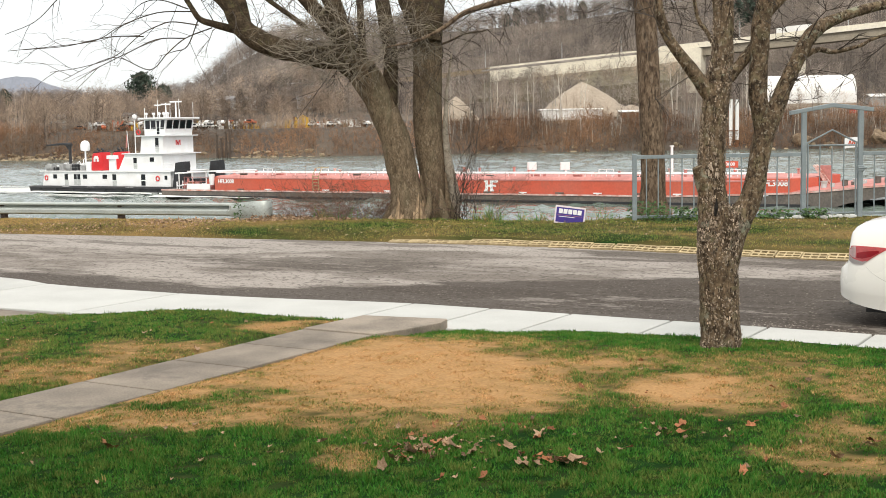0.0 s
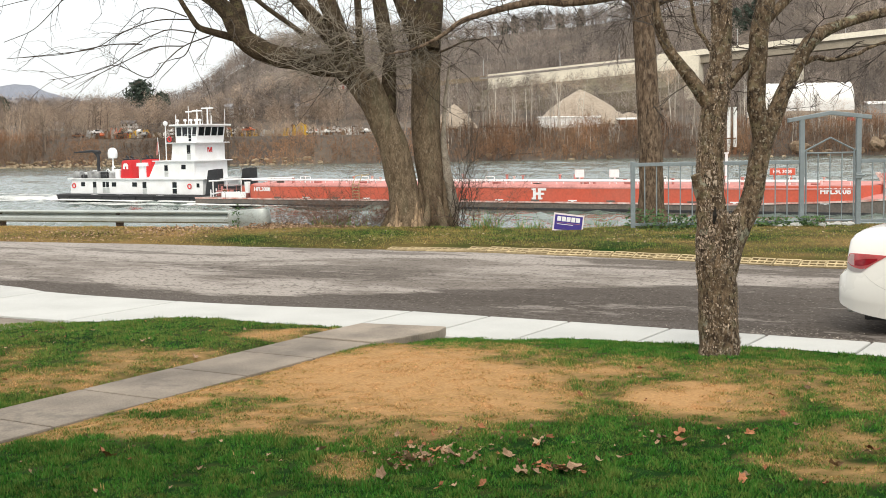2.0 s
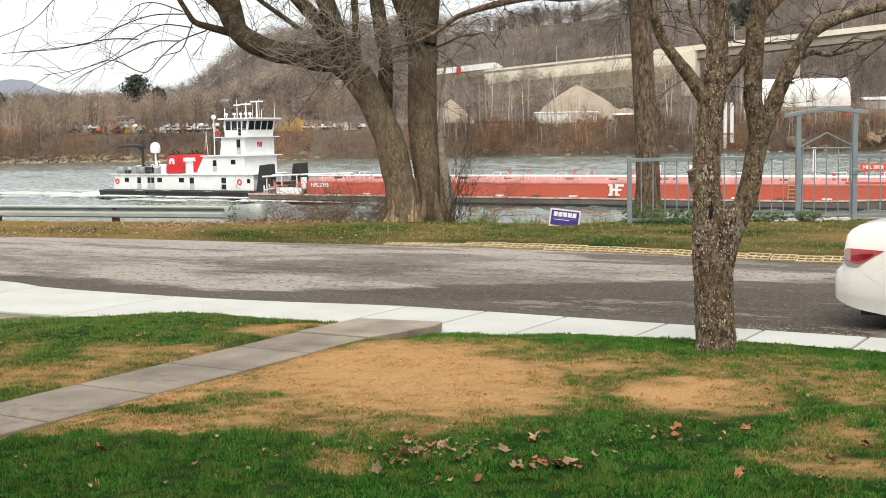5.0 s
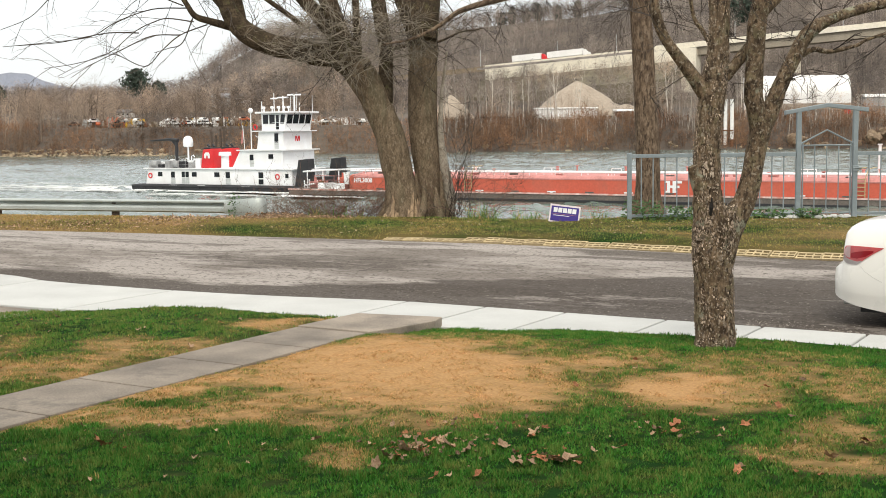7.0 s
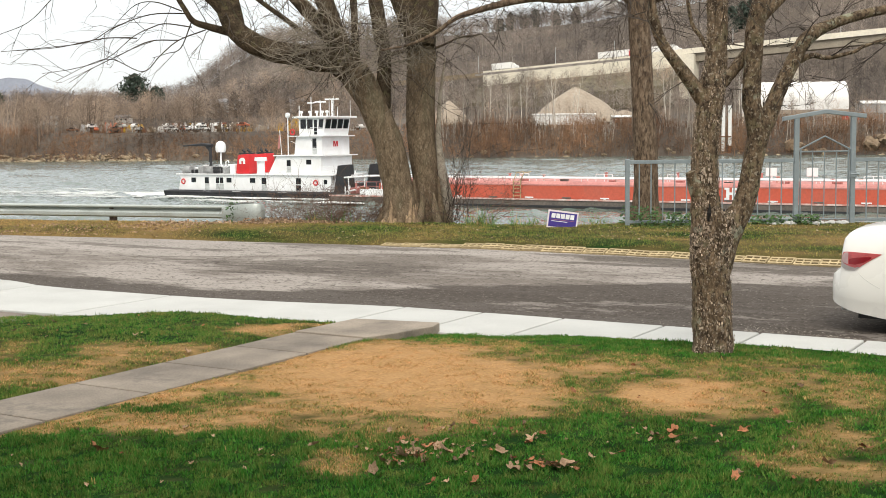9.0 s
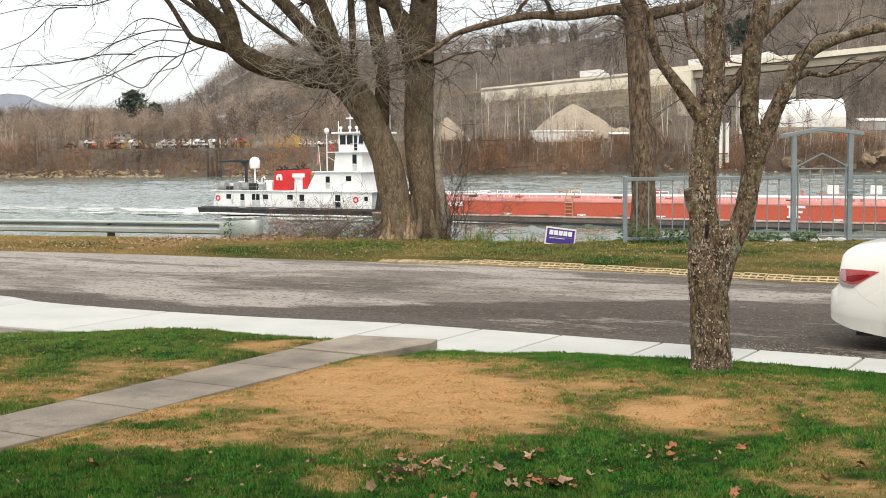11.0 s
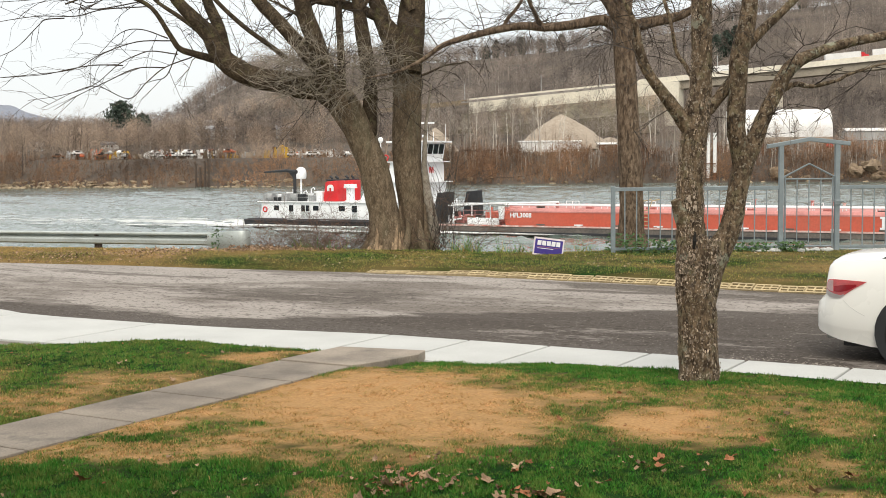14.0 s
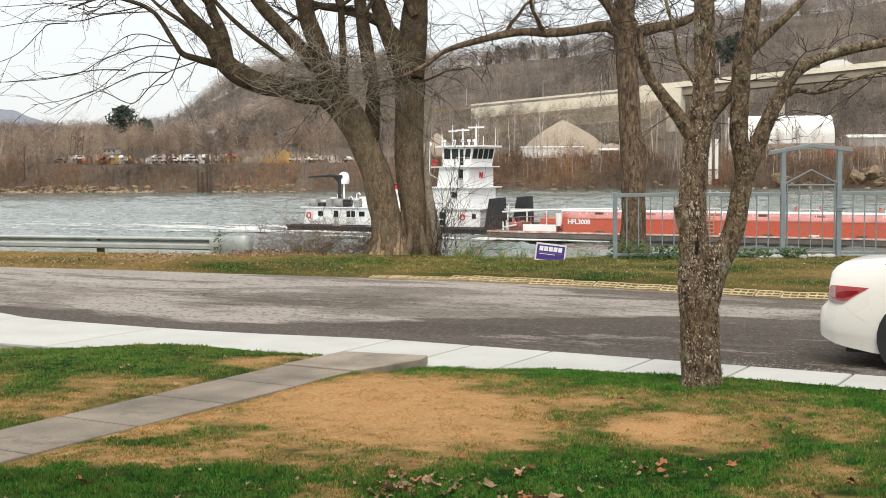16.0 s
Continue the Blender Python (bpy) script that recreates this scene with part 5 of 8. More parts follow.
# ---- bare trees close by ----
BIG = {
    "left_trunk": [(-0.29, 0.0, 0.52), (-0.33, 0.75, 0.36), (-0.44, 1.35, 0.342), (-0.56, 1.95, 0.335), (-0.75, 2.44, 0.325), (-0.98, 3.0, 0.345), (-1.33, 3.55, 0.35)],
    "left_fork": [(-0.72, 2.45, 0.24), (-0.66, 3.1, 0.185), (-0.62, 3.82, 0.155), (-0.72, 4.55, 0.169), (-0.85, 5.47, 0.147), (-0.94, 6.61, 0.101), (-0.83, 7.73, 0.045)],
    "sweep": [(-1.15, 3.35, 0.343), (-1.7, 3.75, 0.282), (-2.14, 3.79, 0.260), (-2.65, 3.92, 0.248), (-3.17, 4.01, 0.237), (-3.68, 4.27, 0.237), (-3.98, 4.62, 0.203), (-4.15, 5.0, 0.169), (-4.46, 5.31, 0.147), (-4.84, 5.75, 0.124), (-5.08, 6.38, 0.101), (-5.24, 7.25, 0.045)],
    "thin_up": [(-2.5, 4.45, 0.06), (-2.77, 4.67, 0.055), (-3.41, 5.15, 0.05), (-4.0, 5.74, 0.045), (-4.3, 6.3, 0.03)],
    "left_up": [(-4.3, 4.9, 0.06), (-4.55, 5.15, 0.055), (-4.96, 5.45, 0.05), (-5.49, 5.81, 0.04), (-5.9, 6.2, 0.02)],
    "sweep_up": [(-3.85, 4.4, 0.158), (-4.02, 5.16, 0.136), (-4.31, 5.81, 0.113), (-4.5, 6.63, 0.079), (-4.85, 7.5, 0.033)],
    "low_left": [(-3.95, 4.4, 0.100), (-4.54, 4.56, 0.078), (-4.86, 4.68, 0.066), (-5.05, 4.97, 0.056), (-5.43, 5.56, 0.048), (-5.95, 5.82, 0.045), (-6.53, 5.89, 0.028), (-7.29, 5.64, 0.017)],
    "stem_a": [(-1.25, 3.4, 0.246), (-1.63, 4.23, 0.215), (-1.84, 4.86, 0.203), (-2.05, 5.49, 0.192), (-2.17, 6.36, 0.147), (-2.08, 7.73, 0.045)],
    "stem_b": [(-1.45, 3.8, 0.194), (-2.13, 4.67, 0.169), (-2.63, 5.24, 0.152), (-3.19, 5.87, 0.136), (-3.61, 6.62, 0.079), (-3.97, 7.62, 0.033)],
    "stem_c": [(-1.25, 3.6, 0.106), (-1.28, 4.69, 0.084), (-1.32, 5.86, 0.073), (-1.24, 7.11, 0.033)],
    "right_trunk": [(0.34, 0.0, 0.39), (0.29, 0.92, 0.31), (0.26, 1.35, 0.315), (0.19, 1.95, 0.322), (0.18, 2.7, 0.335), (0.2, 3.8, 0.337), (0.21, 4.4, 0.325), (0.24, 4.8, 0.27)],
    "right_a": [(0.16, 4.1, 0.264), (-0.16, 4.85, 0.203), (-0.35, 5.35, 0.192), (-0.54, 5.98, 0.169), (-0.77, 7.1, 0.101), (-0.82, 8.1, 0.045)],
    "right_b": [(0.22, 4.1, 0.315), (0.28, 4.84, 0.325), (0.33, 5.47, 0.300), (0.41, 6.2, 0.235), (0.60, 7.97, 0.05)],
    "right_c": [(0.22, 4.3, 0.158), (-0.1, 5.1, 0.124), (-0.66, 5.48, 0.113), (-1.36, 5.71, 0.101), (-1.86, 5.8, 0.079), (-2.61, 6.12, 0.045)],
}
# long thin branches of the maple that arch out over the water
ARCHES = [[(-5.05, 4.86), (-5.81, 4.83), (-6.53, 4.54), (-7.07, 4.21), (-7.97, 4.1), (-9.04, 4.02)], [(-4.9, 4.55), (-5.45, 4.62), (-5.75, 4.54), (-6.17, 4.33), (-6.66, 3.86), (-7.26, 3.62), (-7.98, 3.51)],
          [(-4.62, 4.5), (-5.22, 4.27), (-5.53, 3.91), (-5.95, 3.56), (-6.48, 3.8), (-6.96, 3.74), (-7.63, 3.33)], [(-5.22, 4.27), (-5.82, 4.24), (-6.42, 3.97), (-7.09, 3.62), (-7.51, 3.32)]]
ARCHES_HIGH = [[(-5.6, 5.65), (-6.44, 5.51), (-7.04, 5.37), (-7.81, 5.37), (-8.47, 5.26), (-9.01, 5.17)], [(-5.7, 5.75), (-6.62, 5.54), (-7.03, 5.66), (-7.45, 5.75), (-8.1, 5.7), (-8.99, 5.64)], [(-6.17, 4.33), (-6.77, 4.33), (-7.25, 4.22), (-7.79, 4.1), (-8.68, 4.04)],
               [(-7.4, 5.37), (-7.82, 5.34), (-8.0, 5.17), (-8.37, 4.64), (-9.03, 4.37)], [(-5.1, 4.9), (-5.68, 5.1), (-6.16, 5.04), (-6.53, 4.57)], [(-4.91, 4.68), (-5.16, 4.09), (-5.47, 3.97), (-5.71, 3.85)]]
SECOND = {
    "trunk": [(-0.03, 0.0, 0.34), (-0.02, 0.77, 0.275), (-0.03, 1.64, 0.262), (-0.09, 2.77, 0.25), (-0.14, 3.76, 0.237), (-0.19, 4.62, 0.237), (-0.24, 5.24, 0.225), (-0.14, 6.09, 0.175), (-0.05, 7.43, 0.075)],
    "left_limb": [(-0.2, 4.9, 0.17), (-0.63, 5.15, 0.125), (-1.28, 5.06, 0.106), (-1.92, 5.0, 0.094), (-2.4, 5.03, 0.087), (-2.87, 4.97, 0.081), (-3.52, 4.82, 0.069), (-4.16, 4.62, 0.056), (-4.61, 4.31, 0.044), (-5.14, 4.06, 0.031), (-5.81, 3.92, 0.019)],
    "upper_left": [(-0.2, 4.9, 0.15), (-0.54, 5.48, 0.112), (-0.85, 5.85, 0.1), (-1.28, 6.47, 0.05)],
    "right_limb": [(-0.2, 4.95, 0.15), (0.34, 5.09, 0.125), (0.83, 5.18, 0.106), (1.18, 5.3, 0.087), (1.57, 5.59, 0.062), (2.19, 6.2, 0.031)],
}
NEAR = {
    "trunk": [(-0.01, 0.02, 0.192), (-0.0, 0.30, 0.176), (-0.02, 0.7, 0.168), (-0.03, 1.04, 0.172), (0.0, 1.25, 0.19), (0.02, 1.42, 0.17)],
    "main": [(-0.06, 1.2, 0.14), (-0.08, 1.58, 0.122), (-0.085, 1.85, 0.112), (-0.07, 2.11, 0.110), (-0.035, 2.43, 0.116), (0.0, 2.68, 0.095), (0.01, 3.03, 0.087), (0.005, 3.41, 0.085), (0.0, 3.88, 0.058), (0.04, 4.45, 0.019)],
    "left_branch": [(-0.02, 2.25, 0.08), (-0.16, 2.44, 0.063), (-0.3, 2.62, 0.053), (-0.45, 2.81, 0.044), (-0.54, 3.0, 0.044), (-0.58, 3.22, 0.026), (-0.70, 3.46, 0.012)],
    "right_up": [(0.355, 1.98, 0.07), (0.35, 2.12, 0.082), (0.295, 2.37, 0.078), (0.30, 2.75, 0.078), (0.31, 3.0, 0.078), (0.37, 3.29, 0.073), (0.39, 3.69, 0.058), (0.43, 4.35, 0.019)],
    "right_out": [(0.03, 0.88, 0.11), (0.11, 1.20, 0.118), (0.26, 1.50, 0.094), (0.325, 1.84, 0.085), (0.37, 2.06, 0.090), (0.45, 2.22, 0.078), (0.535, 2.44, 0.065), (0.648, 2.68, 0.063), (0.73, 2.83, 0.063), (0.82, 2.92, 0.058), (1.0, 3.0, 0.044), (1.28, 3.08, 0.041), (1.6, 3.14, 0.036), (1.94, 3.25, 0.024), (2.33, 3.35, 0.012)],
    "link": [(0.06, 2.5, 0.05), (0.18, 2.65, 0.048), (0.32, 2.83, 0.053), (0.33, 2.98, 0.044), (0.44, 3.11, 0.044), (0.62, 3.28, 0.036), (0.84, 3.5, 0.029), (1.02, 3.78, 0.015)],
    "low_out": [(0.66, 2.66, 0.03), (0.81, 2.73, 0.024), (0.95, 2.71, 0.019), (1.17, 2.76, 0.016), (1.24, 2.80, 0.014), (1.46, 2.87, 0.011), (1.75, 2.93, 0.006)],
    "twig": [(-0.0, 2.66, 0.024), (-0.11, 2.88, 0.019), (-0.19, 3.01, 0.017), (-0.24, 3.27, 0.015), (-0.3, 3.5, 0.015), (-0.35, 3.79, 0.01)],
}


class Twigs:
    """Fine branches gathered into one mesh of three-sided rods."""

    def __init__(self, seed):
        self.r, self.vs, self.fs = random.Random(seed), [], []

    def rod(self, pts, r0, r1):
        n = len(pts)
        base = len(self.vs)
        for i, p in enumerate(pts):
            d = (pts[min(i + 1, n - 1)] - pts[max(i - 1, 0)])
            s = d.cross(Vector((0.3, 0.5, 0.81))).normalized()
            w = s.cross(d).normalized()
            q = r0 + (r1 - r0) * i / (n - 1)
            for a in (0, 2.094, 4.189):
                self.vs.append(p + (s * math.cos(a) + w * math.sin(a)) * q)
        for i in range(n - 1):
            for k in range(3):
                a, b = base + i * 3 + k, base + i * 3 + (k + 1) % 3
                self.fs.append((a, b, b + 3, a + 3))

    def grow(self, p, d, length, rad, level, droop, kids=4):
        r = self.r
        n = 5 if length < 1.3 else 10
        bend = Vector((r.gauss(0, 0.10), r.gauss(0, 0.06), r.gauss(0, 0.10)))
        pts, step = [p.copy()], length / (n - 1)
        d = d.normalized()
        for i in range(n - 1):
            if i == n // 2:
                bend = bend * -1.2
            d = (d + bend + Vector((r.gauss(0, 0.17), r.gauss(0, 0.17), r.gauss(0, 0.15) - droop))).normalized()
            p = p + d * step
            pts.append(p.copy())
        tip = rad * (0.45 if level else 0.3)
        self.rod(pts, rad, tip)
        if level:
            for _ in range(kids):
                k = r.randint(1, n - 1)
                side = Vector((r.gauss(0, 1), r.gauss(0, 0.7), r.gauss(0, 0.8)))
                self.grow(pts[k], (pts[k] - pts[k - 1]).normalized() + side * 0.55, length * r.uniform(0.45, 0.75), max(0.0035, rad * 0.6), level - 1, droop, kids)

    def done(self, name, parent, material, label):
        me = fill_mesh(name, self.vs, self.fs, material)
        ob = new(name, me)
        ob.parent = parent
        return tagged(ob, label, kind="stuff")


def bare_tree(name, at, limbs, bark, label, seed, sprouts, reach, droop, depth, seg=14, lump=0.12, kids=4, thick=0.010):
    tree = tagged(thing(name, at, 31.01), label, "tree")
    rnd = random.Random(seed)
    tw = Twigs(seed)
    for key, rows in limbs.items():
        off = 0.0 if "trunk" in key else rnd.uniform(-depth, depth)
        back = 0.32 if key == "right_trunk" else 0.0
        line = []
        m_ = len(rows) - 1
        for i, (a, z, r) in enumerate(rows):
            line.append((a, off * (i / m_) + back, z - at[2], r))
        sp = spline(line, 5)
        b = B()
        tube(b, [q[:3] for q in sp], [max(0.006, float(q[3])) for q in sp], seg, lump=lump)
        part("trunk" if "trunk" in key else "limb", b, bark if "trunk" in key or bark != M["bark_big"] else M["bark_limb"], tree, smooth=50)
        if "trunk" in key:
            continue
        for _ in range(int(sprouts * m_ * 0.5)):
            k = rnd.randint(3, len(sp) - 2)
            p = Vector(sp[k][:3])
            fw = (Vector(sp[k + 1][:3]) - p).normalized()
            side = Vector((rnd.gauss(0, 0.8), rnd.gauss(0, 0.8), rnd.gauss(0.15, 0.7)))
            tw.grow(p, fw * 0.5 + side, reach * rnd.uniform(0.4, 1.1), thick * rnd.uniform(0.7, 1.4), 2, droop, kids)
    return tree, tw


def boughs(tree, at, limbs, keys, n, seed, bark, r0, reach, tw, low=2):
    """Middle-sized crooked branches on the great limbs, with twigs of their own."""
    r = random.Random(seed)
    for _ in range(n):
        rows = limbs[r.choice(keys)]
        a, z, rad = rows[r.randint(min(low, len(rows) - 2), len(rows) - 2)]
        p = Vector((a, r.uniform(-0.15, 0.15), z - at[2]))
        d = Vector((r.choice((-1, 1)) * r.uniform(0.4, 1), r.gauss(0, 0.35), r.uniform(0.2, 1.0))).normalized()
        length, k = reach * r.uniform(0.6, 1.3), 12
        pts, step = [p], length / k
        for i in range(k):
            d = (d + Vector((r.gauss(0, 0.16), r.gauss(0, 0.10), r.gauss(0.02, 0.17)))).normalized()
            p = p + d * step
            pts.append(p)
        rr = min(rad * 0.6, r0 * r.uniform(0.6, 1.3))
        b = B()
        tube(b, pts, [rr * (1 - 0.8 * i / k) for i in range(k + 1)], 8, lump=0.2)
        part("limb", b, bark, tree, smooth=50)
        for i in range(3, k + 1):
            tw.grow(pts[i], d + Vector((r.gauss(0, 0.8), r.gauss(0, 0.5), r.gauss(0, 0.7))), reach * r.uniform(0.2, 0.55), max(0.004, rr * 0.22), 1, 0.02, 3)


def flare(tree, a0, z0, r, n, seed, bark):
    """Root buttresses at the foot of a trunk."""
    rnd = random.Random(seed)
    for i in range(n):
        t = math.tau * (i + rnd.uniform(-0.2, 0.2)) / n
        c, s = math.cos(t), math.sin(t)
        b = B()
        tube(b, [(a0 + c * r * 0.62, s * r * 0.62, z0 + 0.9 * rnd.uniform(0.7, 1.2)), (a0 + c * r * 0.70, s * r * 0.70, z0 + 0.45), (a0 + c * r * 0.86, s * r * 0.86, z0 + 0.18), (a0 + c * r * 1.35, s * r * 1.3, z0 - 0.12)], [r * 0.05, r * 0.18, r * 0.28, r * 0.16], 8, lump=0.2)
        part("root", b, bark, tree, smooth=50)


tree, tw = bare_tree("maple_tree", (-15.0, 23.9, 0.05), BIG, M["bark_big"], "large bare maple with two grey-brown trunks on the verge", 5, 3.4, 1.3, 0.03, 0.9, 18, 0.06, 3, 0.012)
flare(tree, -0.28, 0.05, 0.46, 6, 1, M["bark_big"])
flare(tree, 0.32, 0.05, 0.40, 6, 2, M["bark_big"])
b = B()
tube(b, [(0.72, 0.2, -0.2), (0.76, 0.2, 0.6), (0.64, 0.2, 1.3), (0.57, 0.2, 2.0), (0.62, 0.2, 2.9), (0.75, 0.2, 3.8)], [0.19, 0.14, 0.10, 0.06, 0.04, 0.02], 10, lump=0.15)
part("limb", b, mat("pale_grey_sucker_bark", (0.36, 0.32, 0.26), 0.95, scale=10, vary=0.4, fine=50, bump=0.6, tint=(0.2, 0.17, 0.13)), tree, "pale grey side stem", 50)
rn = random.Random(21)
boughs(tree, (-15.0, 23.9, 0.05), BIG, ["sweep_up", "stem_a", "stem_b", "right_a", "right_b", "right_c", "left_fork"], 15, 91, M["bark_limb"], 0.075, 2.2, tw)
sh = Twigs(31)
for _ in range(170):           # pale spray of shoots where the great limb leaves the trunk
    p = Vector((rn.uniform(-2.7, 0.3), rn.uniform(-0.95, -0.35), rn.uniform(3.5, 4.5)))
    sh.grow(p, Vector((rn.gauss(0, 0.9), -0.3, rn.gauss(0.0, 0.45))), rn.uniform(0.35, 1.0), 0.0105, 2, 0.02, 3)
sh.done("spray_growth", tree, M["shoot"], "pale tangle of thin shoots")
for row in ARCHES + ARCHES_HIGH:
    k = len(row) - 1
    line = [Vector(q) for q in spline([(a, 0.12 * rn.gauss(0, 1) - 0.15 * i, z - 0.05) for i, (a, z) in enumerate(row)], 5)]
    b = B()
    tube(b, line, [0.015 - 0.009 * i / (len(line) - 1) for i in range(len(line))], 6)
    part("limb", b, M["twig"], tree, "long thin arching branch", 50)
    for _ in range(k):
        i = rn.randrange(2, len(line) - 1)
        fw = (line[i + 1] - line[i]).normalized()
        tw.grow(line[i], fw + Vector((rn.gauss(0, 0.35), rn.gauss(0, 0.3), rn.gauss(-0.05, 0.5))), rn.uniform(0.5, 1.3), 0.0075, 1, 0.01, 2)
for _ in range(20):            # shrubby shoots beside the trunks
    p = Vector((rn.uniform(0.65, 1.25), rn.uniform(-0.5, 0.2), 0.0))
    tw.grow(p, Vector((rn.gauss(0.15, 0.25), rn.gauss(0, 0.2), 1)), rn.uniform(0.9, 3.2), 0.009, 1, -0.01, 4)
tw.done("fine_branchwork", tree, M["twig"], "tangle of fine bare twigs")
b = B()
for k in range(20):
    x = rn.choice((rn.uniform(-0.68, -0.38), rn.uniform(-0.16, 0.16)))
    h = rn.uniform(0.18, 0.66)
    y0, y1 = [-math.sqrt(max(0.01, r_ * r_ - (x + 0.29) ** 2)) - 0.065 for r_ in (0.52, 0.52 - 0.25 * h)]
    tube(b, [(x, y0 - 0.03, -0.05), (x + rn.gauss(0, 0.02), (y0 + y1) / 2, h * 0.6), (x + rn.gauss(0, 0.03), y1 + 0.01, h)], [rn.uniform(0.04, 0.07), 0.045, 0.012], 8, lump=0.4)
part("bare_wood", b, mat("torn_pale_wood", (0.47, 0.335, 0.205), 0.9, scale=9, vary=0.6, fine=40, bump=0.8, stretch=(1, 1, 0.3), tint=(0.14, 0.095, 0.06)), tree, "torn pale wood at the foot", 60)

tree, tw = bare_tree("street_tree", (-10.2, 25.95, 0.05), SECOND, M["bark_second"], "tall straight bare tree behind the steel fence", 8, 5.0, 1.5, 0.02, 0.7, 14, 0.07, 4, 0.011)
flare(tree, -0.03, 0.05, 0.33, 6, 3, M["bark_second"])
boughs(tree, (-10.2, 25.95, 0.05), SECOND, ["left_limb", "upper_left", "right_limb"], 9, 92, M["bark_second"], 0.06, 1.7, tw, 1)
for _ in range(60):
    p = Vector((rn.uniform(-0.6, 0.3), rn.uniform(-0.3, 0.3), rn.uniform(4.3, 6.4)))
    tw.grow(p, Vector((rn.gauss(0, 1), rn.gauss(0, 0.5), rn.gauss(0.2, 0.6))), rn.uniform(0.6, 1.6), 0.011, 2, 0.02, 3)
tw.done("fine_branchwork", tree, M["twig"], "fine bare twigs")

tree, tw = bare_tree("garden_tree", (-3.464, 10.366, 0.10), NEAR, M["bark_near"], "small forked lawn tree with flaking lichen-spotted bark", 12, 1.5, 0.55, 0.01, 0.22, 20, 0.10, 3, 0.0055)
flare(tree, 0.0, -0.22, 0.155, 7, 4, M["bark_near"])
# A raised black lump, painted as the shade inside a small bark hollow.
b = B()
tube(b, [(-0.085, -0.165, 1.24), (-0.08, -0.178, 1.31), (-0.075, -0.168, 1.39)], [0.008, 0.018, 0.006], 8)
part("hollow", b, mat("hollow_shade_black", (0.012, 0.01, 0.008), 1.0, bump=0), tree, "small black lump, painted shade of a bark hollow")
b = B()
tube(b, [(-0.10, -0.03, 1.38), (-0.165, -0.05, 1.54), (-0.215, -0.06, 1.66)], [0.09, 0.072, 0.046], 10, lump=0.25)
part("branch_stub", b, M["bark_near"], tree, "sawn branch stub", 50)
rn2 = random.Random(77)
plates_v, plates_f = [], []
runs = [(key, spline(rows_, 8)) for key, rows_ in NEAR.items() if key != "twig"]
weights = [2.4 * len(NEAR[key]) if key in ("trunk", "main") else len(NEAR[key]) for key, _ in runs]
for _ in range(22000):         # loose plates of bark over trunk and limbs
    key, run = rn2.choices(runs, weights)[0]
    if key not in ("trunk", "main") and rn2.random() < 0.6:
        continue
    ax, z, rr = [float(v) for v in run[rn2.randrange(len(run))]]
    if rr < 0.035 or (key != "trunk" and key != "main"):
        continue
    z += rn2.uniform(-0.05, 0.05)
    rr *= 1.03
    t = rn2.uniform(math.pi, math.tau)
    here = noise.noise(Vector((t * 1.6, z * 3.2, 1.0))) + 0.7 * noise.noise(Vector((t * 5, z * 11, 4.0)))
    if here < rn2.uniform(-0.25, 0.45):
        continue
    h, w = rn2.uniform(0.003, 0.013) * rn2.uniform(0.5, 1.4), rn2.uniform(0.012, 0.058)
    n0 = len(plates_v)
    for dt, dz, o in ((-w, -h * rn2.uniform(-0.2, 0.9), 0.0), (w * rn2.uniform(-0.6, 0.6), -h, 0.004), (w, -h * rn2.uniform(-0.1, 0.8), 0.0), (w * rn2.uniform(0.4, 1), h * 0.6, 0.003), (w * rn2.uniform(-0.5, 0.3), h, 0.0), (-w * rn2.uniform(0.5, 1), h * rn2.uniform(0.3, 0.9), 0.004)):
        plates_v.append((ax + math.cos(t + dt) * (rr + o + 0.001), math.sin(t + dt) * (rr + o + 0.001), z - 0.10 + dz))
    plates_v.append((ax + math.cos(t) * (rr + 0.005), math.sin(t) * (rr + 0.005), z - 0.10))
    plates_f += [(n0 + k, n0 + (k + 1) % 6, n0 + 6) for k in range(6)]
plate = new("flaking_bark", fill_mesh("flaking_bark", plates_v, plates_f, mat("pale_flaking_bark", (0.44, 0.355, 0.275), 0.95, scale=14, vary=0.4, fine=120, spread=0.75, tint=(0.16, 0.12, 0.088))))
plate.parent = tree
tagged(plate, "pale flaking bark plates", kind="stuff")
b = B()
for _ in range(11):            # peeled wood above the stub
    a, z = rn2.uniform(-0.16, -0.06), rn2.uniform(1.56, 1.69)
    w, h = rn2.uniform(0.006, 0.015), rn2.uniform(0.012, 0.035)
    pts = []
    for k in range(7):
        t = math.tau * k / 7
        x, zz = a + w * math.cos(t) * rn2.uniform(0.6, 1.2), z + h * math.sin(t) * rn2.uniform(0.6, 1.2)
        pts.append(b.verts.new((x, -math.sqrt(max(0.003, 0.129 ** 2 - (x + 0.075) ** 2)) - 0.010 - 0.004 * math.sin(2 * t), zz)))
    mid = b.verts.new((a, -math.sqrt(max(0.003, 0.129 ** 2 - (a + 0.075) ** 2)) - 0.016, z))
    for k in range(7):
        b.faces.new((pts[k], pts[(k + 1) % 7], mid))
part("peeled_bark", b, mat("peeled_pale_wood", (0.60, 0.50, 0.40), 0.9, scale=25, vary=0.5, fine=120, tint=(0.32, 0.25, 0.19)), tree, "pale patch of peeled bark")
tw.done("fine_branchwork", tree, M["twig"], "thin bare twigs")
# ---- the far shore ----
NPR = np.random.RandomState(4)


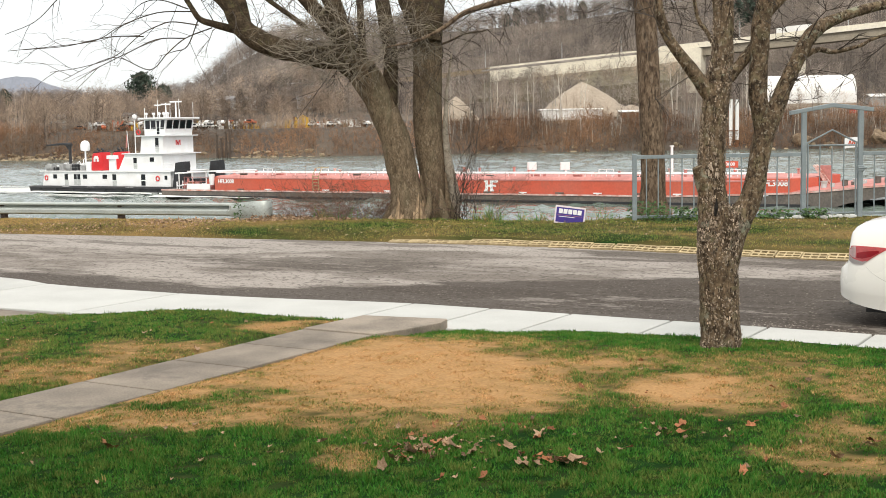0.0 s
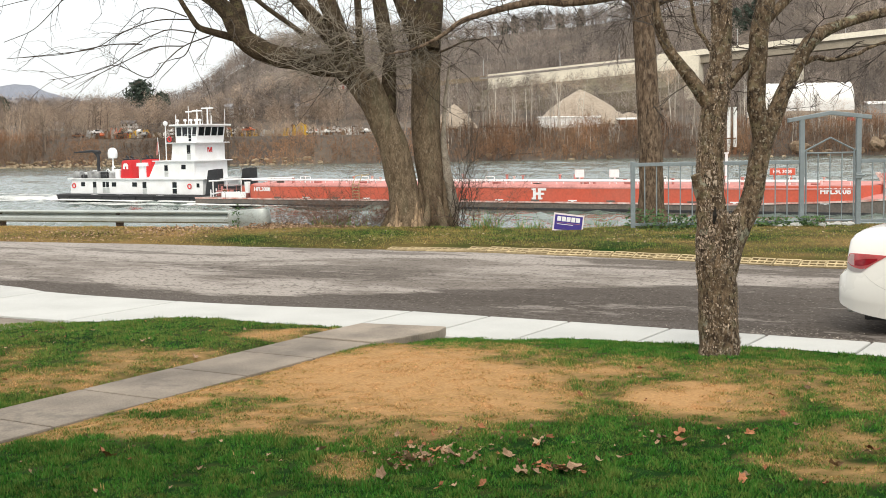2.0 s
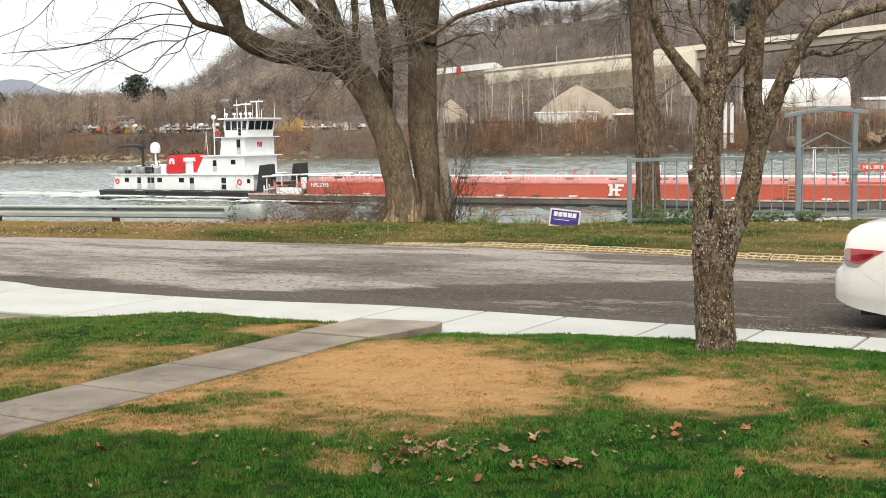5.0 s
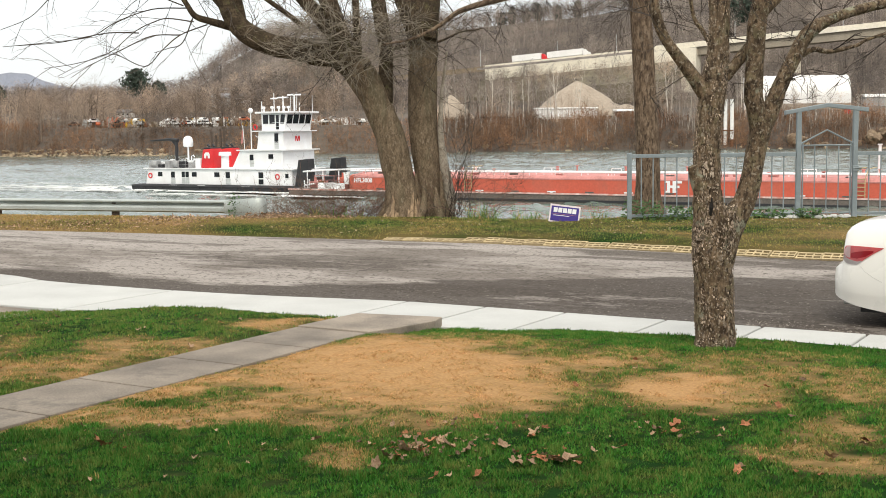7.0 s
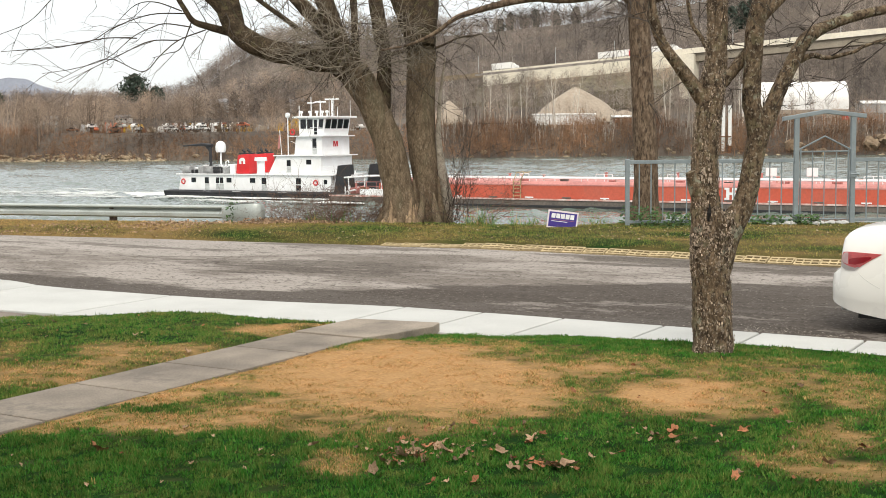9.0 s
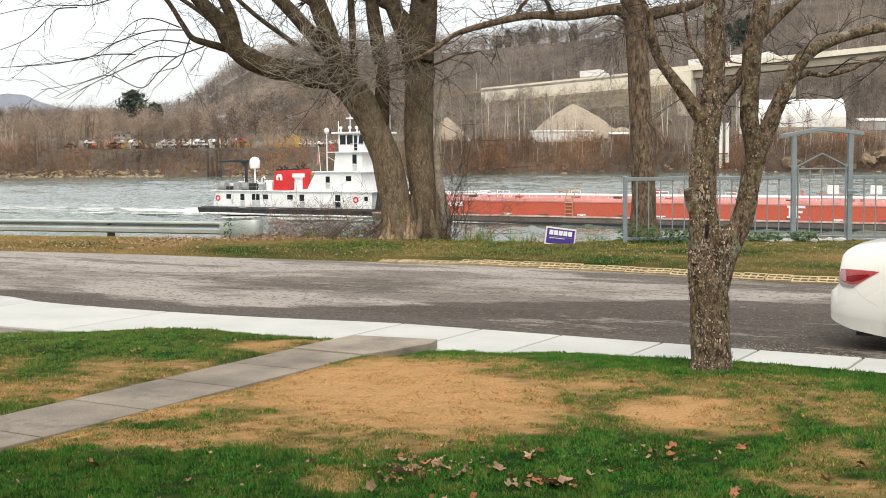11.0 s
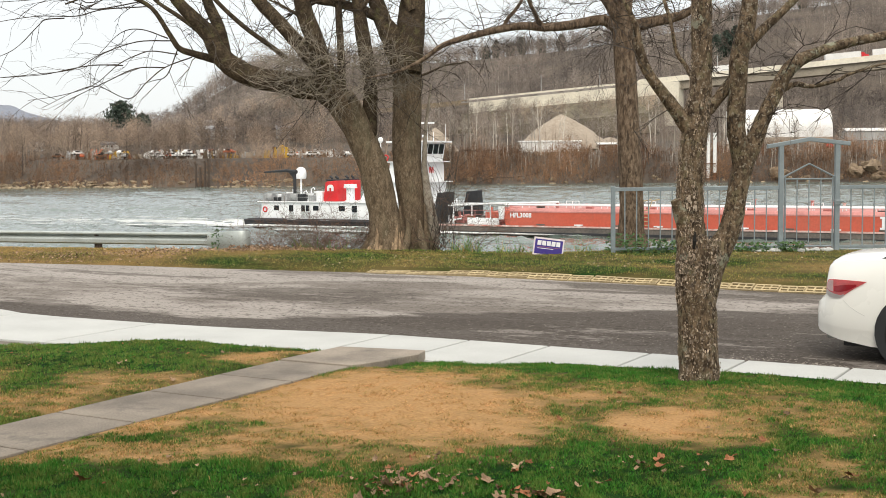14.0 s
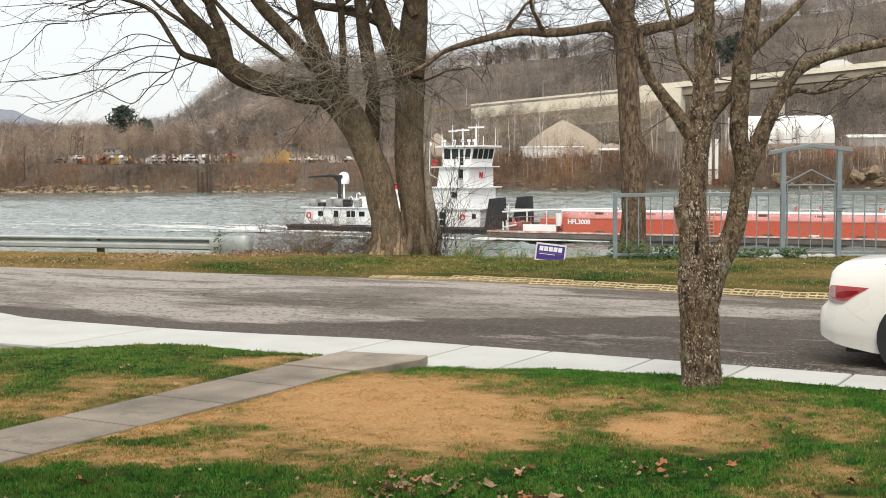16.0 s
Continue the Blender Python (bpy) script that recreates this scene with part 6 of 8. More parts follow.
def slivers(p0, p1, w0, w1):
    """Thin four-sided strokes from p0 to p1 as crossed triangles."""
    n = len(p0)
    d = p1 - p0
    side = np.cross(d, NPR.normal(size=(n, 3)))
    side /= np.linalg.norm(side, axis=1, keepdims=True) + 1e-9
    vs = np.concatenate([p0 - side * w0[:, None], p0 + side * w0[:, None], p1 + side * w1[:, None]], 1).reshape(-1, 3)
    return vs, np.arange(3 * n).reshape(-1, 3)


def woods(name, feet, heights, twigs, spread, material, label, lean=0.05, trunk=0.012, first=0.2, low=0.5, fine=0.035):
    """Bare trees: a trunk, boughs and twigs each, all in one mesh."""
    n = len(feet)
    top = feet + np.stack([NPR.normal(0, lean, n) * heights, NPR.normal(0, lean, n) * heights, heights], 1)
    parts = []
    parts.append(slivers(feet - [0, 0, 0.5], top, heights * trunk, heights * 0.001))
    parts.append(slivers(feet - [0, 0, 0.5], top, heights * trunk, heights * 0.001))
    t = first + (0.97 - first) * NPR.rand(n, twigs) ** 0.9
    b0 = feet[:, None] + (top - feet)[:, None] * t[..., None]
    az = NPR.rand(n, twigs) * 2 * np.pi
    ln = heights[:, None] * spread * (1.15 - t * 0.75) * NPR.uniform(0.5, 1.1, (n, twigs))
    el = NPR.uniform(low, 1.25, (n, twigs))
    d = np.stack([np.cos(az) * np.cos(el), np.sin(az) * np.cos(el), np.sin(el)], -1) * ln[..., None]
    b1 = b0 + d
    parts.append(slivers(b0.reshape(-1, 3), b1.reshape(-1, 3), (heights[:, None] * trunk * 0.45 * (1.1 - t)).ravel(), np.full(n * twigs, 0.012)))
    for _ in range(3):          # finer twigs on the boughs
        q = NPR.uniform(0.3, 1.0, (n, twigs, 1))
        c0 = b0 + d * q
        e = d * 0.42 + NPR.normal(0, 0.24, d.shape) * ln[..., None]
        e[..., 2] = np.abs(e[..., 2]) * 0.8
        parts.append(slivers(c0.reshape(-1, 3), (c0 + e).reshape(-1, 3), np.full(n * twigs, fine), np.full(n * twigs, 0.012)))
    patch = np.array([noise.noise(Vector((p[0] * 0.022, p[1] * 0.022, 4))) + 0.5 * noise.noise(Vector((p[0] * 0.06, p[1] * 0.06, 9))) for p in feet])
    tone = np.clip(0.5 + 0.85 * patch + NPR.normal(0, 0.20, n), 0, 1)
    tones = np.concatenate([np.repeat(tone, 3), np.repeat(tone, 3)] + [np.repeat(tone, twigs * 3)] * 4)
    vs, fs, k = [], [], 0
    for v, f_ in parts:
        vs.append(v)
        fs.append(f_ + k)
        k += len(v)
    ob = soup(name, np.concatenate(vs), np.concatenate(fs), material)
    at = ob.data.attributes.new("tone", "FLOAT", "POINT")
    at.data.foreach_set("value", tones.astype("f"))
    return tagged(ob, label, "trees", kind="stuff")


def spots(n, a0, a1, u0, u1, power=1.0):
    """Places on the far land: across from a0 to a1, u0 to u1 metres behind the waterline."""
    out = []
    for _ in range(n):
        u = u0 + (u1 - u0) * NPR.rand() ** power
        k = (402 + u) / 402
        a = NPR.uniform(a0, a1) * k
        d = shore(a) + u
        out.append(far(a, d, hill_z(a, d)))
    return np.array([tuple(p) for p in out])


def brush_height(p):
    """Tall on the slope, low where the yard shows above it."""
    a, d = Vector(p).dot(RIGHT), Vector(p).dot(AHEAD)
    u = d - shore(a)
    open_yard = sm(-148, -132, a) * (1 - sm(-16, -4, a))
    wild = 1 + 0.7 * noise.noise(Vector((a * 0.09, u * 0.05, 2))) + 0.4 * noise.noise(Vector((a * 0.3, u * 0.1, 5)))
    return NPR.uniform(1.6, 4.8) * wild * (1 - open_yard * (0.35 + 0.4 * sm(10, 16, u)))


f_ = spots(8200, -178, 168, -1.0, 24)
woods("bank_brush", f_, np.array([brush_height(p) for p in f_]), 12, 0.5, M["brush"], "dense brown bare brush on the far bank", 0.16, 0.016, 0.03, 0.25, 0.035)
f_ = spots(300, 0, 168, 5, 22)
woods("bank_saplings", f_, NPR.uniform(5, 10, len(f_)), 8, 0.22, M["birch"], "thin pale saplings on the far bank", 0.09, 0.010, 0.3, 0.5, 0.02)
f_ = np.concatenate([spots(70, -178, -15, 12, 60), spots(80, -15, 168, 14, 60), spots(60, -185, -112, 6, 60)])
woods("yard_trees", f_, np.concatenate([NPR.uniform(7, 13, 150), NPR.uniform(11, 18, 60)]), 46, 0.42, M["wood_far"], "bare trees along the far river yard", 0.07, 0.010, 0.2, 0.3, 0.024)
f_ = np.concatenate([spots(420, -178, -15, 17, 46), spots(60, -10, 168, 20, 60)])
woods("yard_shrubs", f_, NPR.uniform(2.0, 5.5, len(f_)), 40, 0.5, M["wood_far"], "bare shrubs between the yard's heaps", 0.12, 0.010, 0.05, 0.25, 0.022)
f_ = np.concatenate([spots(330, -275, -110, 72, 270), spots(380, -135, -15, 105, 280)])
woods("valley_trees", f_, NPR.uniform(7.0, 13, len(f_)), 130, 0.50, M["wood_far"], "bare brown trees filling the valley", 0.05, 0.006, 0.12, 0.0, 0.045)
f_ = spots(4200, -165, 150, 125, 520)
woods("hill_woods", f_, NPR.uniform(9, 16, len(f_)), 34, 0.42, M["wood_hill"], "bare grey-brown woods on the hillside", 0.06, 0.008, 0.15, 0.25, 0.055)
f_ = np.concatenate([spots(700, -165, -40, 380, 530), spots(1100, -40, 150, 430, 540)])
woods("ridge_woods", f_, NPR.uniform(8, 15, len(f_)), 34, 0.44, M["wood_hill"], "bare woods along the skyline", 0.06, 0.008, 0.12, 0.2, 0.055)
f_ = spots(150, -160, 150, 120, 480)
woods("pale_hill_trees", f_, NPR.uniform(9, 15, len(f_)), 16, 0.3, M["birch"], "scattered pale-trunked trees on the hillside", 0.05, 0.008, 0.3, 0.5, 0.03)
birch = [(2, 22), (9, 30), (14, 18), (17, 34), (24, 26), (37, 20), (40, 32), (46, 24), (66, 22), (69, 24), (72, 20), (78, 27), (-8, 30), (30, 36), (84, 20), (-24, 24), (92, 34), (100, 26), (104, 38)]
f_ = np.array([tuple(far(a, shore(a) + u, hill_z(a, shore(a) + u))) for a, u in birch for a, u in ((a, u), (a + 1.6, u + 3))])
woods("pale_trees", f_, NPR.uniform(14, 21, len(f_)), 24, 0.24, M["birch"], "slender pale-barked bare trees on the far bank", 0.06, 0.0150, 0.35, 0.7, 0.025)


def conifer(a, d, z, h, w, seed, lean=1.0):
    o = tagged(thing("evergreen_tree", far(a, d, z)), "dark round-topped evergreen above the bare woods", "tree", "evergreens")
    b = B()
    tube(b, [(0, 0, -4), (0, 0, h * 0.8)], [0.5, 0.15], 6)
    part("trunk", b, M["bark_big"], o)
    r = np.random.RandomState(seed)
    n = 2600
    t = r.rand(n)
    q = r.normal(size=(n, 3))
    q /= np.linalg.norm(q, axis=1, keepdims=True)
    rad = w * np.sqrt(np.clip(1 - (2 * t - 1) ** 2, 0.05, 1)) * r.uniform(0.45, 1.0, n)
    lob = 1 + 0.25 * np.sin(np.arctan2(q[:, 1], q[:, 0]) * 3 + t * 5)
    c = np.stack([q[:, 0] * rad * lob, q[:, 1] * rad * lob, t * h], 1)
    e = r.normal(size=(n, 3, 3)) * 0.55
    me = soup("crown", (c[:, None] + e).reshape(-1, 3), np.arange(3 * n).reshape(-1, 3), M["conifer"])
    me.parent = o


conifer(-144, 600, 19, 13, 7.5, 1)
conifer(-135, 606, 19, 7, 3.6, 2)
conifer(-212, 605, 14, 11, 3.0, 3)
for a, d, s in ((165, 700, 5), (172, 706, 6), (179, 712, 8)):
    conifer(a, d, hill_z(a, d) - 1, 15, 3.6, s)
for i, a in enumerate((44, 52, 61, 69, 84, 96, 139, 147, 204, 213, 222, 262)):
    d = 868 + 9 * math.sin(i * 2.1)
    conifer(a, d, hill_z(a, d) - 1, 9 + 4 * math.sin(i * 1.7) ** 2, 3.0, 20 + i)


def sand_mound(a, d, z, w, h, seed):
    r = random.Random(seed)
    vs, fs, n, m_ = [], [], 40, 12
    for i in range(m_ + 1):
        q = i / m_
        for k in range(n):
            t = math.tau * k / n
            rr = w * q * (1 + 0.07 * math.sin(3 * t + seed) + 0.04 * r.uniform(-1, 1))
            zz = h * (1 - (0.07 + 0.93 * q ** 1.25 if q > 0.05 else 0.06 + q)) + 0.5 * math.sin(5 * t + 2 * seed) * q * (1 - q)
            vs.append((rr * math.cos(t) * 1.1, rr * math.sin(t) * 0.8, zz))
    for i in range(m_):
        for k in range(n):
            j = (k + 1) % n
            fs.append((i * n + k, (i + 1) * n + k, (i + 1) * n + j, i * n + j))
    ob = new("sand_mound", fill_mesh("sand_mound", vs, fs, M["sand"], True))
    ob.matrix_world = Matrix.Translation(far(a, d, z))
    tagged(ob, "tall cone of pale sand in the river yard", "sand pile", "sand piles")


sand_mound(56, 505, 6.5, 19.5, 15.2, 1)
sand_mound(5, 500, 3.0, 11.5, 13.6, 2)
sand_mound(78, 520, 7.0, 10, 5.0, 3)


def shed(name, a, d, z, w, dep, h, roof, wall_m, roof_m, label, rz=31.0, n_win=0):
    o = tagged(thing(name, far(a, d, z), rz), label, "building")
    b = B()
    box(b, -w / 2, w / 2, -dep / 2, dep / 2, -2, h)
    part("wall", b, wall_m, o)
    b = B()
    prism(b, [(-dep / 2 - 0.4, h), (0, h + roof), (dep / 2 + 0.4, h), (dep / 2 + 0.4, h - 0.25), (0, h + roof - 0.25), (-dep / 2 - 0.4, h - 0.25)], "x", -w / 2 - 0.4, w / 2 + 0.4)
    part("roof", b, roof_m, o)
    for i in range(n_win):
        x = -w / 2 + w * (i + 0.5) / n_win
        b = B()
        box(b, x - 0.35, x + 0.35, -dep / 2 - 0.06, -dep / 2 + 0.02, h * 0.45, h * 0.45 + 0.8)
        part("window", b, M["glass"], o)
    return o


shed("yard_shed", 49.7, 488, 4.0, 24, 5, 5.6, 0.3, M["white_far"], M["white_far"], "low white shed in front of the sand pile")
shed("yard_shed", 76, 492, 5.0, 14, 7, 3.4, 0.6, M["rust"], M["white_far"], "open shed with a white roof")
grey = mat("grey_siding", (0.45, 0.45, 0.44), 0.7, scale=0.3, vary=0.2, fine=3)
slate = mat("grey_roofing", (0.26, 0.26, 0.27), 0.8, scale=0.4, vary=0.25, fine=4)
for a, d, z, w, h, r_, m_, lab in ((-109, 640, 21, 6, 2.2, 1.2, "grey", "white house on the wooded hillside"), (-97, 560, 15, 7, 2.6, 1.6, "grey", "grey house in the bare woods"), (-88, 566, 15, 6, 2.4, 1.5, "white_far", "white house in the bare woods"),
                                   (-82, 760, 33.5, 17, 2.6, 0.8, "white_far", "long white building on the slope"), (-68, 764, 35, 22, 3.0, 0.8, "white_far", "long white building on the slope"), (-140, 560, 9, 6, 2.2, 1.5, "white_far", "small white house in the valley"),
                                   (-62, 556, 15, 6, 2.4, 1.4, "grey", "grey house above the yard"), (118, 850, 88, 9, 3, 1.8, "white_far", "white house near the wooded ridge"), (-168, 545, 8.5, 6, 2.2, 1.5, "grey", "grey house in the valley")):
    shed("house", a, d, z, w, 6, h, r_, grey if m_ == "grey" else M[m_], slate, lab, 31 + 8 * math.sin(a), 3)


def hoop_building():
    o = tagged(thing("hoop_building", far(146, 500, 6.0), 27), "long white hoop-roofed storage building", "building")
    pts = [(8.5, -2), (8.5, 7)] + [(8.5 * math.cos(t), 7 + 8.6 * math.sin(t)) for t in np.linspace(0.15, math.pi - 0.15, 14)] + [(-8.5, 7), (-8.5, -2)]
    part("cover", prism(B(), pts, "x", -19.5, 16.6), M["white_far"], o, smooth=30)
    for i in range(9):
        b = B()
        q = [(-19.3 + i * 4.47, y * 1.006, z * 1.004 + 0.02) for y, z in pts[1:-1]]
        tube(b, q, 0.14, 5)
        part("rib", b, M["white_far"], o)
    b = B()
    box(b, -19.6, 16.7, -8.7, -8.4, 0, 4.4)
    part("base_wall", b, M["sand"], o, "stained concrete base wall")
    b = B()
    box(b, -24.0, -22.6, -3, -1.5, -2, 15)
    part("silo", b, M["white_far"], o, "narrow white tower")


hoop_building()
shed("long_shed", 196, 520, 9.0, 40, 10, 4.2, 1.2, grey, M["white_far"], "long pale shed behind the hoop building", 31)


# the highway on its wall and viaduct
def road_at(a):
    return 640 - 0.43 * (a - 15), 33.0 + 0.0735 * (a - 15)


def sweep(bm, prof, path):
    """A closed outline of (offset, height) carried along points."""
    rings = []
    for i, p in enumerate(path):
        d = Vector(path[min(i + 1, len(path) - 1)]) - Vector(path[max(i - 1, 0)])
        d.z = 0
        s = Vector((-d.y, d.x, 0)).normalized()
        rings.append([bm.verts.new(Vector(p) + s * o + Vector((0, 0, z))) for o, z in prof])
    n = len(prof)
    for r0, r1 in zip(rings, rings[1:]):
        for k in range(n):
            bm.faces.new((r0[k], r0[(k + 1) % n], r1[(k + 1) % n], r1[k]))
    bm.faces.new(rings[0])
    bm.faces.new(rings[-1][::-1])
    bmesh.ops.recalc_face_normals(bm, faces=bm.faces[:])
    return bm


def highway():
    o = tagged(thing("viaduct"), "cream concrete highway viaduct with a tall retaining wall", "bridge", kind="structure")

    def line(a0, a1, n=12):
        return [far(a, *road_at(a)) for a in np.linspace(a0, a1, n)]
    part("retaining_wall", sweep(B(), [(-0.5, -16), (0.5, -16), (0.5, 0.3), (-0.5, 0.3)], line(24, 112)), M["wall_cream"], o, "cream concrete retaining wall")
    part("embankment", sweep(B(), [(-0.52, -7.2), (-9, -9.0), (-34, -17), (-34, -26), (-0.52, -26)], line(-10, 116, 20)), mat("dry_grass_bank", (0.20, 0.175, 0.115), 0.95, scale=0.15, vary=0.35, fine=1.5, tint=(0.12, 0.10, 0.07)), o, "dry grass embankment")
    part("low_wall", sweep(B(), [(-0.4, -2.6), (0.4, -2.6), (0.4, -0.2), (-0.4, -0.2)], line(-110, 24, 20)), M["riprap"], o, "low weathered wall along the highway")
    part("parapet", sweep(B(), [(-0.7, -1.6), (-0.4, -1.6), (-0.4, 0.9), (-0.7, 0.9)], line(104, 420, 24)), M["wall_cream"], o, "cream parapet")
    part("parapet", sweep(B(), [(11.4, -1.6), (11.7, -1.6), (11.7, 0.9), (11.4, 0.9)], line(20, 420, 30)), M["wall_cream"], o)
    part("deck", sweep(B(), [(-0.6, -1.7), (11.7, -1.7), (11.7, -0.6), (-0.6, -0.6)], line(20, 420, 40)), M["asphalt"], o, "road deck")
    girder = mat("weathered_girder", (0.34, 0.30, 0.235), 0.8, scale=0.2, vary=0.25, fine=2)
    part("girder", sweep(B(), [(0.6, -5.4), (1.1, -5.4), (1.1, -1.7), (0.6, -1.7)], line(112, 420, 24)), girder, o, "deep tan girder")
    part("girder", sweep(B(), [(9.6, -5.4), (10.1, -5.4), (10.1, -1.7), (9.6, -1.7)], line(112, 420, 24)), girder, o)
    for a in (120, 166, 212, 258, 304):
        d, z = road_at(a)
        b = B()
        p = far(a, d + 5, 0)
        box(b, p.x - 1.1, p.x + 1.1, p.y - 3, p.y + 3, hill_z(a, d + 5) - 6, z - 5.4)
        part("pier", b, M["wall_cream"], o, "concrete pier")
    b = B()
    p = far(119, road_at(119)[0] + 2, 0)
    box(b, p.x - 6, p.x + 5, p.y - 3, p.y + 4, 18, road_at(119)[1] - 1.7)
    part("abutment", b, M["wall_cream"], o, "cream abutment")
    for a in (22, 60, 88, 141, 152, 186):
        d, z = road_at(a)
        b = B()
        p = far(a, d + 10, z)
        tube(b, [(p.x, p.y, z - 1), (p.x, p.y, z + 9)], [0.16, 0.1], 6)
        part("lamp_pole", b, M["steel"], o)


highway()


def truck(a_front, t_front, cab_m, length, label, lane=4.0, speed=22.5):
    """A truck that passes a_front at t_front seconds; its front is at its own x = 0."""
    o = tagged(thing("highway_truck"), label, "truck", "trucks on the viaduct")
    b = B()
    box(b, -length, -3.6, -1.3, 1.3, 1.1, 4.1, 0.08)
    part("trailer", b, M["white_far"], o, "white box trailer")
    b = B()
    prism(b, [(-3.3, 0.6), (-3.3, 3.4), (-2.2, 3.5), (-1.5, 2.5), (-0.1, 2.0), (0, 0.6)], "y", -1.2, 1.2, 0.08)
    part("cab", b, cab_m, o)
    for x in (-0.9, -3.9, -length + 1.2, -length + 2.6):
        for y in (-1.1, 1.1):
            b = B()
            tube(b, [(x, y - 0.15, 0.5), (x, y + 0.15, 0.5)], 0.5, 12)
            part("wheel", b, M["black"], o)
    return o, a_front, t_front, lane, speed


TRUCKS = [truck(200.9, 14.0, M["stack"], 19, "white semi-trailer with a red cab on the viaduct", speed=21.0), truck(222.4, 14.0, M["white_far"], 22, "plain white semi-trailer truck on the viaduct", speed=21.25),
          truck(182.5, 15.5, M["white_far"], 14, "white box truck on the viaduct", speed=21.9), truck(172.2, 0.0, M["white_far"], 20, "long white truck on the viaduct", speed=22.5)]


def bank_foot(n, a0, a1):
    """Places on the grass bank under the highway wall."""
    out = []
    for _ in range(n):
        a, off = NPR.uniform(a0, a1), NPR.uniform(11, 36)
        d, z = road_at(a)
        out.append(tuple(far(a, d - off, z - 7.5 - 0.29 * off)))
    return np.array(out)


f_ = bank_foot(240, -10, 114)
woods("bank_trees", f_, NPR.uniform(5, 9.5, len(f_)), 34, 0.42, M["wood_far"], "bare trees and scrub below the highway wall", 0.06, 0.008, 0.1, 0.2, 0.04)
f_ = bank_foot(36, 5, 114)
woods("pale_bank_trees", f_, NPR.uniform(9, 14, len(f_)), 20, 0.3, M["birch"], "pale bare trees standing before the highway wall", 0.06, 0.009, 0.25, 0.5, 0.03)


f_ = np.array([tuple(far(a, d, hill_z(a, d))) for a, d in ((118, 474), (127, 476), (131, 472), (136, 478), (142, 474), (160, 480), (110, 470))])
woods("shed_trees", f_, NPR.uniform(7, 12, len(f_)), 40, 0.34, M["wood_hill"], "thin bare trees before the hoop building", 0.05, 0.009, 0.2, 0.4, 0.05)


# things on the bank and in the yard
def piles():
    o = tagged(thing("mooring_dolphin", far(92, 396, WATER)), "pair of tall white mooring piles with rusty feet", "mooring pile")
    for dx, h, z in ((-1.05, 15.9, 1.4), (1.05, 15.8, 3.2)):
        b = B()
        tube(b, [(dx, 0, z), (dx, 0, h)], 0.58, 12)
        part("pile", b, M["white_far"], o)
        b = B()
        tube(b, [(dx, 0, -3), (dx, 0, z)], 0.60, 12)
        part("pile_foot", b, M["rust"], o, "rusty pile foot")
    for z in (6.0, 1.0):
        b = B()
        box(b, -3.2, 1.6, -0.75, -0.55, z - 0.16, z + 0.16)
        part("brace", b, M["rust"], o, "rusty cross brace")
    o = tagged(thing("timber_dolphin", far(-71, 404, WATER)), "cluster of dark old timber mooring piles", "mooring pile")
    for dx, h, m_ in ((-2.4, 7.5, "timber"), (-1.0, 6.5, "timber"), (0.4, 8.5, "timber"), (1.6, 9, "timber")):
        b = B()
        tube(b, [(dx, 0.4 * dx, -3), (dx, 0.4 * dx, h)], [0.42, 0.34], 8)
        part("pile", b, M[m_], o)


piles()


def digger(a, d, z, s, m_, rz, label):
    o = tagged(thing("excavator", far(a, d, z), rz), label, "excavator", "yard machines")
    for y in (-1.2, 1.2):
        b = B()
        box(b, -2 * s, 2 * s, (y - 0.35) * s, (y + 0.35) * s, 0, 0.9 * s, 0.3 * s)
        part("track", b, M["black"], o)
    b = B()
    box(b, -2.2 * s, 1.4 * s, -1.4 * s, 1.4 * s, 0.9 * s, 2.2 * s, 0.15 * s)
    part("body", b, m_, o)
    b = B()
    box(b, 0.0, 1.5 * s, -1.3 * s, 0.0, 2.1 * s, 3.2 * s, 0.1 * s)
    part("cab", b, M["glass"], o)
    b = B()
    tube(b, [(1.2 * s, 0.4, 1.8 * s), (3.4 * s, 0.4, 3.6 * s), (5.4 * s, 0.4, 2.6 * s)], [0.4 * s, 0.36 * s, 0.25 * s], 8)
    part("boom", b, m_, o)
    b = B()
    tube(b, [(5.3 * s, 0.4, 2.7 * s), (5.0 * s, 0.4, 0.8 * s)], [0.28 * s, 0.4 * s], 8)
    part("arm", b, m_, o)


digger(-54, 446, 4.4, 1.1, M["yellow"], 40, "yellow excavator parked in the yard")
digger(-114, 444, 4.2, 0.75, M["orange"], 20, "orange-red excavator behind the brush")
digger(-48, 452, 4.4, 0.8, M["yellow"], -120, "yellow loader parked in the yard")
digger(121, 470, 5.0, 0.9, M["yellow"], 60, "small yellow machine beside the hoop building")


def old_car(a, d, z, m_, rz, label):
    o = tagged(thing("yard_car", far(a, d, z), rz), label, "car", "vehicles in the yard")
    b = B()
    prism(b, [(-2.2, 0.35), (-2.25, 0.95), (-1.3, 1.05), (-0.9, 1.55), (0.6, 1.55), (1.2, 1.0), (2.2, 0.85), (2.2, 0.35)], "y", -0.85, 0.85, 0.12)
    part("body", b, m_, o)
    b = B()
    prism(b, [(-1.2, 1.06), (-0.85, 1.48), (0.55, 1.48), (1.05, 1.04)], "y", -0.87, 0.87)
    part("window", b, M["glass"], o)
    for x in (-1.4, 1.4):
        for y in (-0.8, 0.8):
            b = B()
            tube(b, [(x, y - 0.1, 0.32), (x, y + 0.1, 0.32)], 0.32, 10)
            part("wheel", b, M["black"], o)


